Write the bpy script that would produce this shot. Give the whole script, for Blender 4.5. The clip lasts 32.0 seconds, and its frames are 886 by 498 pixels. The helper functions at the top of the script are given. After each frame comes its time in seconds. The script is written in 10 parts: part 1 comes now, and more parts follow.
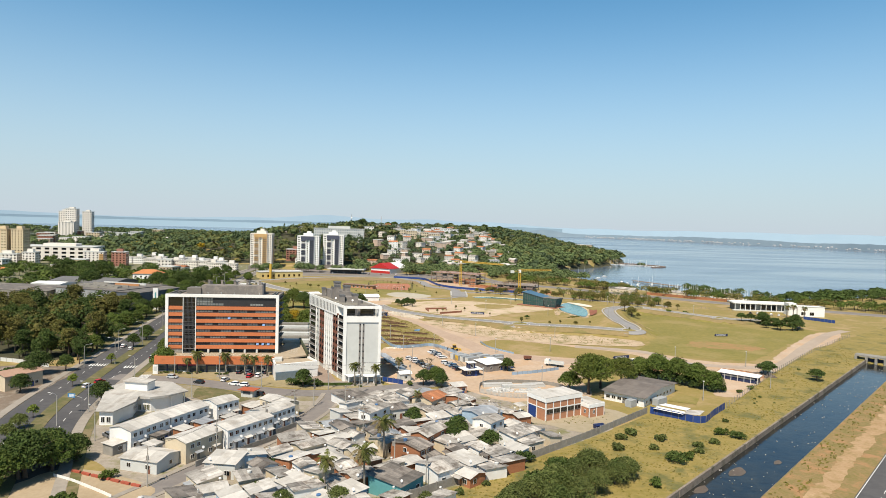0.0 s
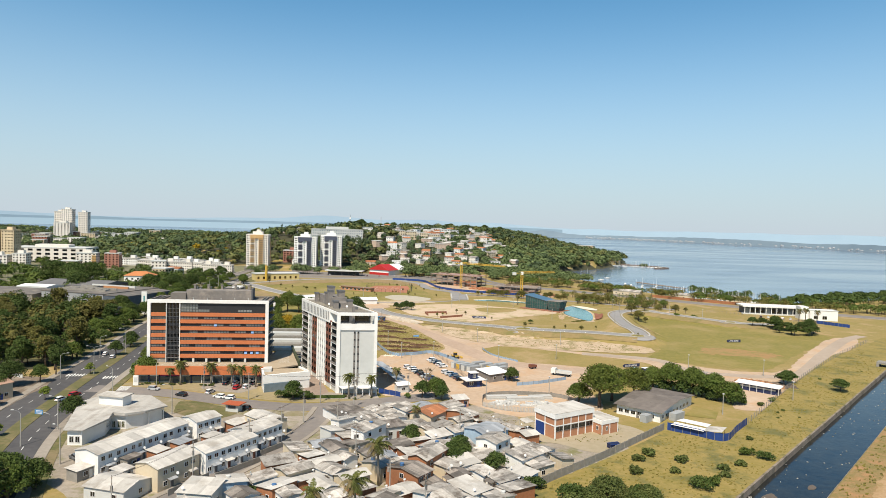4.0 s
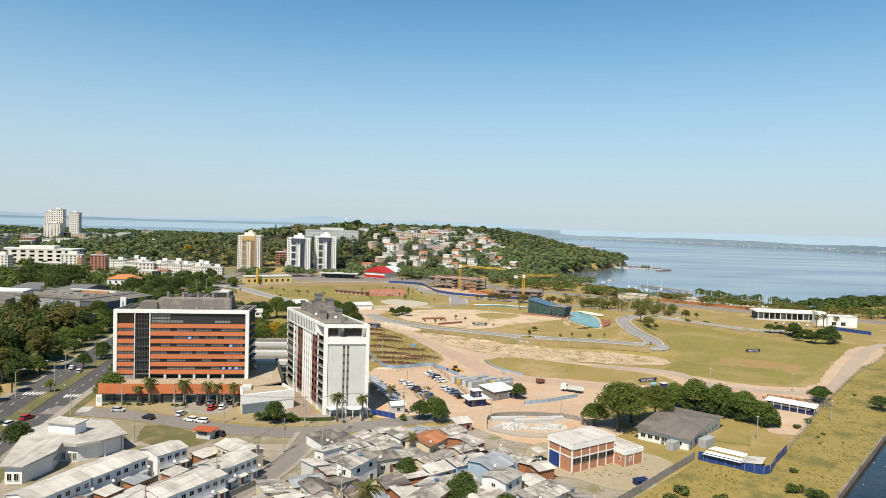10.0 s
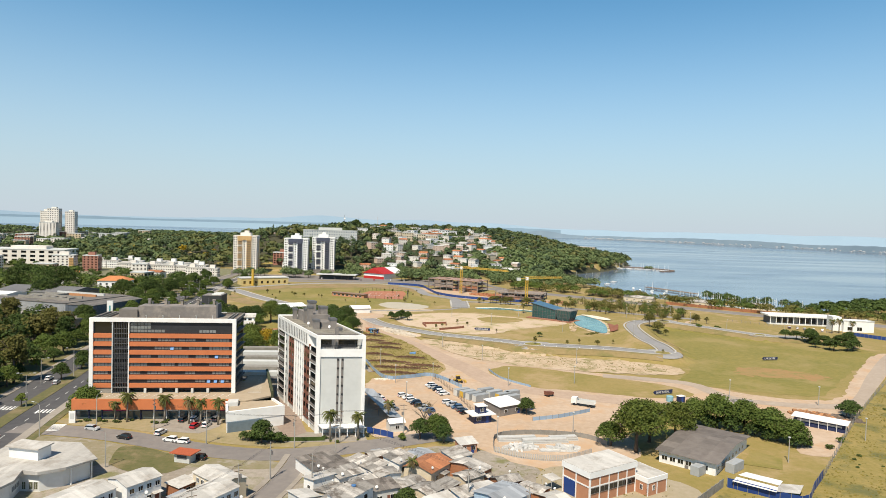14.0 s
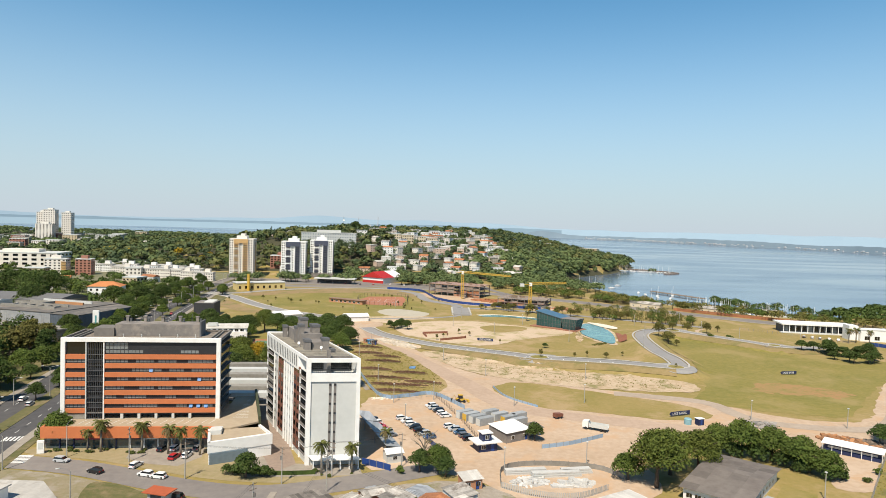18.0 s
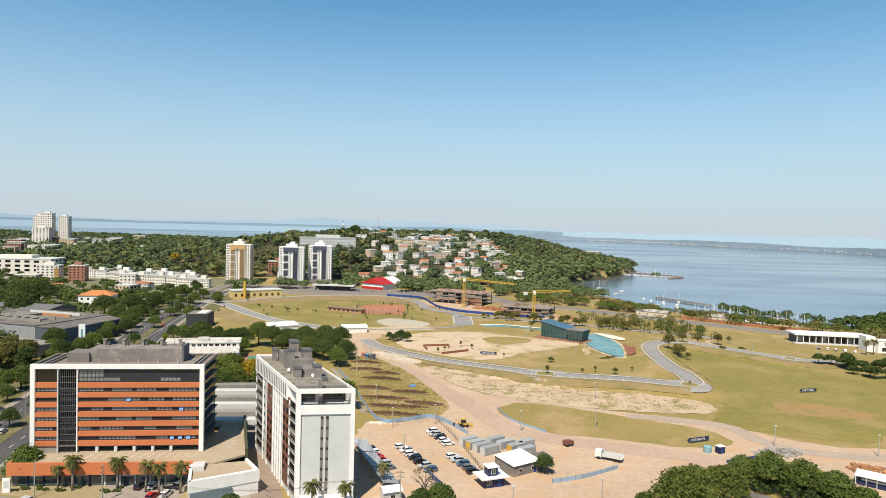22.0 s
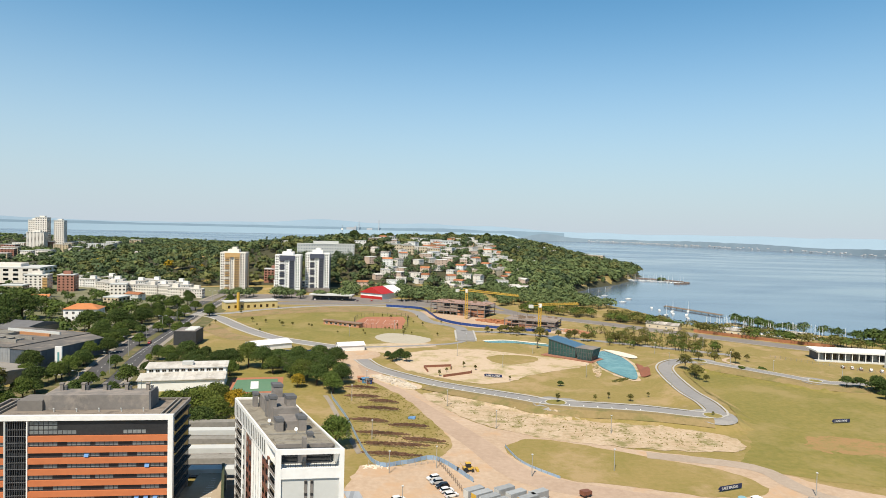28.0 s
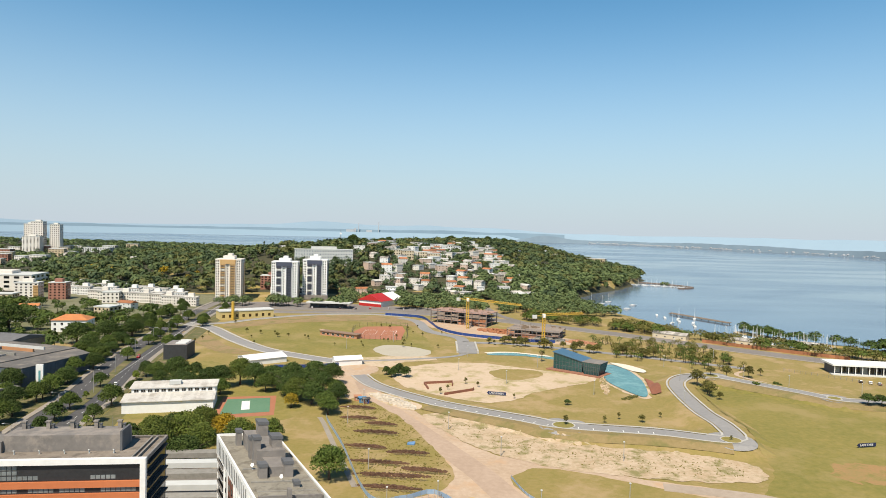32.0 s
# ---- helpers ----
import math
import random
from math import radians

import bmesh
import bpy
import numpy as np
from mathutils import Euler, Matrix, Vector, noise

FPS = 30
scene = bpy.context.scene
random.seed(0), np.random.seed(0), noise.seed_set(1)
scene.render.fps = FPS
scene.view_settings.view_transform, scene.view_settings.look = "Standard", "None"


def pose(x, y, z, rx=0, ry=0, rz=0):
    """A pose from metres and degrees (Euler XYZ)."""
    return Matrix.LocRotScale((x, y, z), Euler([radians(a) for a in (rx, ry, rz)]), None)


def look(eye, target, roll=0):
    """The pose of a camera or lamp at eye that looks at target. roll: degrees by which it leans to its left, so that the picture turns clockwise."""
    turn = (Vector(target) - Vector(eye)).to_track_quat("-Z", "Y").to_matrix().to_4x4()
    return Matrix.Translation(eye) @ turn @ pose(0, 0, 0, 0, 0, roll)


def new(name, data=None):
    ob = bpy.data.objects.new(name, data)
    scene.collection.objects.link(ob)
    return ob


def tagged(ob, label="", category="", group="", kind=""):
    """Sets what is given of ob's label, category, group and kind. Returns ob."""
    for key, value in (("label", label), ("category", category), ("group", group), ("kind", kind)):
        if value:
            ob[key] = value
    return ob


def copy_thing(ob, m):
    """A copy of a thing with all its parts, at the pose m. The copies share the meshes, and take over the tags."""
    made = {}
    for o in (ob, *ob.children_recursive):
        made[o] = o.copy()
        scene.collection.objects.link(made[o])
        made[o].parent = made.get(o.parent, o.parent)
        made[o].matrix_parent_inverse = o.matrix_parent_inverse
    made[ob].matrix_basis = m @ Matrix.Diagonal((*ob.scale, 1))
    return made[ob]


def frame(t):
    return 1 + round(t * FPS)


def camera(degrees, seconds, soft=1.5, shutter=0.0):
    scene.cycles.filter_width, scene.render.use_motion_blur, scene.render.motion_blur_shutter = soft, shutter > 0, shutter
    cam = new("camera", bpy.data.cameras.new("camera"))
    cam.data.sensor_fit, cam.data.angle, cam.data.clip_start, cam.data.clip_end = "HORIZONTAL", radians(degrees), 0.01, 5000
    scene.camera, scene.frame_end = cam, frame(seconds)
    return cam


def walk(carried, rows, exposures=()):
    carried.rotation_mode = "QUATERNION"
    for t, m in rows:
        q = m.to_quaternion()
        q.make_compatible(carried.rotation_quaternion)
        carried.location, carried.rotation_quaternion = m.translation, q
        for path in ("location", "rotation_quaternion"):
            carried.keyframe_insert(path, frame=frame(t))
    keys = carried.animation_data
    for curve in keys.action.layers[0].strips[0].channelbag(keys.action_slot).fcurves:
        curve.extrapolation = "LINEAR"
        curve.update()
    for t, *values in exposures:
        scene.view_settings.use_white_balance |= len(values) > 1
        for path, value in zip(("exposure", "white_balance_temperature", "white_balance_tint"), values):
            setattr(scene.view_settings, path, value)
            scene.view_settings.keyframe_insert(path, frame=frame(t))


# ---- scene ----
cam = camera(68.8, 32.0, 0.7)
PATH = [
    (0, (0.233, -1.09, 62.178), (0.289, 0.908, 62.101), 1.6),
    (3, (0.417, 11.118, 62.319), (0.473, 13.116, 62.243), 1.6),
    (6, (0.501, 23.745, 62.409), (0.561, 25.743, 62.335), 1.6),
    (9, (0.464, 35.963, 62.568), (0.528, 37.96, 62.495), 1.6),
    (13, (-0.052, 52.609, 63.006), (0.014, 54.606, 62.932), 1.7),
    (17, (0.0, 69.341, 66.084), (0.065, 71.339, 66.007), 1.7),
    (19, (-0.042, 77.263, 68.032), (0.022, 79.261, 67.958), 1.7),
    (21, (0.04, 84.828, 70.118), (0.103, 86.825, 70.046), 1.6),
    (23, (-0.036, 92.293, 72.272), (0.026, 94.291, 72.2), 1.6),
    (25, (0.136, 100.027, 74.607), (0.195, 102.025, 74.536), 1.5),
    (28, (0.07, 111.423, 78.321), (0.13, 113.421, 78.25), 1.5),
    (30, (0.067, 119.289, 80.824), (0.128, 121.287, 80.754), 1.4),
    (32, (0.014, 127.102, 82.919), (0.074, 129.1, 82.852), 1.4),
]
walk(cam, [(t, look(eye, target, roll)) for t, eye, target, roll in PATH], [(0, 0.35), (32, 0.35)])

# ---------- world, sun ----------
SUN_ELEV, SUN_AZ = radians(56), math.atan2(-0.37, -0.93)   # high sun in the south-west
S_DIR = Vector((math.sin(SUN_AZ) * math.cos(SUN_ELEV), math.cos(SUN_AZ) * math.cos(SUN_ELEV), math.sin(SUN_ELEV)))
world = bpy.data.worlds.new("sky")
scene.world = world
world.use_nodes = True
wn, wl = world.node_tree.nodes, world.node_tree.links
sky = wn.new("ShaderNodeTexSky")
sky.sky_type, sky.sun_disc = "NISHITA", False
sky.sun_elevation, sky.sun_rotation = SUN_ELEV, SUN_AZ
sky.altitude, sky.air_density, sky.dust_density, sky.ozone_density = 0, 1.0, 0.25, 2.5
# a pale haze that thins out with height, the same all round the horizon
tc, sx, mr, hm = wn.new("ShaderNodeTexCoord"), wn.new("ShaderNodeSeparateXYZ"), wn.new("ShaderNodeMapRange"), wn.new("ShaderNodeMix")
mr.interpolation_type, hm.data_type = "SMOOTHSTEP", "RGBA"
mr.inputs[1].default_value, mr.inputs[2].default_value, mr.inputs[3].default_value, mr.inputs[4].default_value = -0.06, 0.36, 1.0, 0.0
hm.inputs[7].default_value = (5.45, 6.12, 6.85, 1)
wl.new(tc.outputs["Generated"], sx.inputs[0]), wl.new(sx.outputs[2], mr.inputs[0]), wl.new(mr.outputs[0], hm.inputs[0])
tint = wn.new("ShaderNodeMix")
tint.data_type, tint.blend_type = "RGBA", "MULTIPLY"
tint.inputs[0].default_value, tint.inputs[7].default_value = 1.0, (0.77, 1.27, 1.33, 1)
wl.new(sky.outputs[0], tint.inputs[6]), wl.new(tint.outputs[2], hm.inputs[6])
deep, dm = wn.new("ShaderNodeMapRange"), wn.new("ShaderNodeMix")
deep.interpolation_type, dm.data_type, dm.blend_type = "SMOOTHSTEP", "RGBA", "MULTIPLY"
deep.inputs[1].default_value, deep.inputs[2].default_value, deep.inputs[3].default_value, deep.inputs[4].default_value = 0.30, 0.95, 0.0, 1.0
dm.inputs[7].default_value = (0.46, 0.48, 0.55, 1)
wl.new(sx.outputs[2], deep.inputs[0]), wl.new(deep.outputs[0], dm.inputs[0]), wl.new(hm.outputs[2], dm.inputs[6]), wl.new(dm.outputs[2], wn["Background"].inputs[0])
wn["Background"].inputs[1].default_value = 0.082
sun = new("sun", bpy.data.lights.new("sun", "SUN"))
sun.data.energy, sun.data.angle, sun.data.color = 5.0, radians(0.5), (1.0, 0.91, 0.765)
sun.matrix_world = look(S_DIR * 300, (0, 0, 0))


# ---------- materials ----------
MATS = {}


def mat(name, a, b=None, size=1.0, rough=0.85, bump=0.15, metal=0.0, rand=0.0, island=0.0, spec=0.5, big=0.12, trans=0.0, emit=0.0, c=None, cs=14.0):
    """A surface whose colour wanders between a and b at two sizes; rand and island vary the brightness piece by piece."""
    if name in MATS:
        return MATS[name]
    m = bpy.data.materials.new(name)
    m.use_nodes = True
    n, l = m.node_tree.nodes, m.node_tree.links
    p = n["Principled BSDF"]
    b = b or tuple(c * 0.78 for c in a)
    geo = n.new("ShaderNodeNewGeometry")
    n1, n2 = n.new("ShaderNodeTexNoise"), n.new("ShaderNodeTexNoise")
    for t, s, d in ((n1, big / size, 4), (n2, 1.6 / size, 5)):
        t.inputs["Scale"].default_value, t.inputs["Detail"].default_value, t.inputs["Roughness"].default_value = s, d, 0.62
        l.new(geo.outputs["Position"], t.inputs["Vector"])
    add = n.new("ShaderNodeMath")
    add.operation = "ADD"
    l.new(n1.outputs[0], add.inputs[0]), l.new(n2.outputs[0], add.inputs[1])
    ramp = n.new("ShaderNodeMapRange")
    ramp.inputs[1].default_value, ramp.inputs[2].default_value = 0.75, 1.25
    l.new(add.outputs[0], ramp.inputs[0])
    mix = n.new("ShaderNodeMix")
    mix.data_type = "RGBA"
    mix.inputs[6].default_value, mix.inputs[7].default_value = (*a, 1), (*b, 1)
    l.new(ramp.outputs[0], mix.inputs[0])
    out = mix.outputs[2]
    if c:
        n3, r3, x3 = n.new("ShaderNodeTexNoise"), n.new("ShaderNodeMapRange"), n.new("ShaderNodeMix")
        n3.inputs["Scale"].default_value, n3.inputs["Detail"].default_value, n3.inputs["Roughness"].default_value = 1 / cs, 7, 0.68
        r3.inputs[1].default_value, r3.inputs[2].default_value = 0.50, 0.62
        x3.data_type = "RGBA"
        x3.inputs[7].default_value = (*c, 1)
        l.new(geo.outputs["Position"], n3.inputs["Vector"]), l.new(n3.outputs[0], r3.inputs[0]), l.new(r3.outputs[0], x3.inputs[0]), l.new(out, x3.inputs[6])
        out = x3.outputs[2]
    for amount, node, socket in ((rand, "ShaderNodeObjectInfo", "Random"), (island, "ShaderNodeNewGeometry", "Random Per Island")):
        if amount:
            src = n.new(node)
            mr = n.new("ShaderNodeMapRange")
            mr.inputs[3].default_value, mr.inputs[4].default_value = 1 - amount, 1 + amount
            l.new(src.outputs[socket], mr.inputs[0])
            hsv = n.new("ShaderNodeHueSaturation")
            l.new(mr.outputs[0], hsv.inputs["Value"])
            l.new(out, hsv.inputs["Color"])
            out = hsv.outputs[0]
    l.new(out, p.inputs["Base Color"])
    p.inputs["Roughness"].default_value, p.inputs["Metallic"].default_value = rough, metal
    p.inputs["Specular IOR Level"].default_value = spec
    if bump:
        bn = n.new("ShaderNodeBump")
        bn.inputs["Strength"].default_value, bn.inputs["Distance"].default_value = bump, 0.12 * size
        l.new(n2.outputs[0], bn.inputs["Height"]), l.new(bn.outputs[0], p.inputs["Normal"])
    if emit:
        l.new(out, p.inputs["Emission Color"])
        p.inputs["Emission Strength"].default_value = emit
    if trans:
        tb, mx = n.new("ShaderNodeBsdfTranslucent"), n.new("ShaderNodeMixShader")
        l.new(out, tb.inputs[0])
        mx.inputs[0].default_value = trans
        l.new(p.outputs[0], mx.inputs[1]), l.new(tb.outputs[0], mx.inputs[2])
        l.new(mx.outputs[0], n["Material Output"].inputs[0])
    MATS[name] = m
    return m


def glass(name, tint, rough=0.06):
    if name not in MATS:
        m = mat(name, tint, tuple(c * 0.6 for c in tint), 3, rough, 0.02, spec=0.8)
        m.node_tree.nodes["Principled BSDF"].inputs["IOR"].default_value = 1.5
    return MATS[name]


M_GRASS = mat("park_grass", (0.214, 0.172, 0.040), (0.286, 0.206, 0.070), 3, 0.95, 0.5, big=0.12, c=(0.340, 0.240, 0.110), cs=22)
M_GREEN = mat("green_grass", (0.160, 0.146, 0.026), (0.248, 0.192, 0.048), 4, 0.95, 0.5, big=0.1, c=(0.270, 0.205, 0.070), cs=34)
M_DRY = mat("dry_bank_grass", (0.205, 0.162, 0.034), (0.290, 0.212, 0.066), 2.6, 0.95, 0.8, big=0.2, c=(0.128, 0.120, 0.034), cs=11)
M_DIRT = mat("bare_orange_earth", (0.500, 0.373, 0.267), (0.394, 0.279, 0.184), 3, 0.95, 0.35, big=0.1, c=(0.467, 0.307, 0.184), cs=14)
M_SAND = mat("pale_sand", (0.520, 0.400, 0.280), (0.400, 0.285, 0.170), 2.5, 0.95, 0.7, big=0.2, c=(0.225, 0.190, 0.072), cs=7)
M_WSAND = mat("white_sand", (0.760, 0.680, 0.560), (0.650, 0.550, 0.430), 3, 0.95, 0.4)
M_PLAY = mat("play_sand", (0.544, 0.416, 0.296), (0.472, 0.352, 0.232), 4, 0.95, 0.2, c=(0.336, 0.272, 0.120), cs=13)
M_REDEARTH = mat("dark_compost_earth", (0.064, 0.032, 0.016), (0.152, 0.076, 0.040), 1.2, 0.95, 1.0)
M_ASPH = mat("asphalt", (0.058, 0.055, 0.056), (0.092, 0.086, 0.084), 4, 0.9, 0.1)
M_OLDASPH = mat("worn_asphalt", (0.168, 0.148, 0.136), (0.228, 0.200, 0.176), 4, 0.92, 0.1)
M_PARKROAD = mat("park_paving", (0.228, 0.216, 0.208), (0.280, 0.264, 0.248), 3, 0.9, 0.1)
M_KERB = mat("concrete_kerb", (0.476, 0.451, 0.408), (0.383, 0.357, 0.315), 2, 0.9, 0.15)
M_PAVE = mat("pavement_slabs", (0.320, 0.280, 0.232), (0.240, 0.204, 0.164), 3, 0.92, 0.15)
M_YARD = mat("grey_yard_ground", (0.344, 0.296, 0.240), (0.232, 0.192, 0.144), 2, 0.95, 0.4, c=(0.176, 0.164, 0.068), cs=7)
M_VERGE = mat("verge_grass", (0.084, 0.090, 0.024), (0.140, 0.120, 0.046), 3, 0.95, 0.6, c=(0.200, 0.152, 0.076), cs=9)
M_LINE = mat("road_paint", (0.780, 0.770, 0.730), (0.600, 0.590, 0.550), 1, 0.8, 0.05)
M_CONC = mat("grey_concrete", (0.288, 0.268, 0.236), (0.196, 0.180, 0.152), 2, 0.9, 0.2)
M_WHITE = mat("white_paint", (0.790, 0.780, 0.750), (0.690, 0.670, 0.630), 4, 0.7, 0.05)
M_CREAM = mat("cream_paint", (0.607, 0.515, 0.374), (0.515, 0.422, 0.290), 3, 0.8, 0.05)
M_LGREY = mat("light_grey_paint", (0.552, 0.552, 0.524), (0.488, 0.488, 0.460), 4, 0.75, 0.05)
M_DGREY = mat("dark_grey_paint", (0.120, 0.120, 0.124), (0.088, 0.088, 0.092), 3, 0.8, 0.1)
M_MGREY = mat("mid_grey_paint", (0.220, 0.196, 0.176), (0.148, 0.134, 0.122), 3, 0.85, 0.15, c=(0.264, 0.228, 0.196), cs=6)
M_ORANGE = mat("orange_cladding", (0.525, 0.165, 0.060), (0.460, 0.140, 0.050), 3, 0.6, 0.03)
M_BROWN = mat("brown_cladding", (0.200, 0.076, 0.044), (0.152, 0.056, 0.032), 2, 0.7, 0.05)
M_BLACK = mat("black_metal", (0.016, 0.016, 0.018), (0.028, 0.028, 0.030), 1, 0.5, 0.02)
M_GLASS = glass("dark_glass", (0.007, 0.009, 0.011))
M_PANE = glass("pale_blind_glass", (0.230, 0.250, 0.250), 0.15)
M_BLUE = mat("blue_paint", (0.014, 0.052, 0.216), (0.010, 0.036, 0.160), 2, 0.6, 0.05)
M_NAVY = mat("navy_paint", (0.010, 0.016, 0.056), (0.014, 0.024, 0.080), 2, 0.6, 0.05)
M_FENCEBLUE = mat("faded_blue_sheet", (0.208, 0.320, 0.464), (0.320, 0.400, 0.480), 2, 0.7, 0.1)
M_YELLOW = mat("yellow_paint", (0.576, 0.360, 0.048), (0.512, 0.320, 0.048), 2, 0.6, 0.05)
M_RED = mat("red_paint", (0.448, 0.024, 0.020), (0.384, 0.020, 0.016), 2, 0.55, 0.05)
M_TILE = mat("clay_roof_tile", (0.416, 0.172, 0.076), (0.296, 0.112, 0.048), 1, 0.9, 0.5, rand=0.25)
M_ORROOF = mat("orange_roof_tile", (0.512, 0.200, 0.068), (0.416, 0.152, 0.056), 1, 0.9, 0.4)
M_FIBRO = mat("weathered_fibre_cement", (0.455, 0.420, 0.375), (0.285, 0.256, 0.222), 0.9, 0.9, 0.5, rand=0.34, c=(0.170, 0.142, 0.116), cs=3)
M_FIBROL = mat("pale_fibre_cement", (0.530, 0.500, 0.455), (0.440, 0.410, 0.365), 1.6, 0.9, 0.3, rand=0.16, c=(0.360, 0.325, 0.280), cs=6)
M_FIBROD = mat("dark_fibre_cement", (0.132, 0.116, 0.100), (0.228, 0.196, 0.168), 1.2, 0.9, 0.5, rand=0.35, c=(0.088, 0.072, 0.060), cs=3)
M_ZINC = mat("zinc_sheet", (0.383, 0.391, 0.399), (0.315, 0.323, 0.332), 3, 0.55, 0.1, metal=0.2, rand=0.12)
M_BRICK = mat("bare_brick", (0.352, 0.148, 0.068), (0.272, 0.108, 0.048), 0.8, 0.9, 0.4, rand=0.15)
M_SALMON = mat("salmon_panel", (0.448, 0.216, 0.120), (0.384, 0.180, 0.096), 2, 0.85, 0.15)
M_PBLUE = mat("pale_blue_paint", (0.384, 0.496, 0.592), (0.320, 0.424, 0.512), 2, 0.8, 0.08)
M_TEAL = mat("teal_paint", (0.104, 0.312, 0.320), (0.084, 0.248, 0.256), 2, 0.8, 0.08)
M_BARK = mat("bark", (0.136, 0.100, 0.072), (0.080, 0.056, 0.040), 0.8, 0.95, 0.6)
M_STEEL = mat("grey_steel", (0.312, 0.312, 0.304), (0.240, 0.240, 0.232), 1, 0.5, 0.05, metal=0.6)
M_POLE = mat("concrete_pole", (0.376, 0.356, 0.320), (0.304, 0.284, 0.248), 1, 0.9, 0.1)
M_TYRE = mat("tyre_rubber", (0.014, 0.014, 0.014), (0.024, 0.024, 0.024), 0.3, 0.9, 0.1)
M_WOOD = mat("grey_timber", (0.224, 0.160, 0.108), (0.152, 0.108, 0.072), 0.8, 0.9, 0.3)


def sheeted(m, width, amount):
    """Lays the roof in strips of a sheet's width, each a little lighter or darker than the next."""
    n, l = m.node_tree.nodes, m.node_tree.links
    p = n["Principled BSDF"]
    src = p.inputs["Base Color"].links[0].from_socket
    co, sx, obj = n.new("ShaderNodeTexCoord"), n.new("ShaderNodeSeparateXYZ"), n.new("ShaderNodeObjectInfo")
    div, fl, wn_, mr, hsv = n.new("ShaderNodeMath"), n.new("ShaderNodeMath"), n.new("ShaderNodeTexWhiteNoise"), n.new("ShaderNodeMapRange"), n.new("ShaderNodeHueSaturation")
    div.operation, fl.operation, wn_.noise_dimensions = "DIVIDE", "FLOOR", "2D"
    cmb = n.new("ShaderNodeCombineXYZ")
    div.inputs[1].default_value = width
    mr.inputs[3].default_value, mr.inputs[4].default_value = 1 - amount, 1 + amount * 0.7
    l.new(co.outputs["Object"], sx.inputs[0]), l.new(sx.outputs[0], div.inputs[0]), l.new(div.outputs[0], fl.inputs[0])
    l.new(fl.outputs[0], cmb.inputs[0]), l.new(obj.outputs["Random"], cmb.inputs[1]), l.new(cmb.outputs[0], wn_.inputs["Vector"])
    l.new(wn_.outputs["Value"], mr.inputs[0]), l.new(mr.outputs[0], hsv.inputs["Value"]), l.new(src, hsv.inputs["Color"]), l.new(hsv.outputs[0], p.inputs["Base Color"])


sheeted(M_FIBRO, 1.1, 0.34), sheeted(M_FIBROD, 1.1, 0.34), sheeted(M_FIBROL, 1.1, 0.10), sheeted(M_ZINC, 1.1, 0.25), sheeted(M_TILE, 1.1, 0.2)


# ---------- mesh building ----------
class Shape:
    """Collects vertices and faces of one mesh."""

    def __init__(self):
        self.v, self.f, self.k = [], [], []

    def add(self, verts, faces, k=0):
        o = len(self.v)
        self.v += [tuple(p) for p in verts]
        self.f += [tuple(i + o for i in f) for f in faces]
        self.k += [k] * len(faces)
        return self

    def box(self, x0, y0, z0, x1, y1, z1, k=0, m=None, chamfer=0.0):
        c = chamfer
        base = [(x0, y0), (x1, y0), (x1, y1), (x0, y1)]
        if c:
            base = [(x0 + c, y0), (x1 - c, y0), (x1, y0 + c), (x1, y1 - c), (x1 - c, y1), (x0 + c, y1), (x0, y1 - c), (x0, y0 + c)]
        return self.prism(base, z0, z1, k, m)

    def prism(self, base, z0, z1, k=0, m=None):
        """An upright prism over a base outline (anticlockwise); z1 may be a list of heights."""
        n = len(base)
        tops = z1 if isinstance(z1, (list, tuple)) else [z1] * n
        vs = [Vector((x, y, z0)) for x, y in base] + [Vector((x, y, z)) for (x, y), z in zip(base, tops)]
        if m is not None:
            vs = [m @ p for p in vs]
        fs = [tuple(range(n - 1, -1, -1)), tuple(range(n, 2 * n))] + [(i, (i + 1) % n, n + (i + 1) % n, n + i) for i in range(n)]
        return self.add(vs, fs, k)

    def slab(self, quad, thick, k=0):
        """A plate with the four upper corners given and a thickness downwards."""
        q = [Vector(p) for p in quad]
        d = Vector((0, 0, -thick))
        return self.add(q + [p + d for p in q], [(0, 1, 2, 3), (7, 6, 5, 4), (0, 4, 5, 1), (1, 5, 6, 2), (2, 6, 7, 3), (3, 7, 4, 0)], k)

    def tube(self, pts, radii, sides=6, k=0):
        pts = [Vector(p) for p in pts]
        radii = radii if isinstance(radii, (list, tuple)) else [radii] * len(pts)
        rings = []
        for i, p in enumerate(pts):
            d = (pts[min(i + 1, len(pts) - 1)] - pts[max(i - 1, 0)]).normalized()
            a = d.orthogonal().normalized() if abs(d.z) < 0.99 else Vector((1, 0, 0))
            a = (a - d * a.dot(d)).normalized()
            b = d.cross(a)
            rings += [p + (a * math.cos(2 * math.pi * j / sides) + b * math.sin(2 * math.pi * j / sides)) * radii[i] for j in range(sides)]
        fs = [(i * sides + j, i * sides + (j + 1) % sides, (i + 1) * sides + (j + 1) % sides, (i + 1) * sides + j) for i in range(len(pts) - 1) for j in range(sides)]
        fs += [tuple(range(sides - 1, -1, -1)), tuple(range((len(pts) - 1) * sides, len(pts) * sides))]
        return self.add(rings, fs, k)

    def mesh(self, name, materials, smooth=False):
        me = bpy.data.meshes.new(name)
        me.from_pydata(self.v, [], self.f)
        for m in materials if isinstance(materials, (list, tuple)) else [materials]:
            me.materials.append(m)
        if any(self.k):
            me.polygons.foreach_set("material_index", self.k)
        if smooth:
            me.polygons.foreach_set("use_smooth", [True] * len(me.polygons))
        me.update()
        return me


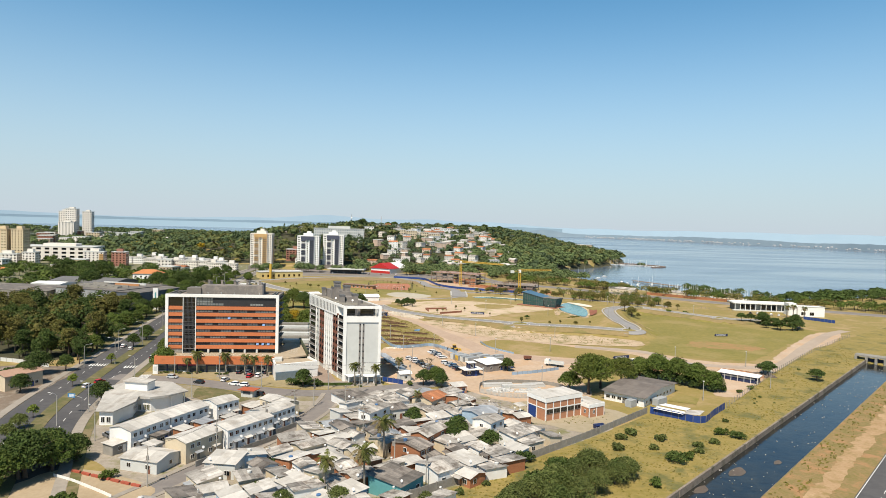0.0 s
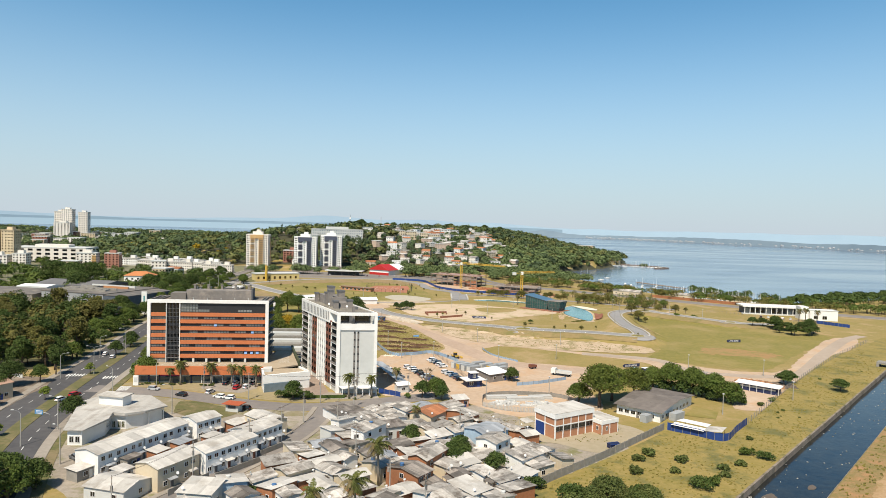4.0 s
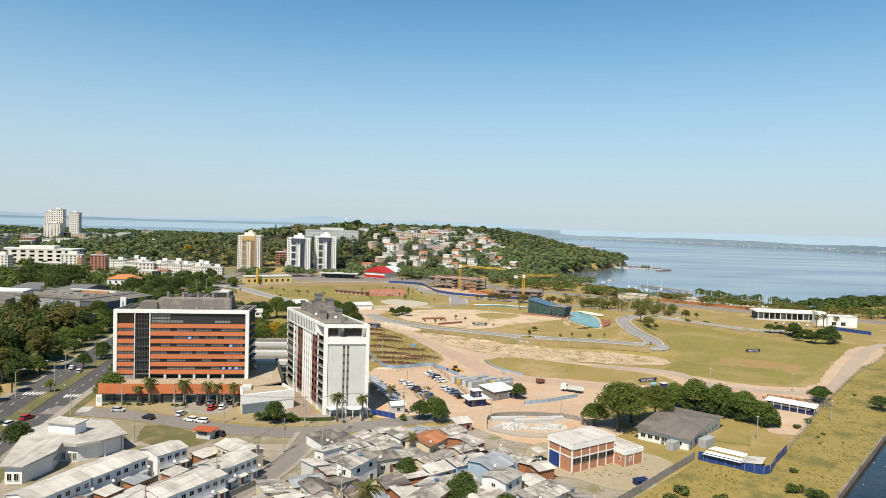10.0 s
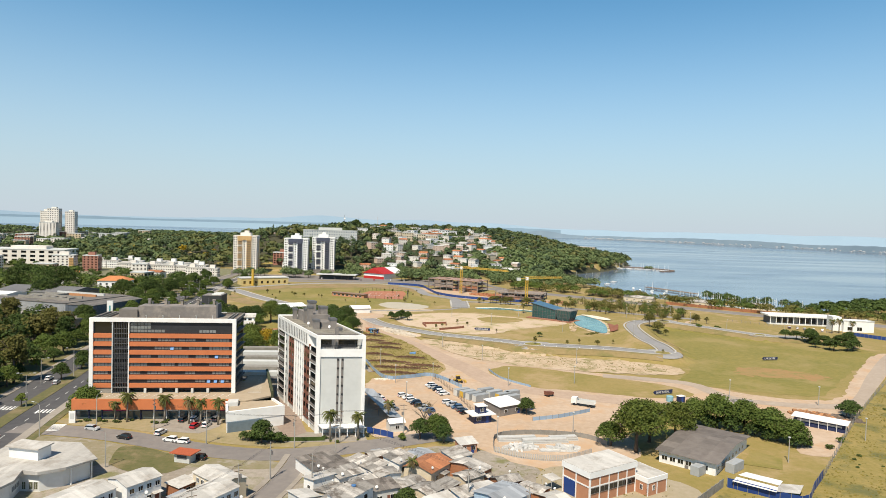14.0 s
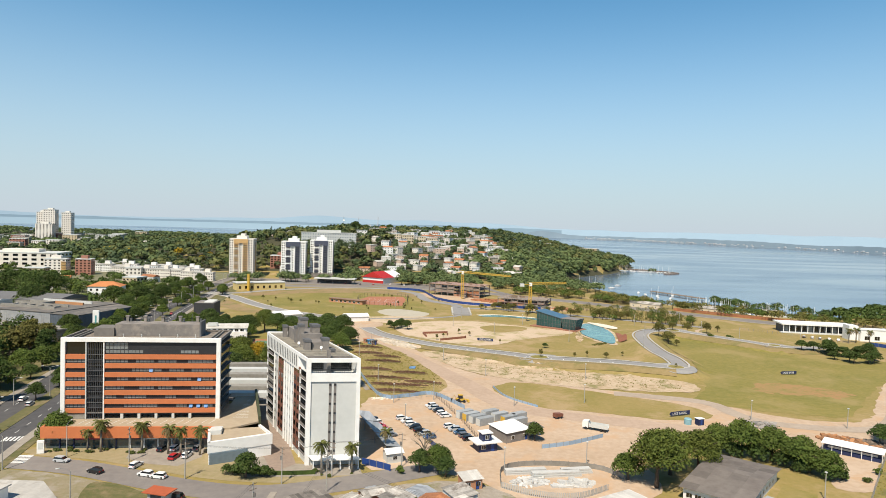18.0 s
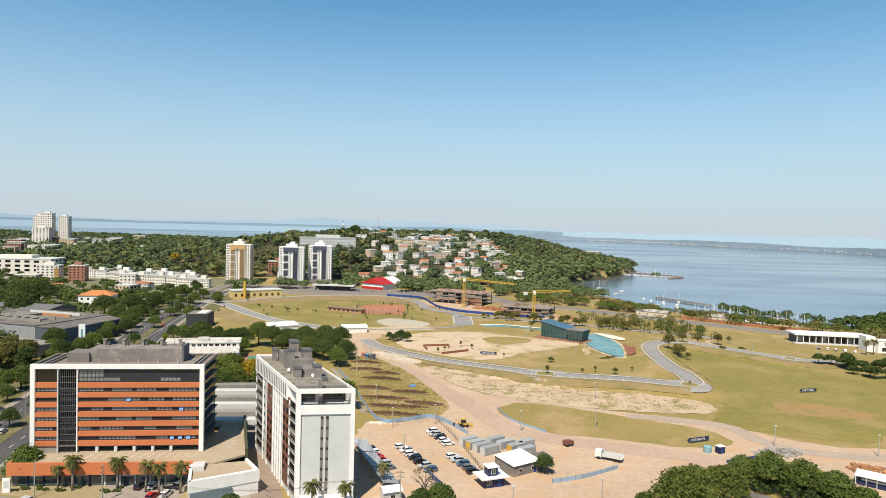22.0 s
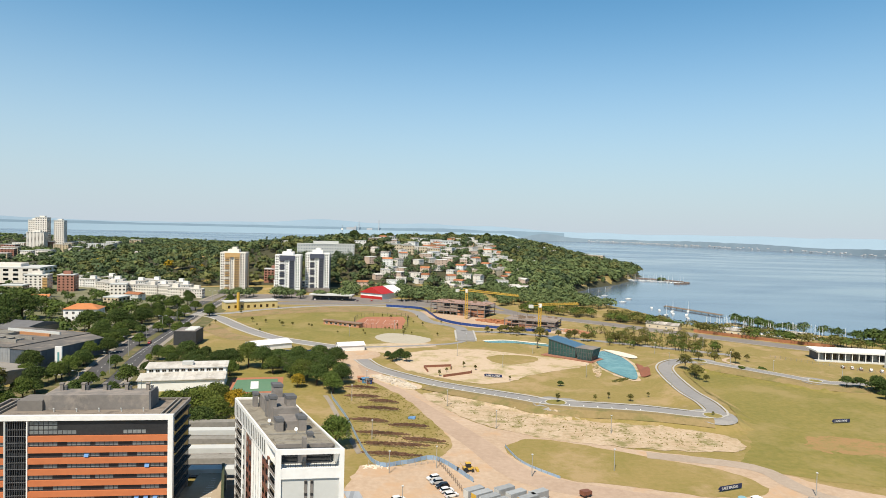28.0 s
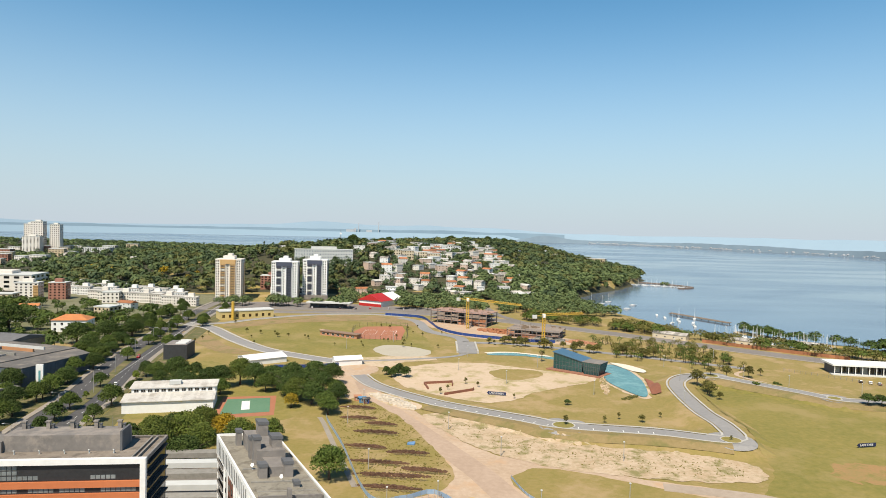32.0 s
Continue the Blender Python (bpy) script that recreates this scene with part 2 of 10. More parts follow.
def part(name, shape, material, parent, label="", at=None, smooth=False):
    """One mesh object under a thing or a part."""
    me = shape if isinstance(shape, bpy.types.Mesh) else shape.mesh(name, material, smooth)
    ob = new(name, me)
    ob.parent = parent
    if at is not None:
        ob.matrix_basis = at
    return tagged(ob, label)


def thing(name, label, category, m=None, group="", kind=""):
    ob = new(name)
    ob.empty_display_size = 0.5
    if m is not None:
        ob.matrix_basis = m
    return tagged(ob, label, category, group, kind)


def solid(name, shape, material, label, category, m=None, group="", kind="", smooth=False):
    """A thing of one mesh."""
    ob = new(name, shape if isinstance(shape, bpy.types.Mesh) else shape.mesh(name, material, smooth))
    if m is not None:
        ob.matrix_basis = m
    return tagged(ob, label, category, group, kind)


# ---------- lie of the land ----------
def seg_dist(P, line):
    """Distance of points P (n, 2) to a polyline, and how far along it (0..segments) the nearest point lies."""
    best, where = np.full(len(P), 1e9), np.zeros(len(P))
    L = np.array(line, float)[:, :2]
    for i in range(len(L) - 1):
        a, d = L[i], L[i + 1] - L[i]
        t = np.clip(((P - a) @ d) / (d @ d), 0, 1)
        q = np.hypot(*(P - a - t[:, None] * d).T)
        m = q < best
        best[m], where[m] = q[m], (i + t)[m]
    return best, where


def inside(P, poly):
    L = np.array(poly, float)
    r = np.zeros(len(P), bool)
    for (x0, y0), (x1, y1) in zip(L, np.roll(L, -1, 0)):
        c = (y0 > P[:, 1]) != (y1 > P[:, 1])
        with np.errstate(divide="ignore", invalid="ignore"):
            r ^= c & (P[:, 0] < (x1 - x0) * (P[:, 1] - y0) / (y1 - y0) + x0)
    return r


def sstep(a, b, x):
    t = np.clip((x - a) / (b - a), 0, 1)
    return t * t * (3 - 2 * t)


WATER_Z = -4.0
LOOP = [(-34, 484, 0), (-22, 459, 0), (8, 427, 0.6), (45, 398, 2.4), (59, 388, 3), (95, 381, 3), (121, 373, 3), (127, 390, 3), (127, 415, 3),
        (134, 460, 3), (148, 481, 3), (165, 484, 3), (193, 457, 2.2), (212, 439, 2), (245, 441, 1.5)]
SHORE = [(4500, 1500), (2000, 960), (900, 790), (700, 745), (540, 705), (440, 655), (385, 630), (350, 606), (318, 592), (285, 600), (258, 622), (236, 655), (226, 700), (215, 750), (200, 800), (182, 850),
         (172, 900), (200, 960), (235, 1020), (300, 1100), (345, 1180), (400, 1290), (440, 1450), (420, 1650), (330, 1880), (150, 2020), (-300, 2050),
         (-900, 2150), (-1600, 2300), (-2600, 2400), (-4500, 2400), (-4500, -900), (4500, -900)]
SPIT = [(352, 588), (342, 612), (322, 628), (304, 640), (292, 660), (284, 690)]      # wooded spit that closes the near marina
RIDGE = [(-1300, 2000), (-700, 1800), (-450, 1350), (-330, 1150), (-130, 1080), (30, 1380), (150, 1650), (240, 1850)]
CANAL_A, CANAL_B = Vector((62, 149)), Vector((221, 313))       # left foot of the water, near and far
CANAL_W = 15.0
CD = (CANAL_B - CANAL_A).normalized()
CN = Vector((CD.y, -CD.x))


def canal_xy(s, w):
    p = CANAL_A + CD * s + CN * w
    return (p.x, p.y)


def height(P):
    P = np.asarray(P, float).reshape(-1, 2)
    d, k = seg_dist(P, LOOP)
    zs = np.array([p[2] for p in LOOP], float)
    h = np.interp(k, range(len(zs)), zs) * (1 - sstep(8, 14.5, d))
    rd, _ = seg_dist(P, RIDGE)
    hill = 44 * np.interp(P[:, 0], [-800, -420, -320, -240, -120, 100, 170, 260, 330, 380, 440], [0.36, 0.42, 0.60, 0.92, 1.14, 1.10, 1.04, 0.88, 0.66, 0.42, 0.16]) * np.exp(-(rd / 270) ** 2) * sstep(800, 1010, P[:, 1])
    h = h + hill
    sd, _ = seg_dist(P, SHORE + SHORE[:1])
    sd = np.where(inside(P, SHORE), sd, -sd)
    w = sstep(-5, 8, sd)
    h = h * w + (-9) * (1 - w)
    spit, _ = seg_dist(P, SPIT)
    h = np.maximum(h, -2.8 - 6.2 * sstep(5, 16, spit))
    s = (P - np.array(CANAL_A)) @ np.array(CD)
    c = (P - np.array(CANAL_A)) @ np.array(CN)
    cut = (c > -0.2) & (c < CANAL_W + 0.2) & (s < 232)
    return np.where(cut, np.where((c > 0.05) & (c < CANAL_W - 0.05), -3.6, 0.0), h)


def hz(x, y):
    """Height of the ground at one place; the level land south and west of the park needs no more than the canal's cut."""
    if (y < 355 and x < 215) or (x < -55 and y < 780):
        dx, dy = x - CANAL_A.x, y - CANAL_A.y
        return -3.6 if 0.05 < dx * CN.x + dy * CN.y < CANAL_W - 0.05 and dx * CD.x + dy * CD.y < 232 else 0.0
    return float(height([(x, y)])[0])


def spline(pts, step=3.0, closed=False):
    """A smooth line through the points."""
    P = [np.array(p, float) for p in pts]
    n, out = len(P), []
    for i in range(n if closed else n - 1):
        p0, p1, p2, p3 = (P[j % n] if closed else P[min(max(j, 0), n - 1)] for j in (i - 1, i, i + 1, i + 2))
        m = max(1, int(np.linalg.norm(p2 - p1) / step))
        for q in range(m):
            t = q / m
            out.append(0.5 * (2 * p1 + (p2 - p0) * t + (2 * p0 - 5 * p1 + 4 * p2 - p3) * t * t + (3 * p1 - p0 - 3 * p2 + p3) * t ** 3))
    if not closed:
        out.append(P[-1])
    return np.array(out)


from mathutils.geometry import delaunay_2d_cdt


def sheet(name, outline, material, up=0.05, grid=6.0, smooth=True, rag=0.0, label="", kind="structure", category="ground", holes=()):
    """A patch of ground draped over the land inside an outline, its edge ragged by rag metres."""
    L = spline(outline, max(1.5, grid / 2), True) if smooth else np.array(outline, float)
    if not smooth:
        L = np.concatenate([np.linspace(a, b, max(2, int(np.linalg.norm(b - a) / grid) + 1))[:-1] for a, b in zip(L, np.roll(L, -1, 0))])
    if rag:
        L = L + np.array([[noise.noise((x * 0.21, y * 0.21, 3.1)) + 0.6 * noise.noise((x * 0.7, y * 0.7, 9.0)), noise.noise((x * 0.21, y * 0.21, 7.7)) + 0.6 * noise.noise((x * 0.7, y * 0.7, 1.0))] for x, y in L]) * rag
    lo, hi = L.min(0), L.max(0)
    X, Y = np.meshgrid(np.arange(lo[0], hi[0], grid), np.arange(lo[1], hi[1], grid))
    G = np.stack([X.ravel(), Y.ravel()], 1)
    if len(G):
        G = G[inside(G, L)]
        G = G[seg_dist(G, np.vstack([L, L[:1]]))[0] > grid * 0.3] if len(G) else G
    pts = [Vector(p) for p in L] + [Vector(p) for p in G]
    n = len(L)
    vs, _, fs, *_ = delaunay_2d_cdt(pts, [], [list(range(n))], 1, 0.01)
    V = np.array([(p.x, p.y) for p in vs])
    Z = height(V) + up
    s = Shape().add([(x, y, z) for (x, y), z in zip(V, Z)], [tuple(f) for f in fs])
    me = s.mesh(name, material)
    if len(me.polygons) and sum(p.normal.z for p in me.polygons) < 0:
        me.flip_normals()
    return tagged(new(name, me), label, category, "", kind)


def ribbon(name, line, width, material, up=0.06, label="", category="road", side=0.0, thick=0.0, step=4.0, kind="structure", straight=False):
    """A strip of a width along a line; side shifts it to the right of the line, thick makes it a raised slab."""
    L = np.array(line, float)[:, :2] if straight else spline([p[:2] for p in line], step)
    T = np.gradient(L, axis=0)
    T /= np.linalg.norm(T, axis=1)[:, None]
    N = np.stack([T[:, 1], -T[:, 0]], 1)
    cols = [side - width / 2, side, side + width / 2] if width > 3 else [side - width / 2, side + width / 2]
    R = [L + N * c for c in cols]
    s, k = Shape(), len(cols)
    for i in range(len(L)):
        for r in R:
            s.v.append((r[i][0], r[i][1], hz(*r[i]) + up))
    for i in range(len(L) - 1):
        for j in range(k - 1):
            s.f.append((i * k + j, i * k + j + 1, (i + 1) * k + j + 1, (i + 1) * k + j)), s.k.append(0)
    if thick:
        n = len(s.v)
        s.v += [(x, y, z - thick) for x, y, z in s.v]
        for i in range(len(L) - 1):
            for j in (0, k - 1):
                s.f.append((i * k + j, (i + 1) * k + j, n + (i + 1) * k + j, n + i * k + j)), s.k.append(0)
    me = s.mesh(name, material)
    if sum(p.normal.z for p in me.polygons) < 0:
        me.flip_normals()
    return tagged(new(name, me), label, category, "", kind)


def dashes(name, line, material, width=0.15, dash=3.0, gap=5.0, side=0.0, up=0.075, label="white lane dashes"):
    L = spline([p[:2] for p in line], 0.5)
    s, run = Shape(), 0.0
    D = np.concatenate([[0], np.cumsum(np.hypot(*np.diff(L, axis=0).T))])
    while run + dash < D[-1]:
        a, b = (np.array([np.interp(q, D, L[:, 0]), np.interp(q, D, L[:, 1])]) for q in (run, run + dash))
        t = (b - a) / np.linalg.norm(b - a)
        nn = np.array([t[1], -t[0]])
        q = [a + nn * (side - width / 2), a + nn * (side + width / 2), b + nn * (side + width / 2), b + nn * (side - width / 2)]
        s.add([(x, y, hz(x, y) + up) for x, y in q], [(0, 1, 2, 3)])
        run += dash + gap
    return tagged(new(name, s.mesh(name, material)), label, "road marking", "", "structure")


# the ground: one sheet out to the horizon, cut by the canal and sunk under the lake
def ground():
    def grid(x0, x1, y0, y1, st):
        X, Y = np.meshgrid(np.arange(x0, x1 + 0.1, st), np.arange(y0, y1 + 0.1, st))
        return np.stack([X.ravel(), Y.ravel()], 1)
    far = grid(-4800, 4800, -900, 4800, 300)
    mid = grid(-1300, 700, 90, 2220, 30)
    near = grid(-330, 420, 90, 870, 8)
    fine = grid(-45, 270, 330, 510, 3.5)
    near = near[~((near[:, 0] > -46) & (near[:, 0] < 271) & (near[:, 1] > 329) & (near[:, 1] < 511))]
    mid = mid[~((mid[:, 0] > -334) & (mid[:, 0] < 424) & (mid[:, 1] < 874))]
    far = far[~((far[:, 0] > -1310) & (far[:, 0] < 710) & (far[:, 1] > 80) & (far[:, 1] < 2230))]
    shore = spline(SHORE[3:28], 14)
    shore = np.concatenate([shore + np.array([dx, 0]) for dx in (-9, 0, 9)])
    P = np.concatenate([far, mid, near, fine, shore])
    s = (P - np.array(CANAL_A)) @ np.array(CD)
    c = (P - np.array(CANAL_A)) @ np.array(CN)
    P = P[~((c > -2) & (c < CANAL_W + 2) & (s > -70) & (s < 240))]
    pts, edges = [Vector(p) for p in P], []
    for w in (-0.15, 0.1, CANAL_W - 0.1, CANAL_W + 0.15):
        o = len(pts)
        pts += [Vector(canal_xy(q, w)) for q in np.linspace(-60, 231, 60)]
        edges += [(o + i, o + i + 1) for i in range(59)]
    vs, _, fs, *_ = delaunay_2d_cdt(pts, edges, [], 0, 0.01)
    V = np.array([(p.x, p.y) for p in vs])
    Z = height(V)
    sh = Shape().add([(x, y, z) for (x, y), z in zip(V, Z)], [tuple(f) for f in fs])
    me = sh.mesh("ground", M_GRASS, True)
    if sum(p.normal.z for p in me.polygons) < 0:
        me.flip_normals()
    tagged(new("ground", me), "dry green and yellow grassy ground with worn patches", "ground", "", "structure")


ground()
M_WATER = mat("lake_water", (0.100, 0.138, 0.186), (0.122, 0.160, 0.208), 60, 0.12, 0.0, spec=0.5)
wnode = M_WATER.node_tree
wv, wb, wm, wg = (wnode.nodes.new("ShaderNodeTex" + "Noise"), wnode.nodes.new("ShaderNodeBump"), wnode.nodes.new("ShaderNodeMapping"), wnode.nodes.new("ShaderNodeNewGeometry"))
wm.inputs["Scale"].default_value = (0.05, 0.4, 1)
wv.inputs["Scale"].default_value, wv.inputs["Detail"].default_value = 1.0, 6
wb.inputs["Strength"].default_value, wb.inputs["Distance"].default_value = 0.05, 0.5
ws_, wr_, wk_ = wnode.nodes.new("ShaderNodeTex" + "Noise"), wnode.nodes.new("ShaderNodeMapRange"), wnode.nodes.new("ShaderNodeMapping")
wk_.inputs["Scale"].default_value = (0.0022, 0.006, 1)
ws_.inputs["Scale"].default_value, ws_.inputs["Detail"].default_value, ws_.inputs["Distortion"].default_value = 1.0, 5, 0.8
wr_.inputs[1].default_value, wr_.inputs[2].default_value, wr_.inputs[3].default_value, wr_.inputs[4].default_value = 0.38, 0.66, 0.10, 0.22
wnode.links.new(wg.outputs["Position"], wk_.inputs[0]), wnode.links.new(wk_.outputs[0], ws_.inputs["Vector"]), wnode.links.new(ws_.outputs[0], wr_.inputs[0]), wnode.links.new(wr_.outputs[0], wnode.nodes["Principled BSDF"].inputs["Roughness"])
wnode.links.new(wg.outputs["Position"], wm.inputs[0]), wnode.links.new(wm.outputs[0], wv.inputs["Vector"])
wnode.links.new(wv.outputs[0], wb.inputs["Height"]), wnode.links.new(wb.outputs[0], wnode.nodes["Principled BSDF"].inputs["Normal"])
solid("lake", Shape().add([(-4800, 560, WATER_Z), (4800, 560, WATER_Z), (4800, 4850, WATER_Z), (-4800, 4850, WATER_Z)], [(0, 1, 2, 3)]), M_WATER,
      "wide calm blue-grey lake with wind streaks", "water", kind="structure")
M_CANALW = mat("dark_canal_water", (0.008, 0.010, 0.014), (0.030, 0.030, 0.024), 4, 0.1, 0.12, spec=0.35)
solid("canal_water", Shape().add([(*canal_xy(-60, -0.3), -1.4), (*canal_xy(-60, CANAL_W + 0.3), -1.4), (*canal_xy(231, CANAL_W + 0.3), -1.4), (*canal_xy(231, -0.3), -1.4)], [(0, 1, 2, 3)]),
      M_CANALW, "dark still drainage canal water with floating litter", "water", kind="structure")

# ---------- roads, yards and patches of ground ----------
AVE = [(-40, 40), (-72, 100), (-93, 145), (-113, 195), (-124, 250), (-132, 300), (-147, 385), (-153, 427), (-167, 489), (-176, 540), (-193, 660), (-202, 760), (-204, 830)]
ribbon("avenue_median", AVE, 4.4, M_VERGE, 0.16, "grassy median strip between the carriageways", "median", -0.5, 0.15)
ribbon("road_avenue_west", AVE, 9.5, M_ASPH, 0.05, "wide dark asphalt avenue carriageway", side=-7.5)
ribbon("road_avenue_east", AVE, 8.0, M_ASPH, 0.05, "wide dark asphalt avenue carriageway", side=5.7)
for sd, w in ((-13.7, 2.6), (11.2, 2.8)):
    ribbon("pavement_avenue", AVE, w, M_PAVE, 0.16, "worn grey concrete pavement with kerb", "pavement", sd, 0.15)
ribbon("verge_avenue_west", AVE[5:], 20, M_VERGE, 0.09, "dark green shaded grass verge west of the avenue", "grass", -25.5, 0.05)
ribbon("verge_avenue_east", AVE[5:], 9, M_VERGE, 0.07, "dark green grass verge east of the avenue", "grass", 20.0, 0.05)
ribbon("verge_avenue", AVE, 2.4, M_VERGE, 0.14, "grass verge beside the avenue", "grass", 13.9, 0.1)
dashes("lane_marking", AVE, M_LINE, 0.18, 3, 5, -7.5)
dashes("lane_marking", AVE, M_LINE, 0.18, 3, 5, 5.7)
dashes("lane_marking", AVE, M_LINE, 0.2, 400, 1, -2.9)
STREET = [(-118, 249), (-103, 247.5), (-85, 243.5), (-56, 233), (-37, 231), (-20, 236.5), (-6, 243), (6, 249)]
ribbon("road_street", STREET, 9.0, M_OLDASPH, 0.07, "worn brown-grey asphalt street")
STREET2 = [(-31, 231), (-32, 216), (-35.5, 200), (-40.5, 187), (-47.5, 172), (-58, 150), (-64, 138), (-72, 118)]
ribbon("road_lane", STREET2, 5.5, M_OLDASPH, 0.06, "narrow worn lane between row houses and shacks")
ribbon("pavement_lane", STREET2, 1.6, M_PAVE, 0.18, "narrow concrete pavement", "pavement", 3.7, 0.15)
ribbon("pavement_lane", STREET2, 1.3, M_PAVE, 0.18, "narrow concrete pavement", "pavement", -3.5, 0.15)
# zebra crossings at the junction
for cx, cy, ang, n in ((-133, 268, 10, 7), (-118, 266, 10, 7), (-107, 250, 97, 6)):
    s = Shape()
    for i in range(n):
        m = pose(cx, cy, 0.085, 0, 0, ang) @ pose(-(n - 1) * 0.55 + i * 1.1, 0, 0)
        s.add([m @ Vector(p) for p in ((-0.3, -2.0, 0), (0.3, -2.0, 0), (0.3, 2.0, 0), (-0.3, 2.0, 0))], [(0, 1, 2, 3)])
    tagged(new("zebra_crossing", s.mesh("zebra_crossing", M_LINE)), "white painted zebra crossing stripes", "road marking", "", "structure")

sheet("yard_houses", [(-100, 176), (-88, 168), (-60, 140), (-58, 128), (0, 128), (12, 142), (26, 164), (52, 188), (60, 197), (34, 204), (31, 226), (10, 240), (-22, 229), (-34, 225), (-62, 222), (-78, 224), (-96, 214)],
      M_YARD, 0.03, 5, rag=0.8, label="trodden grey-brown yards between the houses")
sheet("yard_green", [(-78, 222), (-64, 216), (-58, 224), (-66, 230), (-80, 236)], M_VERGE, 0.06, 4, rag=0.8, label="rough grass strip beside the street")
sheet("street_verge", [(-118, 243), (-104, 242.5), (-86, 238.5), (-58, 228), (-38, 226), (-34, 221), (-62, 221), (-80, 223), (-96, 224), (-110, 228)], mat("worn_verge", (0.250, 0.205, 0.130), (0.180, 0.160, 0.070), 3, 0.95, 0.4, c=(0.300, 0.260, 0.205), cs=7), 0.045, 4, rag=0.6, label="worn verge of dry grass and dust beside the street", category="verge")
sheet("forecourt", [(-108, 258), (-60, 262), (-36, 252), (-20, 246), (-16, 240), (-36, 237), (-56, 239.5), (-86, 250), (-104, 253)], mat("dry_forecourt", (0.320, 0.248, 0.144), (0.240, 0.196, 0.088), 3, 0.95, 0.3), 0.05, 4,
      label="dry grass forecourt with bare earth")
sheet("forecourt_parking", [(-82, 262), (-62, 264), (-60, 254), (-64, 247), (-72, 248), (-80, 252)], M_PAVE, 0.08, 4, False, label="paved parking bay before the shops")
sheet("tower_passage", [(-62, 302), (-50, 302), (-33, 250), (-38, 243.5), (-46, 262)], mat("pink_paving", (0.288, 0.216, 0.168), (0.216, 0.160, 0.124), 2, 0.9, 0.2), 0.075, 5, False, label="pinkish paved passage beside the tower")
sheet("tower_court", [(-46, 258), (-38, 250), (-16, 250), (-14, 243), (-44, 240), (-58, 300), (-66, 330), (-52, 330)], M_PAVE, 0.06, 5, False, label="paved court beside the tower")
sheet("building_site_earth", [(-14, 250), (-2, 247), (12, 243), (24, 232), (34, 224), (60, 232), (66, 246), (66, 262), (92, 282), (112, 286), (122, 282), (124, 262), (118, 250), (112, 240), (122, 238), (136, 256),
      (156, 280), (176, 292), (214, 338), (258, 388), (262, 400), (246, 396), (206, 352), (168, 306), (150, 300), (136, 303), (118, 318), (112, 326), (80, 338), (56, 348), (38, 355), (22, 368), (6, 398), (-4, 420),
      (-24, 452), (-30, 478), (-24, 500), (-36, 512), (-60, 508), (-58, 492), (-44, 470), (-34, 432), (-26, 400), (-22, 378), (-8, 330), (-18, 318), (-22, 292)],
      M_DIRT, 0.05, 6, rag=1.6, label="bare orange-brown earth of a building site with vehicle tracks")
sheet("oval_lawn", [(31, 338), (36, 322), (47, 310), (66, 305), (88, 298), (104, 300), (108, 308), (100, 320), (80, 331), (55, 345), (40, 348)], M_GRASS, 0.09, 5, rag=1.0, label="oval lawn in the building site", category="grass")
sheet("allotment", [(-16, 322), (2, 324), (12, 340), (4, 372), (-8, 404), (-26, 434), (-36, 430), (-37, 398), (-29, 369)], M_GRASS, 0.09, 5, rag=1.0, label="rough grass plot with heaps of earth", category="grass")
sheet("sand_scarp", [(2, 404), (20, 372), (40, 353), (62, 344), (90, 338), (116, 338), (121, 350), (113, 360), (96, 366), (70, 372), (48, 384), (22, 402), (6, 412)], M_SAND, 0.13, 3.0, rag=1.6, label="pale eroded sand slope below the park road")
sheet("sand_heap_bed", [(-27, 446), (-15, 443), (-1, 426), (1, 419), (-6, 417), (-16, 427)], M_PLAY, 0.13, 4, rag=1.0, label="spread pile of pale sand")
sheet("play_area", [(-12, 468), (2, 448), (14, 440), (30, 432), (44, 436), (58, 452), (72, 462), (94, 478), (98, 492), (82, 500), (60, 510), (42, 520), (20, 522), (0, 512), (-16, 498)], M_PLAY, 0.08, 6, rag=1.5, label="pale orange sand play area of the park")
sheet("play_lawn", [(50, 478), (66, 486), (70, 500), (52, 506), (40, 498), (42, 484)], M_GRASS, 0.12, 5, rag=1.0, label="small lawn in the play area", category="grass")
sheet("park_lawn_green", [(140, 380), (170, 350), (215, 360), (250, 402), (236, 432), (210, 432), (190, 444), (164, 468), (148, 470), (140, 440), (136, 400)], M_GREEN, 0.04, 6, rag=2.0, label="large green meadow with dry streaks", category="grass")
sheet("red_earth_patch", [(146, 344), (164, 334), (184, 338), (178, 350), (156, 357)], mat("reddish_grass", (0.344, 0.180, 0.076), (0.264, 0.188, 0.064), 2, 0.95, 0.4, c=(0.208, 0.172, 0.044), cs=6), 0.07, 3, rag=5.0, label="patch of thin grass on bare red earth")
sheet("south_lawn", [(112, 323), (150, 306), (166, 312), (206, 356), (216, 366), (190, 376), (160, 392), (140, 394), (132, 374), (124, 346)], M_GREEN, 0.05, 6, rag=1.5, label="green meadow beside the site road", category="grass")
ribbon("site_road", [(80, 333), (112, 323), (118, 306), (126, 296), (150, 291), (170, 298), (210, 345), (252, 392), (275, 410)], 6.5, mat("grey_gravel", (0.400, 0.320, 0.248), (0.328, 0.256, 0.192), 3, 0.95, 0.2), 0.10, "pale gravel site road")
ribbon("site_track", [(-30, 470), (-20, 432), (0, 388), (20, 345), (34, 312), (60, 298), (84, 290), (100, 284)], 10, mat("trodden_earth", (0.448, 0.328, 0.240), (0.360, 0.256, 0.180), 3, 0.95, 0.2), 0.08, "beaten earth track with tyre marks")
LINE = [(x, y) for x, y, _ in LOOP]
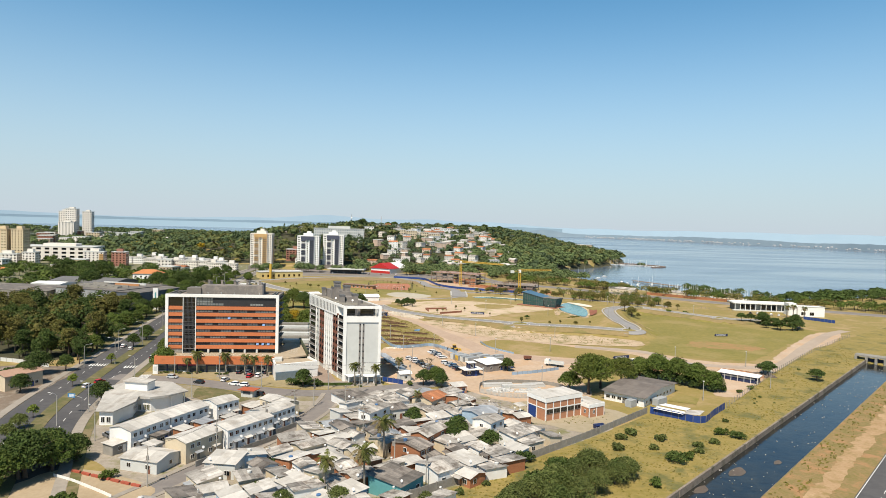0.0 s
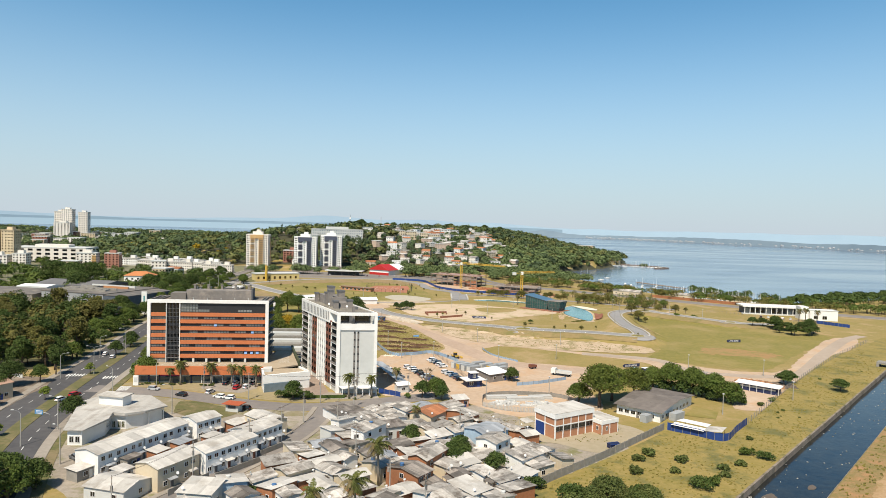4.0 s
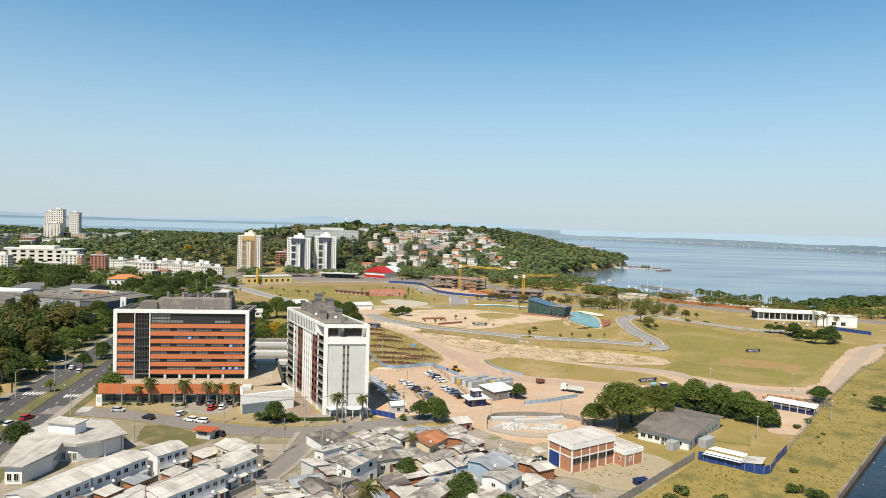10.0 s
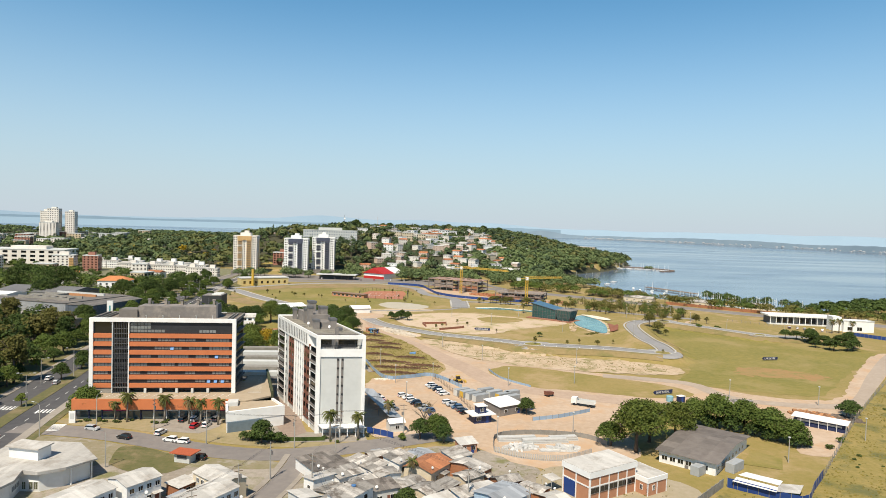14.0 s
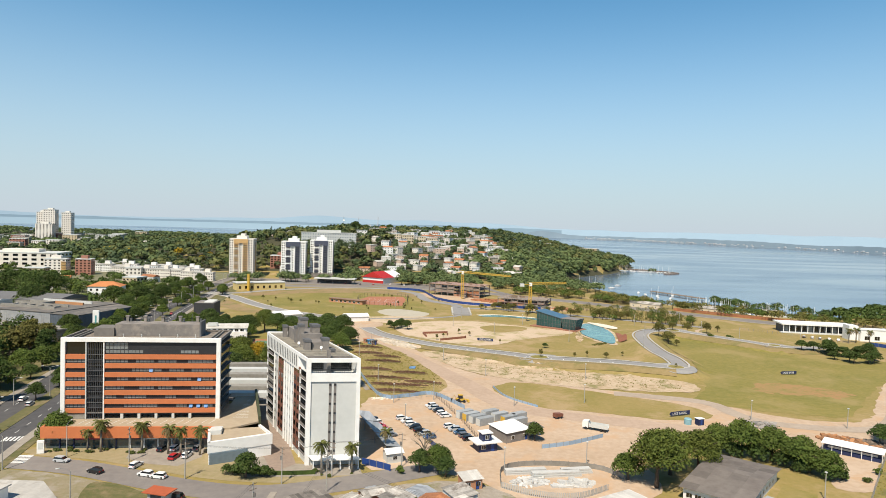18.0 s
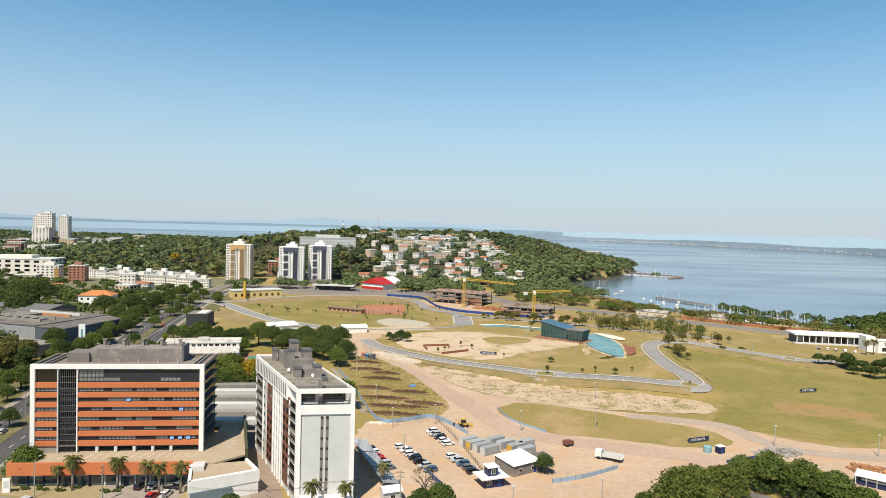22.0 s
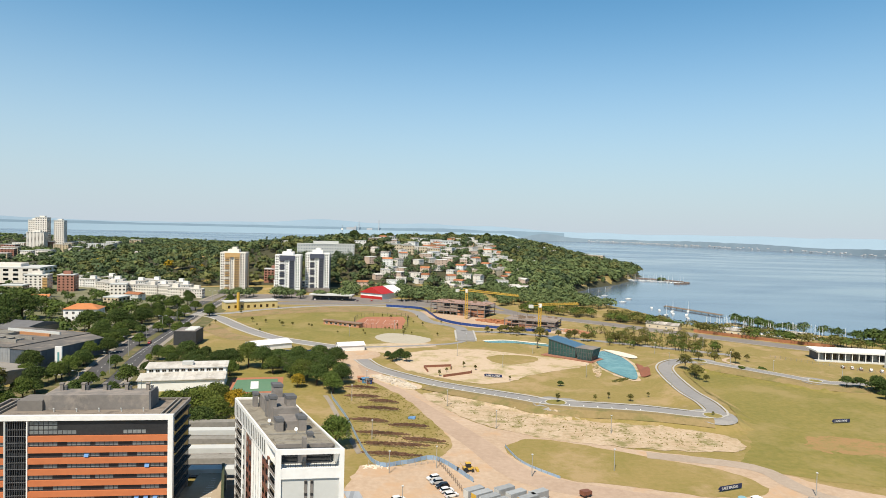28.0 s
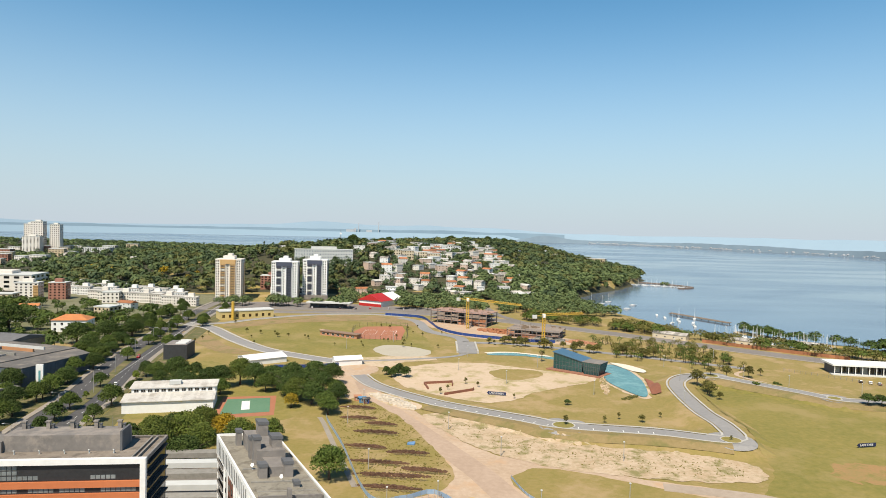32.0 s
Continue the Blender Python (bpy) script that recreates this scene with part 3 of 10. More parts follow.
ribbon("road_park_loop", LINE[:12], 7.0, M_PARKROAD, 0.20, "new grey paved park road")
ribbon("road_park_branch", LINE[11:], 6.0, M_PARKROAD, 0.20, "new grey paved park road")
for sd in (-4.6, 4.4):
    ribbon("kerb_park", LINE[:12], 0.9, M_KERB, 0.36, "pale concrete kerb and path", "kerb", sd, 0.16)
    ribbon("kerb_park", LINE[11:], 0.7, M_KERB, 0.36, "pale concrete kerb and path", "kerb", sd * 0.8, 0.16)
ribbon("garden_path", [(-43, 404), (-40, 396), (-32, 369), (-20, 330)], 2.0, M_PAVE, 0.12, "pale path beside the blue fence", "path")
M_BANKGRASS = mat("dry_olive_bank", (0.205, 0.150, 0.058), (0.262, 0.188, 0.086), 3, 0.95, 0.5, c=(0.160, 0.138, 0.044), cs=11)
ribbon("road_bank", LINE[11:], 8.0, M_BANKGRASS, 0.32, "dry brown grass bank below the park road", "grass", 8.6)
ribbon("road_bank", LINE[2:7], 7.0, M_BANKGRASS, 0.32, "dry brown grass bank below the park road", "grass", 8.6)
dashes("parking_dash", LINE[2:6], M_LINE, 2.0, 0.35, 5.5, 2.2, 0.225, "white parking bay marks")


def disc(cx, cy, r, n=28):
    return [(cx + r * math.cos(2 * math.pi * i / n), cy + r * math.sin(2 * math.pi * i / n)) for i in range(n)]


for cx, cy, r, ri in ((59, 388, 10.5, 4.2), (121, 372, 9.5, 3.6), (163, 484, 10, 4.0), (207, 442, 8, 3)):
    sheet("road_turning_circle", disc(cx, cy, r), M_PARKROAD, 0.205, 3, False, label="round grey paved turning circle", category="road")
    sheet("kerb_island", disc(cx, cy, ri + 0.6), M_KERB, 0.33, 3, False, label="pale round kerb of a traffic island", category="kerb")
    sheet("island_lawn", disc(cx, cy, ri), M_GREEN, 0.37, 3, False, label="round grass traffic island", category="grass")

# canal banks, far-side track and road
sheet("bank_grass", [canal_xy(-60, -0.3), canal_xy(232, -0.3), (244, 366), (215, 345), (160, 284), (108, 222), (91, 204), (78, 213), (51, 187), (26, 164), (0, 142), (-10, 120)], M_DRY, 0.13, 5, False,
      label="tall dry yellow-green grass on the canal bank", category="grass")
sheet("bank_scrub", [(4, 143), (26, 162), (52, 186), (76, 208), (86, 200), (78, 184), (62, 166), (50, 150), (34, 128), (-5, 128)], mat("scrub_ground", (0.184, 0.172, 0.060), (0.264, 0.216, 0.112), 2.5, 0.95, 0.8), 0.09, 5, rag=1.5, label="scrubby ground with weeds and bare patches", category="grass")
sheet("far_bank", [canal_xy(-60, CANAL_W + 0.3), canal_xy(-60, 31), canal_xy(232, 31), canal_xy(232, CANAL_W + 0.3)], mat("far_bank_grass", (0.172, 0.140, 0.036), (0.272, 0.176, 0.076), 1.5, 0.95, 0.8, big=0.2, c=(0.336, 0.184, 0.080), cs=6), 0.05, 6, False, label="dry grass strip between canal and road", category="grass")
sheet("bank_track", [canal_xy(-60 + 12 * i, 22.4 + 0.5 * noise.noise((i * 0.9, 3, 0))) for i in range(25)] + [canal_xy(228 - 12 * i, 26.8 + 0.6 * noise.noise((i * 0.9, 7, 0))) for i in range(25)], mat("track_sand", (0.432, 0.288, 0.160), (0.320, 0.200, 0.092), 1.5, 0.95, 0.4, c=(0.264, 0.180, 0.068), cs=5), 0.09, 3, rag=1.6, label="bare earth track along the bank", category="track")
sheet("bank_grass_beyond", [(221, 322), (246, 300), (330, 384), (420, 470), (400, 490), (310, 425), (246, 367)], M_DRY, 0.14, 8, rag=2, label="overgrown yellow-green bank beyond the sluice", category="grass")
RR = [canal_xy(-60, 35.8), canal_xy(232, 35.8)]
ribbon("road_riverside", RR, 9.5, M_ASPH, 0.09, "dark asphalt road with white edge lines", step=20)
dashes("lane_marking", RR, M_LINE, 0.15, 2.5, 3.5, 0.0, 0.11)
dashes("edge_line", RR, M_LINE, 0.15, 280, 10, -4.4, 0.11, "white edge line")
wall = thing("canal_wall", "stained grey concrete retaining wall of the canal", "wall", kind="structure")
M_CWALL = mat("stained_canal_concrete", (0.272, 0.220, 0.172), (0.172, 0.136, 0.104), 1.2, 0.95, 0.5, c=(0.104, 0.092, 0.056), cs=4)
for w0, w1, top in ((-0.42, 0.15, 0.30), (CANAL_W - 0.12, CANAL_W + 0.2, -0.25)):
    for i in range(24):
        a, b = -60 + i * 12.1, -60 + (i + 1) * 12.1 - 0.06
        off = 0.22 * noise.noise((i * 1.7, w0, 0))
        part("wall_panel", Shape().prism([canal_xy(a, w0 + off), canal_xy(a, w1 + off), canal_xy(b, w1 + off), canal_xy(b, w0 + off)][::-1], -3.7, top + off * 0.9), M_CWALL, wall)
# sluice gate house at the end of the canal
sl = thing("sluice_gate", "low concrete sluice with dark openings across the canal", "sluice", kind="structure")
s = Shape()
s.prism([canal_xy(230, -5), canal_xy(230, CANAL_W + 6), canal_xy(236, CANAL_W + 6), canal_xy(236, -5)], 1.6, 2.4)
for w in (-5, -0.5, 3.6, 7.4, 11.2, 14.6):
    s.prism([canal_xy(230, w), canal_xy(230, w + 1.1), canal_xy(235.5, w + 1.1), canal_xy(235.5, w)], -3.6, 1.6)
part("gate_frame", s, M_CONC, sl)
for w in (1.0, 5.0, 8.8, 12.0):
    part("gate_leaf", Shape().prism([canal_xy(232, w - 0.5), canal_xy(232, w + 3.2), canal_xy(232.4, w + 3.2), canal_xy(232.4, w - 0.5)], -3.6, 0.9), M_NAVY, sl, "dark blue steel gate")


# ---------- the orange office block ----------
def office():
    W, D, H0, H1 = 45.0, 16.0, 6.2, 30.5
    ang = math.degrees(math.atan2(3.99, 44.8))
    b = thing("office_building", "seven-storey office block, orange bands in a white frame, dark glazing", "building", pose(-105.15, 265.93, 0, 0, 0, ang))
    core = Shape().box(0.35, 0.6, H0 + 1.9, W - 0.35, D, H1 - 1.0)
    part("wall", core, M_GLASS, b, "dark curtain glazing")
    f = Shape()
    f.box(-0.25, -0.25, H1 - 1.2, W + 0.25, 0.9, H1)
    f.box(-0.25, -0.25, 0.0, 0.95, 0.9, H1 - 1.2).box(W - 0.95, -0.25, 0.0, W + 0.25, 0.9, H1 - 1.2)
    part("frame", f, M_WHITE, b, "broad white portal frame")
    part("frame_rib", Shape().box(6.6, -0.12, H0, 6.9, 0.7, H1 - 1.2), M_LGREY, b)
    part("frame_rib", Shape().box(11.6, -0.12, H0, 11.9, 0.7, H1 - 1.2), M_WHITE, b)
    part("rear_wall", Shape().box(0.3, D, H0, W - 0.3, D + 0.3, H1 - 0.3), M_MGREY, b)
    rib = Shape()
    for i in range(9):
        rib.box(7.3 + i * 0.52, 0.25, H0, 7.36 + i * 0.52, 0.62, H1 - 1.3)
    for i in range(14):
        rib.box(6.95, 0.2, H0 + 1.6 * i, 11.55, 0.63, H0 + 0.07 + 1.6 * i)
    part("stair_glazing", rib, M_DGREY, b, "dark glazed stair strip with mullions")
    pane = Shape().box(0.05, 0, 0.16, 0.97, 0.05, 1.02).mesh("pane", M_PANE)
    rng = random.Random(5)
    for i in range(7):
        z = 7.95 + i * 2.69
        for x0, x1 in ((0.95, 6.6), (11.9, W - 0.95)):
            part("orange_band", Shape().box(x0, -0.05, z + 0.02, x1, 0.62, z + 1.42), M_ORANGE, b)
        if i == 6:
            continue
        strip = part("window_strip", Shape().box(0.95, 0.45, z + 1.42, W - 0.95, 0.58, z + 2.71), M_BLACK, b, "dark window band")
        for x0, n in ((1.1, 5), (12.1, 29)):
            run = rng.randint(3, 8)
            on = rng.random() < 0.75
            for j in range(n):
                if run == 0:
                    run, on = rng.randint(3, 9) if not on else rng.randint(1, 5), not on
                run -= 1
                if on:
                    part("pane", pane, M_PANE, strip, at=pose(x0 + j * 1.07, 0.39, z + 1.53))
    top = part("window_strip", Shape().box(11.9, 0.45, 25.6, W - 0.95, 0.58, H1 - 1.25), M_BLACK, b)
    for j in range(29):
        for k in range(3):
            if (j < 6) or (k == 0 and (j < 10 or 19 < j < 25)):
                part("pane", pane, M_PANE, top, at=pose(12.1 + j * 1.07, 0.39, 25.75 + k * 1.12))
    blue = mat("blue_open_sash", (0.160, 0.304, 0.560), (0.128, 0.256, 0.480), 1, 0.3, 0)
    for x, i in ((24.6, 4), (38.6, 3), (36.2, 0), (38.4, 0), (40.6, 0)):
        part("open_sash", Shape().box(0, -0.06, 0, 1.05, 0, 1.0), blue, b, "blue top-hung window, open", pose(x, -0.05, 7.95 + i * 2.69 + 1.6, -24))
    # undercroft columns over the deck
    part("undercroft", Shape().box(12.0, 3.6, H0, W - 0.9, D, H0 + 1.85), M_DGREY, b)
    part("soffit", Shape().box(0.95, 0.3, H0 + 1.5, W - 0.95, 3.6, H0 + 1.9), M_MGREY, b)
    part("low_wall", Shape().box(0.95, 0.25, H0, 6.6, 3.6, H0 + 1.5), M_CONC, b)
    for i in range(5):
        part("column", Shape().box(16.5 + i * 4.9, 0.1, H0, 17.3 + i * 4.9, 0.9, H0 + 1.55, chamfer=0.06), M_LGREY, b)
    # side facade louvres, visible on the right
    for i in range(8):
        part("balcony", Shape().box(W - 0.3, 2.0, H0 + 3.2 + i * 2.72, W + 0.55, D - 0.6, H0 + 3.5 + i * 2.72), M_BLACK, b)
    # roof
    part("roof", Shape().box(0.3, 0.9, H1 - 0.9, W - 0.3, D, H1 - 0.7), mat("roof_screed", (0.255, 0.212, 0.170), (0.175, 0.145, 0.115), 3, 0.95, 0.3, c=(0.130, 0.108, 0.088), cs=3), b, "weathered brown-grey roof slab")
    par = Shape().box(-0.2, 0.9, H1 - 1.0, 0.3, D + 0.3, H1 - 0.1).box(W - 0.3, 0.9, H1 - 1.0, W + 0.2, D + 0.3, H1 - 0.1).box(0.3, D, H1 - 1.0, W - 0.3, D + 0.3, H1 - 0.1)
    part("parapet", par, M_MGREY, b)
    part("roof_rail", Shape().box(W - 2.2, 1.2, H1 - 0.7, W - 1.9, D - 0.5, H1 - 0.1).box(W - 3.4, 1.2, H1 - 0.7, W - 3.1, D - 0.5, H1 - 0.15), M_CONC, b)
    part("roof_rail", Shape().box(2.0, 1.2, H1 - 0.7, 2.3, D - 0.5, H1 - 0.1).box(3.4, 1.2, H1 - 0.7, 3.7, D - 0.5, H1 - 0.15), M_CONC, b)
    pent = part("penthouse", Shape().box(12.2, 7.2, H1 - 0.7, W - 7.4, D - 2.2, H1 + 3.0), M_MGREY, b, "plain grey plant room")
    part("penthouse", Shape().box(6.4, 6.4, H1 - 0.7, 12.2, 12.5, H1 + 1.9), mat("plant_brown", (0.192, 0.172, 0.152), (0.152, 0.136, 0.120), 2, 0.9, 0.1), b)
    part("wing_wall", Shape().box(W - 7.7, 7.0, H1 - 0.7, W - 7.2, 12.4, H1 + 3.9), M_DGREY, b)
    for i in range(5):
        x = 13.8 + i * 5.3
        part("chimney", Shape().box(x, 12.0, H1 + 2.9, x + 0.8, 12.8, H1 + 4.6).box(x - 0.15, 11.85, H1 + 4.6, x + 0.95, 12.95, H1 + 4.9), M_MGREY, b)
        part("chimney", Shape().box(x + 1.1, 12.2, H1 + 2.9, x + 1.6, 12.8, H1 + 3.9).box(x + 1.0, 12.1, H1 + 3.9, x + 1.7, 12.9, H1 + 4.1), M_DGREY, b)
        part("vent_pipe", Shape().tube([(x + 1.5, 5.6, H1 - 0.7), (x + 1.5, 5.6, H1 + 0.1), (x + 1.5, 5.2, H1 + 0.25)], 0.14), M_LGREY, b)
    part("antenna", Shape().tube([(33.5, 13, H1 + 3), (33.5, 13, H1 + 5.5)], 0.06, 5), M_STEEL, b)


office()


def podium():
    b = thing("podium", "parking podium with orange fascia over a row of shops", "building", pose(-105.15, 265.93, 0, 0, 0, 5.09))
    deck = mat("deck_paving", (0.384, 0.308, 0.216), (0.320, 0.252, 0.172), 3, 0.92, 0.1)
    # deck runs from the front fascia under the block and out to its side
    part("deck", Shape().prism([(-1.2, -8.6), (45.6, -9.5), (50.5, -9.0), (57.5, -3.0), (51.0, 29.0), (45.4, 29.0), (45.4, -0.4), (-1.2, -0.4)], 5.6, 6.1), deck, b, "pale brown parking deck")
    part("deck", Shape().box(0.3, -0.4, 5.6, 45.4, 16.0, 6.15), deck, b)
    part("fascia", Shape().prism([(-1.6, -9.2), (46.0, -10.1), (46.0, -9.4), (-1.6, -8.5)], 3.5, 6.7), M_ORANGE, b, "smooth orange fascia")
    part("fascia", Shape().prism([(-1.6, -8.5), (-1.0, -8.5), (-1.0, -1.0), (-1.6, -1.0)], 3.5, 6.7), M_ORANGE, b)
    part("side_wall", Shape().prism([(-2.6, -4.6), (-2.0, -4.6), (0.6, 3.5), (0.0, 3.5)], 0, 8.2), M_MGREY, b)
    part("side_wall", Shape().prism([(57.3, -3.2), (58.0, -3.0), (51.6, 29.2), (50.9, 29.0)], 0, 7.6), mat("creeper", (0.036, 0.048, 0.018), (0.064, 0.068, 0.032), 0.8, 0.9, 0.8), b, "long parapet wall overgrown with dark creeper")
    ln = Shape()
    for i in range(17):
        ln.add([(7.5 + i * 2.3, -1.0, 6.13), (7.62 + i * 2.3, -1.0, 6.13), (6.5 + i * 2.3, -4.9, 6.13), (6.38 + i * 2.3, -4.9, 6.13)][::-1], [(0, 1, 2, 3)])
    for i in range(14):
        ln.add([(49.2 + i * 0.06, 0.5 + i * 1.6, 6.13), (53.5 - i * 0.2, 0.5 + i * 1.6, 6.13), (53.5 - i * 0.2, 0.64 + i * 1.6, 6.13), (49.2 + i * 0.06, 0.64 + i * 1.6, 6.13)], [(0, 1, 2, 3)])
    part("bay_marking", ln, M_LINE, b, "white parking bay lines")
    part("shop_wall", Shape().prism([(-1.0, -7.4), (45.5, -8.3), (45.5, -1), (-1.0, -1)], 0, 5.6), M_DGREY, b)
    shopglass = glass("shop_glass", (0.060, 0.085, 0.090))
    signs = [mat("shop_teal", (0.240, 0.336, 0.344), None, 2, 0.5), M_WHITE, M_NAVY, mat("shop_pale", (0.448, 0.448, 0.416), None, 2), mat("shop_magenta", (0.360, 0.048, 0.128), None, 2), M_LGREY]
    for i in range(12):
        x = -0.6 + i * 3.85
        y = -7.42 - 0.0193 * (x + 1)
        w = part("shop_window", Shape().box(x, y - 0.12, 0.25, x + 3.3, y, 2.6), shopglass, b)
        part("shop_sign", Shape().box(x + 0.1, y - 0.25, 2.65, x + 3.2, y - 0.02, 3.35), signs[(i * 5 + i // 3) % 6], w)
        part("pillar", Shape().box(x + 3.4, y - 0.4, 0, x + 3.75, y, 3.5), M_LGREY if i > 4 else M_NAVY, b)
    a = thing("shop_annex", "white wedge-shaped shop annex with a flat gravel roof", "building")
    part("wall", Shape().prism([(-56.3, 248.2), (-41.3, 256.6), (-46.5, 264.5), (-60.4, 261.0)], 0, 5.5), M_WHITE, a)
    part("parapet", Shape().prism([(-56.5, 247.9), (-41.0, 256.6), (-41.7, 257.4), (-56.3, 249.0)], 3.2, 6.2).prism([(-60.6, 261.2), (-56.5, 247.9), (-55.8, 248.3), (-59.9, 261.2)], 5.4, 6.2)
         .prism([(-46.4, 264.8), (-41.0, 256.6), (-41.7, 256.9), (-46.9, 264.2)], 5.4, 6.2), M_WHITE, a)
    part("roof", Shape().prism([(-56.0, 248.8), (-42.0, 256.8), (-46.8, 264.2), (-60.0, 260.8)], 5.5, 5.6), deck, a)
    part("roof_box", Shape().prism([(-58.5, 256.0), (-55.5, 256.8), (-56.2, 260.6), (-59.2, 259.8)], 5.6, 6.8), M_LGREY, a)
    part("plinth", Shape().prism([(-55.9, 248.0), (-47.0, 252.9), (-47.2, 253.2), (-56.1, 248.3)], 0, 3.0), mat("blue_grey_glass", (0.160, 0.208, 0.240), None, 2, 0.2, 0), a)


podium()


# ---------- the white apartment tower ----------
def tower():
    fl, fr, bl = Vector((-30.2, 249.2)), Vector((-16.3, 250.9)), Vector((-50.7, 289.9))
    u, v = (fr - fl), (bl - fl)
    U, V, = u.length, v.length
    u, v = u / U, v / V
    M = Matrix(((u.x, v.x, 0, fl.x), (u.y, v.y, 0, fl.y), (0, 0, 1, 0), (0, 0, 0, 1)))   # slanting plan: along the front, along the side
    t = thing("apartment_tower", "white ten-storey apartment tower with brown panels and a roof terrace", "building")

    def bx(name, x0, y0, z0, x1, y1, z1, m, parent=None, label=""):
        return part(name, Shape().prism([(x0, y0), (x1, y0), (x1, y1), (x0, y1)], z0, z1, 0, M), m, parent or t, label)
    bx("wall", 0.25, 0.25, 0.0, U - 0.25, V - 0.25, 25.0, M_LGREY)
    # front: white frame round a grey field, split by a slot of small windows
    bx("front_frame", -0.25, -0.2, 0, 0.9, 0.5, 29.5, M_WHITE)
    bx("front_frame", U - 0.7, -0.2, 0, U + 0.25, 0.5, 29.5, M_WHITE)
    bx("front_frame", 0.9, -0.2, 28.4, U - 0.7, 0.5, 29.5, M_WHITE)
    bx("front_band", 0.9, -0.12, 23.1, U - 0.7, 0.3, 25.4, M_WHITE)
    for x in (5.9, 7.2):
        bx("slot", x, 0.12, 2.6, x + 0.62, 0.3, 22.6, M_MGREY)
        for i in range(8):
            w = bx("window", x + 0.03, 0.05, 3.6 + i * 2.62, x + 0.59, 0.26, 4.15 + i * 2.62, M_BLACK)
    # open roof terrace
    bx("terrace_wall", 1.4, 4.2, 25.0, U - 1.2, 4.5, 28.6, M_DGREY)
    bx("terrace_glazing", 1.8, 4.0, 25.5, 5.4, 4.2, 28.0, M_GLASS)
    bx("terrace_glazing", 7.0, 4.0, 25.5, U - 1.4, 4.2, 28.0, M_GLASS)
    bx("terrace_column", 6.0, 2.0, 25.0, 6.8, 3.0, 31.4, M_MGREY)
    bx("railing", 0.9, 0.35, 26.35, U - 0.7, 0.42, 26.45, M_BLACK)
    for i in range(24):
        bx("baluster", 1.0 + i * 0.5, 0.36, 25.4, 1.05 + i * 0.5, 0.41, 26.4, M_BLACK)
    # upper white screen with slits along the side
    bx("side_screen", -0.22, 8.6, 24.6, 0.25, V, 29.5, M_WHITE)
    bx("side_frame", -0.22, 0.5, 28.5, 0.25, 8.6, 29.5, M_WHITE)
    bx("screen_soffit", 0.25, 8.4, 24.9, U - 0.25, V - 0.2, 29.0, M_WHITE)
    for i in range(18):
        y = 10.0 + i * 1.95
        bx("slit", -0.26, y, 25.3, -0.2, y + 0.38, 28.6, M_BLACK)
        bx("slit_return", -0.27, y + 0.4, 25.3, -0.22, y + 0.9, 28.6, M_LGREY)
    # side facade: balconies, brown strips, white piers with small windows
    layout = [("balcony", 1.0, 6.8), ("brown", 7.2, 13.4), ("pier", 13.4, 24.0), ("brown", 24.6, 31.0), ("pier", 31.0, 36.0), ("balcony", 37.0, V - 0.8)]
    for i in range(9):
        z = 1.6 + i * 2.62
        for kind, y0, y1 in layout:
            if kind == "balcony":
                sl_ = bx("balcony", -0.2, y0, z + 0.4, 0.3, y1, z + 0.6, M_WHITE)
                bx("rail", -0.2, y0, z + 0.6, -0.14, y1, z + 1.4, M_MGREY, sl_)
                bx("glazing", 0.1, y0, z + 0.7, 0.27, y1, z + 2.7, M_GLASS, sl_)
            elif kind == "brown":
                p_ = bx("brown_panel", 0.0, y0, z + 0.3, 0.3, y1, z + 2.92, M_BROWN)
                for q in (0.9, 3.9):
                    bx("window", -0.05, y0 + q, z + 1.1, 0.2, y0 + q + 1.6, z + 2.5, M_GLASS, p_)
            else:
                for q in np.arange(y0 + 1.0, y1 - 0.7, 2.6):
                    bx("window", 0.1, q, z + 1.3, 0.3, q + 0.62, z + 2.3, M_BLACK)
    for y in (0.3, 6.8, 13.4, 16.0, 18.6, 21.2, 23.9, 31.0, 35.9, V - 0.9):
        bx("pier", -0.1, y, 0, 0.3, y + 0.5, 25.0, M_WHITE)
    bx("right_wall", U - 0.3, 0.5, 0, U, V, 29.3, M_LGREY)
    # roof with plant
    roofm = mat("tower_roof", (0.290, 0.262, 0.208), (0.205, 0.182, 0.142), 2, 0.95, 0.3, c=(0.150, 0.130, 0.100), cs=3)
    bx("roof", 0.25, 4.5, 28.9, U - 0.3, V - 0.3, 29.1, roofm, None, "grey-brown screeded roof")
    bx("parapet", 0.2, V - 0.5, 29.0, U, V, 29.6, M_WHITE)
    bx("parapet", U - 0.3, 0.5, 29.2, U + 0.1, V, 29.6, M_WHITE)
    bx("parapet", 0.9, 4.2, 28.6, U - 0.7, 4.6, 29.35, M_MGREY)
    bx("terrace_roof", 1.2, 4.6, 29.1, U - 1.2, 8.8, 29.3, roofm)
    for y in (6.5, 12.0, 20.0):
        bx("kerb_strip", 1.2, y, 29.1, U - 1.0, y + 0.35, 29.4, M_CONC)
    bx("plant_room", 4.6, 22.0, 29.1, 10.6, 38.0, 32.6, M_MGREY, None, "grey plant room")
    bx("plant_room", 5.6, 15.5, 29.1, 9.8, 22.0, 31.2, M_MGREY)
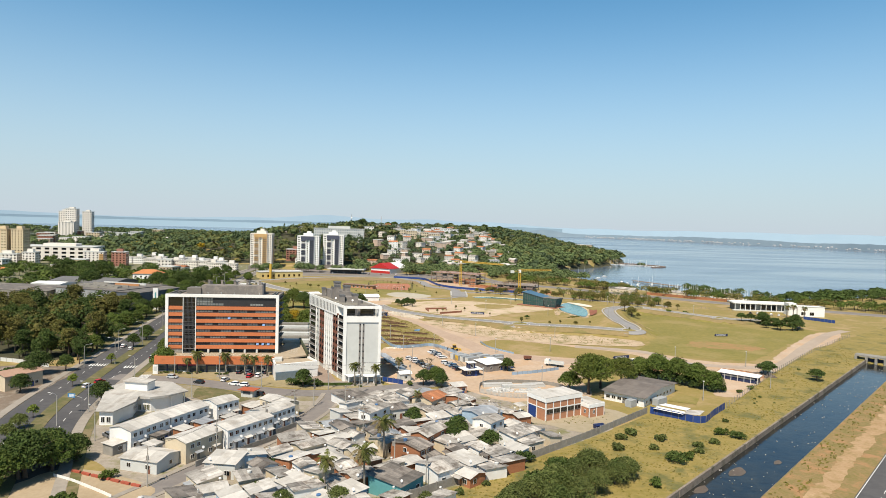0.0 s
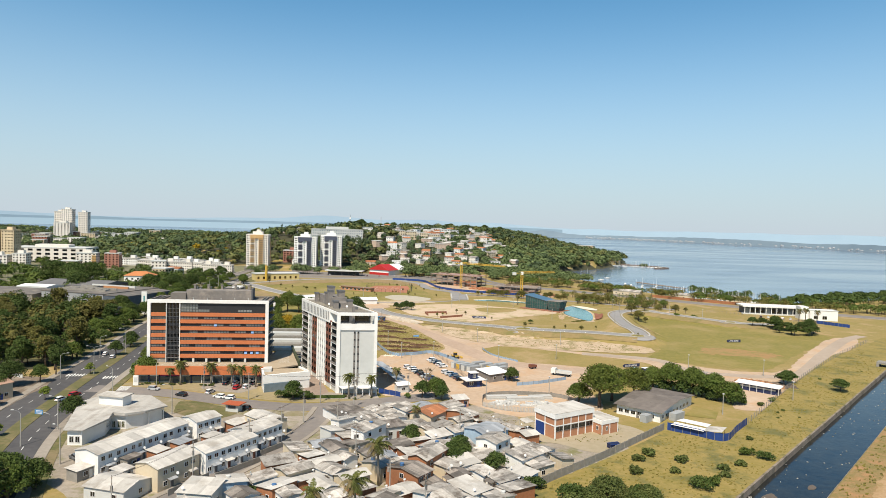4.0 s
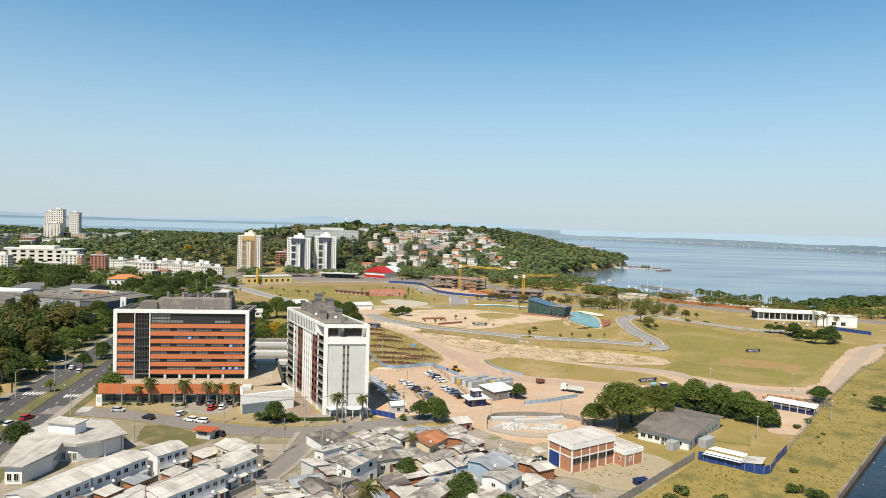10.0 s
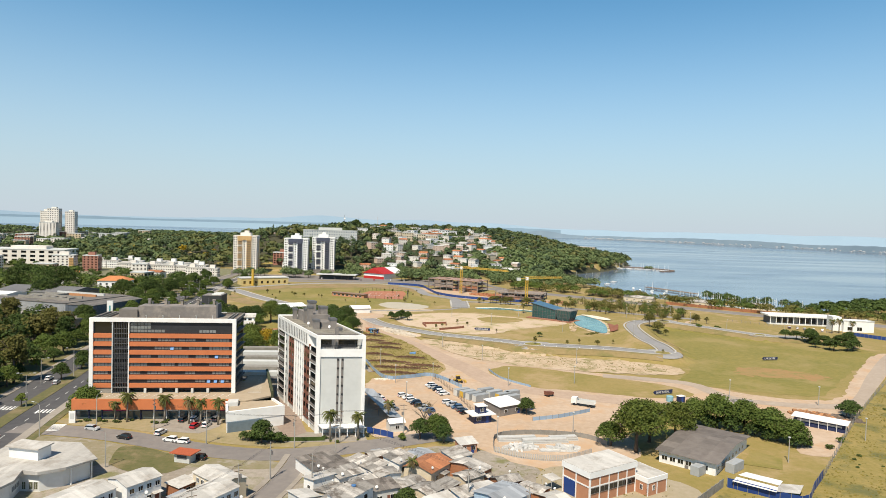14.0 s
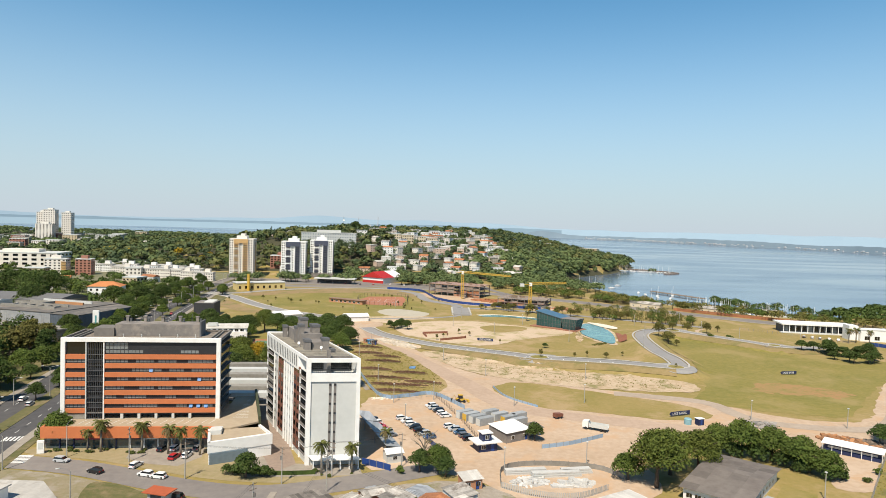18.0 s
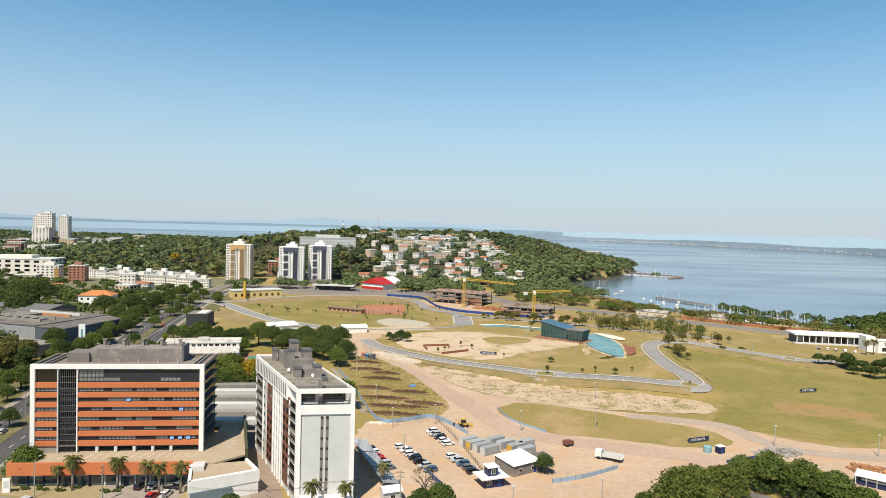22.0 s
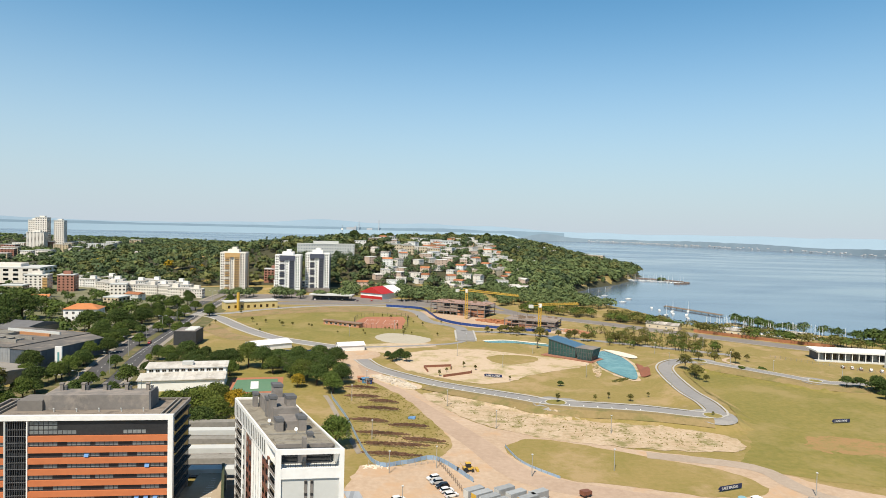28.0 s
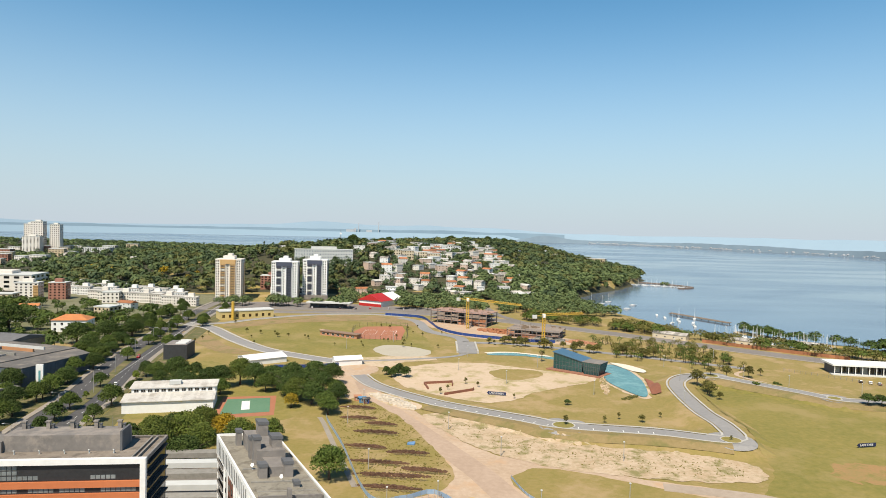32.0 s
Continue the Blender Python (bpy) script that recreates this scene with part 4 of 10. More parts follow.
    for x, y, w, h in ((4.0, 23.0, 1.5, 35.4), (4.0, 27.0, 1.3, 34.2), (8.2, 24.0, 2.2, 35.2), (7.2, 33.0, 2.2, 36.0), (3.0, 37.0, 1.2, 33.0), (3.4, 14.5, 1.6, 32.2), (8.6, 14.8, 1.8, 32.6), (9.0, 8.4, 1.0, 30.6)):
        c = bx("chimney", x, y, 29.1, x + w, y + w * 1.3, h - 0.7, M_MGREY)
        bx("cowl", x - 0.15, y - 0.15, h - 0.7, x + w + 0.15, y + w * 1.3 + 0.15, h, M_DGREY, c, "dark louvred cowl")
    for x, y in ((3.2, 20.0), (7.5, 12.5), (10.5, 26.0)):
        part("satellite_dish", Shape().tube([M @ Vector((x, y, 29.1)), M @ Vector((x, y, 30.2))], 0.05, 5).tube([M @ Vector((x, y, 30.2)), M @ Vector((x, y, 30.3)) + Vector((-0.1, -0.25, 0))], [0.1, 0.45], 10), M_WHITE, t)
    bx("entrance_canopy", 0.5, -4.2, 2.6, U - 0.5, 0, 2.8, M_WHITE)
    for i in range(6):
        bx("canopy_post", 0.7 + i * 2.4, -4.1, 0, 0.95 + i * 2.4, -3.85, 2.6, M_WHITE)


tower()

# ---------- plants ----------
def leafmat(name, a, b):
    return mat(name, a, b, 2.5, 0.75, 0.0, island=0.26, rand=0.18, spec=0.2, trans=0.14, big=0.3)


M_LEAF = leafmat("leaf_green", (0.068, 0.104, 0.020), (0.108, 0.138, 0.027))
M_LEAFD = leafmat("leaf_dark", (0.044, 0.074, 0.017), (0.074, 0.100, 0.023))
M_LEAFO = leafmat("leaf_olive", (0.108, 0.106, 0.027), (0.148, 0.128, 0.034))
M_LEAFB = leafmat("leaf_bright", (0.124, 0.174, 0.027), (0.174, 0.205, 0.037))
M_FLOWER = leafmat("yellow_blossom", (0.440, 0.280, 0.016), (0.170, 0.140, 0.020))
M_SCRUB = leafmat("leaf_scrub", (0.072, 0.098, 0.024), (0.124, 0.136, 0.040))
# distant foliage: haze put into the leaf colours, paler and bluer than near leaves
M_HILL_HAZED = [leafmat("hazed_hill_leaf_" + k, a, b) for k, a, b in (("green", (0.078, 0.116, 0.046), (0.150, 0.180, 0.066)), ("dark", (0.054, 0.086, 0.042), (0.108, 0.140, 0.060)), ("olive", (0.108, 0.130, 0.044), (0.184, 0.180, 0.062)))]
M_PALM = leafmat("palm_frond", (0.084, 0.096, 0.024), (0.120, 0.120, 0.032))
M_DRYLEAF = leafmat("dry_leaf", (0.176, 0.136, 0.064), (0.128, 0.104, 0.044))


def leaves(seed, blobs, n, size, flat=0.0):
    n, size = int(n * 1.3), size * 0.94
    """Leaf clumps: small bent plates strewn over the skin of several lobes (x, y, z, radius, squash)."""
    g = np.random.default_rng(seed)
    Bb = np.array(blobs, float)
    w = Bb[:, 3] ** 2
    k = g.choice(len(Bb), n, p=w / w.sum())
    d = g.normal(size=(n, 3))
    d /= np.linalg.norm(d, axis=1)[:, None]
    d[:, 2] = np.where(d[:, 2] < -0.35, -d[:, 2], d[:, 2])
    r = Bb[k, 3] * (0.62 + 0.52 * g.random(n) ** 0.8)
    c = Bb[k, :3] + d * r[:, None] * np.stack([np.ones(n), np.ones(n), Bb[k, 4]], 1)
    nrm = d + g.normal(size=(n, 3)) * 0.72 + np.array([0, 0, 0.35 + flat])
    nrm /= np.linalg.norm(nrm, axis=1)[:, None]
    a = np.cross(nrm, g.normal(size=(n, 3)))
    a /= np.linalg.norm(a, axis=1)[:, None]
    b = np.cross(nrm, a)
    s = size * (0.6 + 0.8 * g.random(n))[:, None]
    bend = nrm * s * 0.35
    V = np.stack([c - a * s - bend, c + a * s * 0.5 - b * s * 0.9, c + a * s * 0.6 + b * s * 0.9 - bend], 1).reshape(-1, 3)
    return V, np.arange(3 * n).reshape(-1, 3)


def quick_mesh(name, V, F, material, smooth=False):
    me = bpy.data.meshes.new(name)
    F = np.asarray(F)
    me.vertices.add(len(V)), me.loops.add(F.size), me.polygons.add(len(F))
    me.vertices.foreach_set("co", np.asarray(V, np.float32).ravel())
    me.loops.foreach_set("vertex_index", F.ravel().astype(np.int32))
    me.polygons.foreach_set("loop_start", np.arange(0, F.size, F.shape[1], dtype=np.int32))
    me.update(calc_edges=True)
    for m in material if isinstance(material, (list, tuple)) else [material]:
        me.materials.append(m)
    if smooth:
        me.polygons.foreach_set("use_smooth", [True] * len(F))
    return me


def limbs(seed, height, r, spread, forks=5, fork_at=0.4, lean=0.0):
    g = random.Random(seed)
    s = Shape()
    top = Vector((lean, 0, height * 0.8))
    s.tube([(0, 0, -0.3), (lean * 0.2, 0.05, height * 0.2), (lean * 0.6, -0.1, height * 0.5), top], [r * 1.35, r, r * 0.7, r * 0.25], 7)
    for i in range(forks):
        a = 2 * math.pi * (i + g.random() * 0.6) / forks
        z0 = height * (fork_at + 0.25 * g.random())
        e = Vector((math.cos(a) * spread * g.uniform(0.6, 0.95), math.sin(a) * spread * g.uniform(0.6, 0.95), z0 + height * g.uniform(0.15, 0.35)))
        p0 = Vector((lean * z0 / height, 0, z0))
        mid = p0.lerp(e, 0.5) + Vector((0, 0, height * 0.04))
        s.tube([p0, mid, e], [r * 0.55, r * 0.38, r * 0.12], 5)
        for q in (-0.5, 0.5):
            f = e + Vector((math.cos(a + q) * spread * 0.35, math.sin(a + q) * spread * 0.35, height * 0.12))
            s.tube([mid, f], [r * 0.25, r * 0.06], 4)
    return s


TREE = {}


def tree_kind(key, name, label, seed, height, spread, trunk_r, lobes, n, size, leaf, fork_at=0.35, squash=0.75, tall=0.0):
    g = random.Random(seed)
    t = thing(name, label, "tree", pose(0, 0, -500))
    part("trunk", limbs(seed, height * 0.85, trunk_r, spread * 0.75, 6, fork_at), M_BARK, t, smooth=True)
    blobs = []
    for i in range(lobes):
        a, q = 2 * math.pi * i / lobes * 2.4 + g.random(), math.sqrt((i + 0.5) / lobes)
        R = spread * g.uniform(0.30, 0.48)
        rad = max(0.0, spread - R) * q * g.uniform(0.8, 1.05)
        z = height * (1 - 0.42 * (q ** 2) * (1 - tall) - 0.08) - R * squash * 0.6 - tall * height * 0.5 * g.random()
        blobs.append((math.cos(a) * rad, math.sin(a) * rad, z, R, squash))
    V, F = leaves(seed, blobs, n, size)
    part("crown", quick_mesh("crown", V, F, leaf), leaf, t)
    TREE[key] = t
    return t


tree_kind("broad1", "broadleaf_tree", "spreading broadleaf tree with dense dark green crown", 1, 9.5, 6.0, 0.35, 18, 3400, 0.31, M_LEAF)
tree_kind("broad2", "broadleaf_tree", "rounded broadleaf tree with dense green crown", 2, 8.0, 4.6, 0.28, 14, 2500, 0.28, M_LEAFD)
tree_kind("broad3", "broadleaf_tree", "large fig-like tree with a wide dark crown", 3, 12.0, 8.0, 0.5, 26, 4600, 0.35, M_LEAFD)
tree_kind("broad4", "broadleaf_tree", "great spreading tree with bright green crown", 14, 15.5, 8.6, 0.5, 34, 5400, 0.36, leafmat("leaf_yellow_green", (0.082, 0.112, 0.020), (0.126, 0.146, 0.028)))
tree_kind("tall1", "tall_tree", "tall slender tree with ragged olive-green crown", 4, 20.0, 5.6, 0.38, 22, 3000, 0.38, M_LEAFO, 0.4, 0.9, 0.75)
tree_kind("tall2", "tall_tree", "tall tree with ragged dark green crown", 5, 17.0, 5.4, 0.36, 20, 2900, 0.38, M_LEAFD, 0.4, 0.9, 0.6)
tree_kind("scrub1", "scrub_tree", "dense scrubby olive-green tree on the bank", 16, 7.4, 5.0, 0.2, 20, 3000, 0.24, M_SCRUB, 0.25, 0.8)
tree_kind("small", "street_tree", "small street tree with a light green crown", 6, 5.0, 2.2, 0.12, 9, 700, 0.22, M_LEAFB)
tree_kind("olive1", "scrubby_tree", "scrubby park tree with thin olive foliage", 15, 6.0, 3.2, 0.14, 11, 760, 0.24, M_LEAFO, 0.3, 0.55)
tree_kind("thin", "young_tree", "thin young park tree with sparse foliage", 7, 4.6, 1.7, 0.09, 6, 260, 0.22, M_LEAFO)
tree_kind("flower", "flowering_tree", "broad tree covered in yellow blossom", 8, 9.0, 5.4, 0.3, 16, 2600, 0.3, M_FLOWER)
tree_kind("umbrella", "flat_topped_tree", "flat-topped dark tree on the grassy bank", 9, 5.6, 4.4, 0.22, 12, 1300, 0.3, M_LEAFD, 0.5, 0.35)


def bush_kind(key, seed, r, h, n, leaf, label):
    g = random.Random(seed)
    t = thing("bush", label, "bush", pose(0, 0, -500))
    blobs = [(g.uniform(-0.6, 0.6) * r, g.uniform(-0.6, 0.6) * r, h * g.uniform(0.3, 0.6), r * g.uniform(0.35, 0.55), 0.8) for _ in range(7)]
    V, F = leaves(seed, blobs, n, 0.24)
    part("stems", Shape().tube([(0, 0, -0.2), (0.1, 0, h * 0.5)], [0.1, 0.04], 5).tube([(0, 0, -0.1), (-r * 0.4, 0.1, h * 0.5)], [0.07, 0.02], 4), M_BARK, t)
    part("foliage", quick_mesh("foliage", V, F, leaf), leaf, t)
    TREE[key] = t


bush_kind("bush1", 11, 2.0, 2.4, 620, M_LEAF, "rounded green bush with dense leaves")
bush_kind("bush2", 12, 1.4, 1.5, 360, M_SCRUB, "low olive-green bush in rough grass")
bush_kind("bush3", 13, 2.8, 3.2, 900, M_LEAFD, "large dark green shrub with many stems")


def palm_kind(key, seed, h, lean, reach=1.0):
    g = random.Random(seed)
    t = thing("palm_tree", "tall feather palm with a slim grey trunk and drooping fronds", "palm", pose(0, 0, -500))
    part("trunk", Shape().tube([(0, 0, -0.2), (lean * 0.3, 0, h * 0.4), (lean, 0, h)], [0.26, 0.2, 0.17], 8), mat("palm_bark", (0.264, 0.232, 0.184), (0.200, 0.168, 0.128), 0.6, 0.9, 0.5), t, smooth=True)
    for i in range(19):
        a, el = 2 * math.pi * i / 19 * 3 + g.random() * 0.3, -0.75 + 1.95 * ((i * 7) % 19) / 18 + g.uniform(-0.1, 0.1)
        L = g.uniform(2.5, 3.2) * reach
        s, p = Shape(), Vector((lean, 0, h))
        d = Vector((math.cos(a) * math.cos(el), math.sin(a) * math.cos(el), math.sin(el)))
        side = Vector((-math.sin(a), math.cos(a), 0))
        for q in range(11):
            w = (0.62 * math.sin(math.pi * (0.12 + 0.84 * q / 10)) + 0.05) * reach
            e = p + d * (L / 11)
            for sgn in (-1, 1):
                tip = p + side * sgn * w + d * 0.45 + Vector((0, 0, -0.55 * w - g.uniform(0.0, 0.25)))
                s.add([p, p.lerp(e, 0.98), tip + d * 0.16, tip], [(0, 1, 2, 3)])
            p = e
            d = (d + Vector((0, 0, -0.17))).normalized()
        part("frond", s, M_PALM if i % 6 else M_DRYLEAF, t)
    TREE[key] = t


palm_kind("palm1", 21, 8.6, 0.5, 0.98)
palm_kind("palm2", 22, 5.6, 0.2, 0.68)


PLACED = set()


def place(key, m, unit):
    """The first of a kind stands where it is wanted, the others are copies of it."""
    if key not in PLACED:
        PLACED.add(key)
        TREE[key].matrix_basis = unit
        return TREE[key]
    return copy_thing(TREE[key], m)


def plant(key, x, y, scale=1.0, turn=None, group="", z=None):
    m = pose(x, y, hz(x, y) if z is None else z, 0, 0, random.uniform(0, 360) if turn is None else turn) @ Matrix.Diagonal((scale, scale, scale * random.uniform(0.92, 1.08), 1))
    ob = place(key, m, pose(x, y, hz(x, y) if z is None else z))
    if group:
        ob["group"] = group
    return ob


# ---------- cars ----------
def car_kind(key, paint, length=4.1, height=1.5, name="car", label=""):
    t = thing(name, label, "car", pose(0, 0, -500))
    L, W = length / 2, 0.86

    def loft(prof, w0, w1):
        """A body from a side outline (x, z), narrower at the top."""
        zt = max(z for _, z in prof)
        zb = min(z for _, z in prof)
        wy = [w0 + (w1 - w0) * max(0, (z - zb) / (zt - zb)) for _, z in prof]
        n = len(prof)
        return Shape().add([(x, -w, z) for (x, z), w in zip(prof, wy)] + [(x, w, z) for (x, z), w in zip(prof, wy)],
                           [tuple(range(n)), tuple(range(2 * n - 1, n - 1, -1))] + [(i, n + i, n + (i + 1) % n, (i + 1) % n) for i in range(n)])
    hb = 0.92
    part("body", loft([(-L, 0.32), (-L - 0.02, 0.6), (-L + 0.08, 0.88), (-L + 0.5, hb), (0.4, hb + 0.03), (L - 0.95, hb - 0.03), (L - 0.18, 0.78), (L, 0.6), (L - 0.02, 0.32), (L - 0.4, 0.22), (-L + 0.4, 0.22)], W, W - 0.06), paint, t)
    part("glasshouse", loft([(-L + 0.15, hb - 0.02), (-L + 0.45, height - 0.10), (-L + 0.8, height - 0.03), (0.15, height - 0.03), (0.5, height - 0.14), (L - 0.95, hb - 0.02)], W - 0.06, W - 0.22), M_GLASS, t, "dark car glazing")
    part("roof", loft([(-L + 0.42, height - 0.13), (-L + 0.5, height - 0.01), (-L + 0.9, height + 0.04), (0.0, height + 0.04), (0.42, height - 0.03), (0.5, height - 0.13)], W - 0.17, W - 0.26), paint, t)
    wheel = Shape().tube([(0, -0.1, 0), (0, 0.1, 0)], 0.31, 12).tube([(0, -0.11, 0), (0, 0.11, 0)], 0.18, 8, 1).mesh("wheel", [M_TYRE, M_STEEL])
    for x in (-L + 0.75, L - 0.75):
        for y in (-W + 0.04, W - 0.04):
            part("wheel", wheel, M_TYRE, t, at=pose(x, y, 0.31))
    for y in (-0.58, 0.58):
        part("headlight", Shape().box(L - 0.16, y - 0.2, 0.62, L + 0.02, y + 0.2, 0.76), mat("lamp_clear", (0.700, 0.720, 0.740), None, 1, 0.1, 0), t)
        part("tail_light", Shape().box(-L - 0.03, y - 0.18, 0.66, -L + 0.12, y + 0.18, 0.84), M_RED, t)
    TREE[key] = t


PAINT = {"white": (0.720, 0.720, 0.710), "silver": (0.430, 0.440, 0.450), "black": (0.015, 0.015, 0.017), "red": (0.420, 0.015, 0.018), "grey": (0.130, 0.135, 0.145), "blue": (0.050, 0.100, 0.180)}
for key, c in PAINT.items():
    car_kind("car_" + key, mat("car_paint_" + key, c, tuple(q * 0.93 for q in c), 3, 0.28, 0.0, spec=0.6), label=key + " hatchback car, parked on the ground" if key != "grey" else "grey saloon car, parked on the ground")


def park(key, x, y, ang, group="", z=None):
    m = pose(x, y, (hz(x, y) + 0.09) if z is None else z, 0, 0, ang)
    ob = place("car_" + key, m, m)
    if group:
        ob["group"] = group
    return ob


# car lot on the bare earth
for row, (x0, y0, dx, dy, n, ang) in enumerate(((4.6, 308.5, 1.35, -3.1, 6, 22), (-5.2, 292.5, 1.5, -3.2, 7, 22), (10.6, 284.5, 1.45, -3.0, 6, 22), (-15.0, 289.5, 1.35, -3.0, 6, 25))):
    cols = (["white", "silver", "black", "white", "white", ""], ["white", "white", "white", "black", "black", "silver", "blue"], ["white", "silver", "blue", "grey", "black", ""], ["black", "white", "red", "red", "silver", "grey"])[row]
    for i, c in enumerate(cols):
        if c:
            park(c, x0 + dx * i + random.uniform(-0.3, 0.3), y0 + dy * i, ang + random.uniform(-4, 4) + (180 if random.random() < 0.5 else 0), "cars in the earth car park")
for c, x, y, a in (("silver", -95.5, 248.6, -10), ("black", -83.0, 241.4, 160), ("white", -74.6, 246.0, 75), ("white", -69.5, 240.0, 165), ("white", -65.8, 238.8, 168), ("black", -72.6, 258.6, 82), ("white", -69.4, 259.2, 84),
                   ("red", -67.0, 252.5, 80), ("white", -64.0, 254.0, 82), ("grey", -63.0, 259.8, 84), ("red", -118.4, 239.0, 74), ("white", -119.6, 232.8, 76), ("black", -117.6, 283.0, 100), ("white", -140.5, 306.0, 98), ("silver", -126.0, 330.0, 280),
                   ("grey", -87.0, 180.5, 140), ("black", -57.0, 226.5, 170), ("silver", -134.5, 300.0, 100), ("white", -152.0, 452.0, 282), ("grey", -165.0, 470.0, 102), ("red", -170.2, 520.0, 280)):
    park(c, x, y, a)
for c, x, y in (("black", 251.5, 487.0), ("white", 255.5, 484.5), ("grey", 259.0, 482.0), ("white", 263.5, 479.5), ("white", 268.0, 477.0)):
    park(c, x, y, 60, "cars before the white pavilion")


# ---------- houses ----------
def roof_parts(t, w, d, z, rise, kind, material, over=0.35, piece=1.1, seed=0, far=False, thick=0.05):
    """The roof of a house: single sheets laid one over the other, or, far off, whole slopes."""
    g = random.Random(seed)
    W, D = w / 2 + over, d / 2 + over
    if far:
        s = Shape()
        if kind == "gable":
            s.add([(-W, -D, z), (W, -D, z), (W, D, z), (-W, D, z), (-W, 0, z + rise), (W, 0, z + rise)], [(0, 1, 5, 4), (2, 3, 4, 5), (1, 2, 5), (3, 0, 4), (3, 2, 1, 0)])
        else:
            s.box(-W, -D, z, W, D, z + 0.4)
        return part("roof", s, material, t)
    slopes = [(-D, 0, z, z + rise), (0, D, z + rise, z)] if kind == "gable" else [(-D, D, z, z + (rise if kind == "mono" else 0))]
    nx = max(2, round(2 * W / (piece * 2.0)))
    for y0, y1, z0, z1 in slopes:
        ny = max(1, round((y1 - y0) / (piece * 2.2)))
        sx, sy, sz = 2 * W / nx, (y1 - y0) / ny, (z1 - z0) / ny
        me = Shape().slab([(-0.04, -0.03, -0.01), (sx + 0.04, -0.03, -0.01), (sx + 0.04, sy + 0.03, sz + 0.01), (-0.04, sy + 0.03, sz + 0.01)], thick).mesh("roof_sheet", material)
        for i in range(nx):
            for j in range(ny):
                part("roof_sheet", me, None, t, at=pose(-W + sx * i, y0 + sy * j, z0 + sz * j + g.uniform(0, 0.05)))


def walls_of(w, d, h, rise, kind):
    s, W, D = Shape(), w / 2, d / 2
    if kind == "gable":
        v = [(-W, -D, -0.3), (W, -D, -0.3), (W, D, -0.3), (-W, D, -0.3), (-W, -D, h), (W, -D, h), (W, D, h), (-W, D, h), (-W, 0, h + rise * 0.9), (W, 0, h + rise * 0.9)]
        return s.add(v, [(0, 1, 5, 4), (2, 3, 7, 6), (1, 2, 6, 9, 5), (3, 0, 4, 8, 7), (4, 5, 9, 8), (6, 7, 8, 9), (3, 2, 1, 0)])
    a = rise if kind == "mono" else 0
    return s.prism([(-W, -D), (W, -D), (W, D), (-W, D)], -0.3, [h + a * 0.06, h + a * 0.06, h + a * 0.92, h + a * 0.92])


WIN = {}


def window_mesh(w, h, frame, glassm):
    key = (w, h, frame.name, glassm.name)
    if key not in WIN:
        s = Shape()
        s.box(-w / 2 - 0.08, -0.06, -0.08, w / 2 + 0.08, 0.02, 0).box(-w / 2 - 0.08, -0.06, h, w / 2 + 0.08, 0.02, h + 0.08).box(-w / 2 - 0.08, -0.06, 0, -w / 2, 0.02, h).box(w / 2, -0.06, 0, w / 2 + 0.08, 0.02, h).box(-0.03, -0.05, 0, 0.03, 0.02, h)
        WIN[key] = (s.mesh("window", frame), Shape().box(-w / 2, -0.03, 0, w / 2, 0.01, h).mesh("pane", glassm))
    return WIN[key]


def plain_window(parent, x, y, z, ang, w=1.0, h=1.0):
    key = ("plain", w, h)
    if key not in WIN:
        WIN[key] = Shape().box(-w / 2 - 0.08, -0.05, -0.08, w / 2 + 0.08, 0.02, h + 0.08).box(-w / 2, -0.07, 0, -0.03, 0.0, h, 1).box(0.03, -0.07, 0, w / 2, 0.0, h, 1).mesh("window", [M_WHITE, M_GLASS])
    return part("window", WIN[key], None, parent, at=pose(x, y, z, 0, 0, ang))


def add_window(parent, x, y, z, ang, w=1.1, h=1.0, frame=None, glassm=None):
    a, b = window_mesh(w, h, frame or M_WHITE, glassm or M_GLASS)
    o = part("window", a, None, parent, at=pose(x, y, z, 0, 0, ang))
    part("pane", b, None, o)
    return o


HOUSES = []


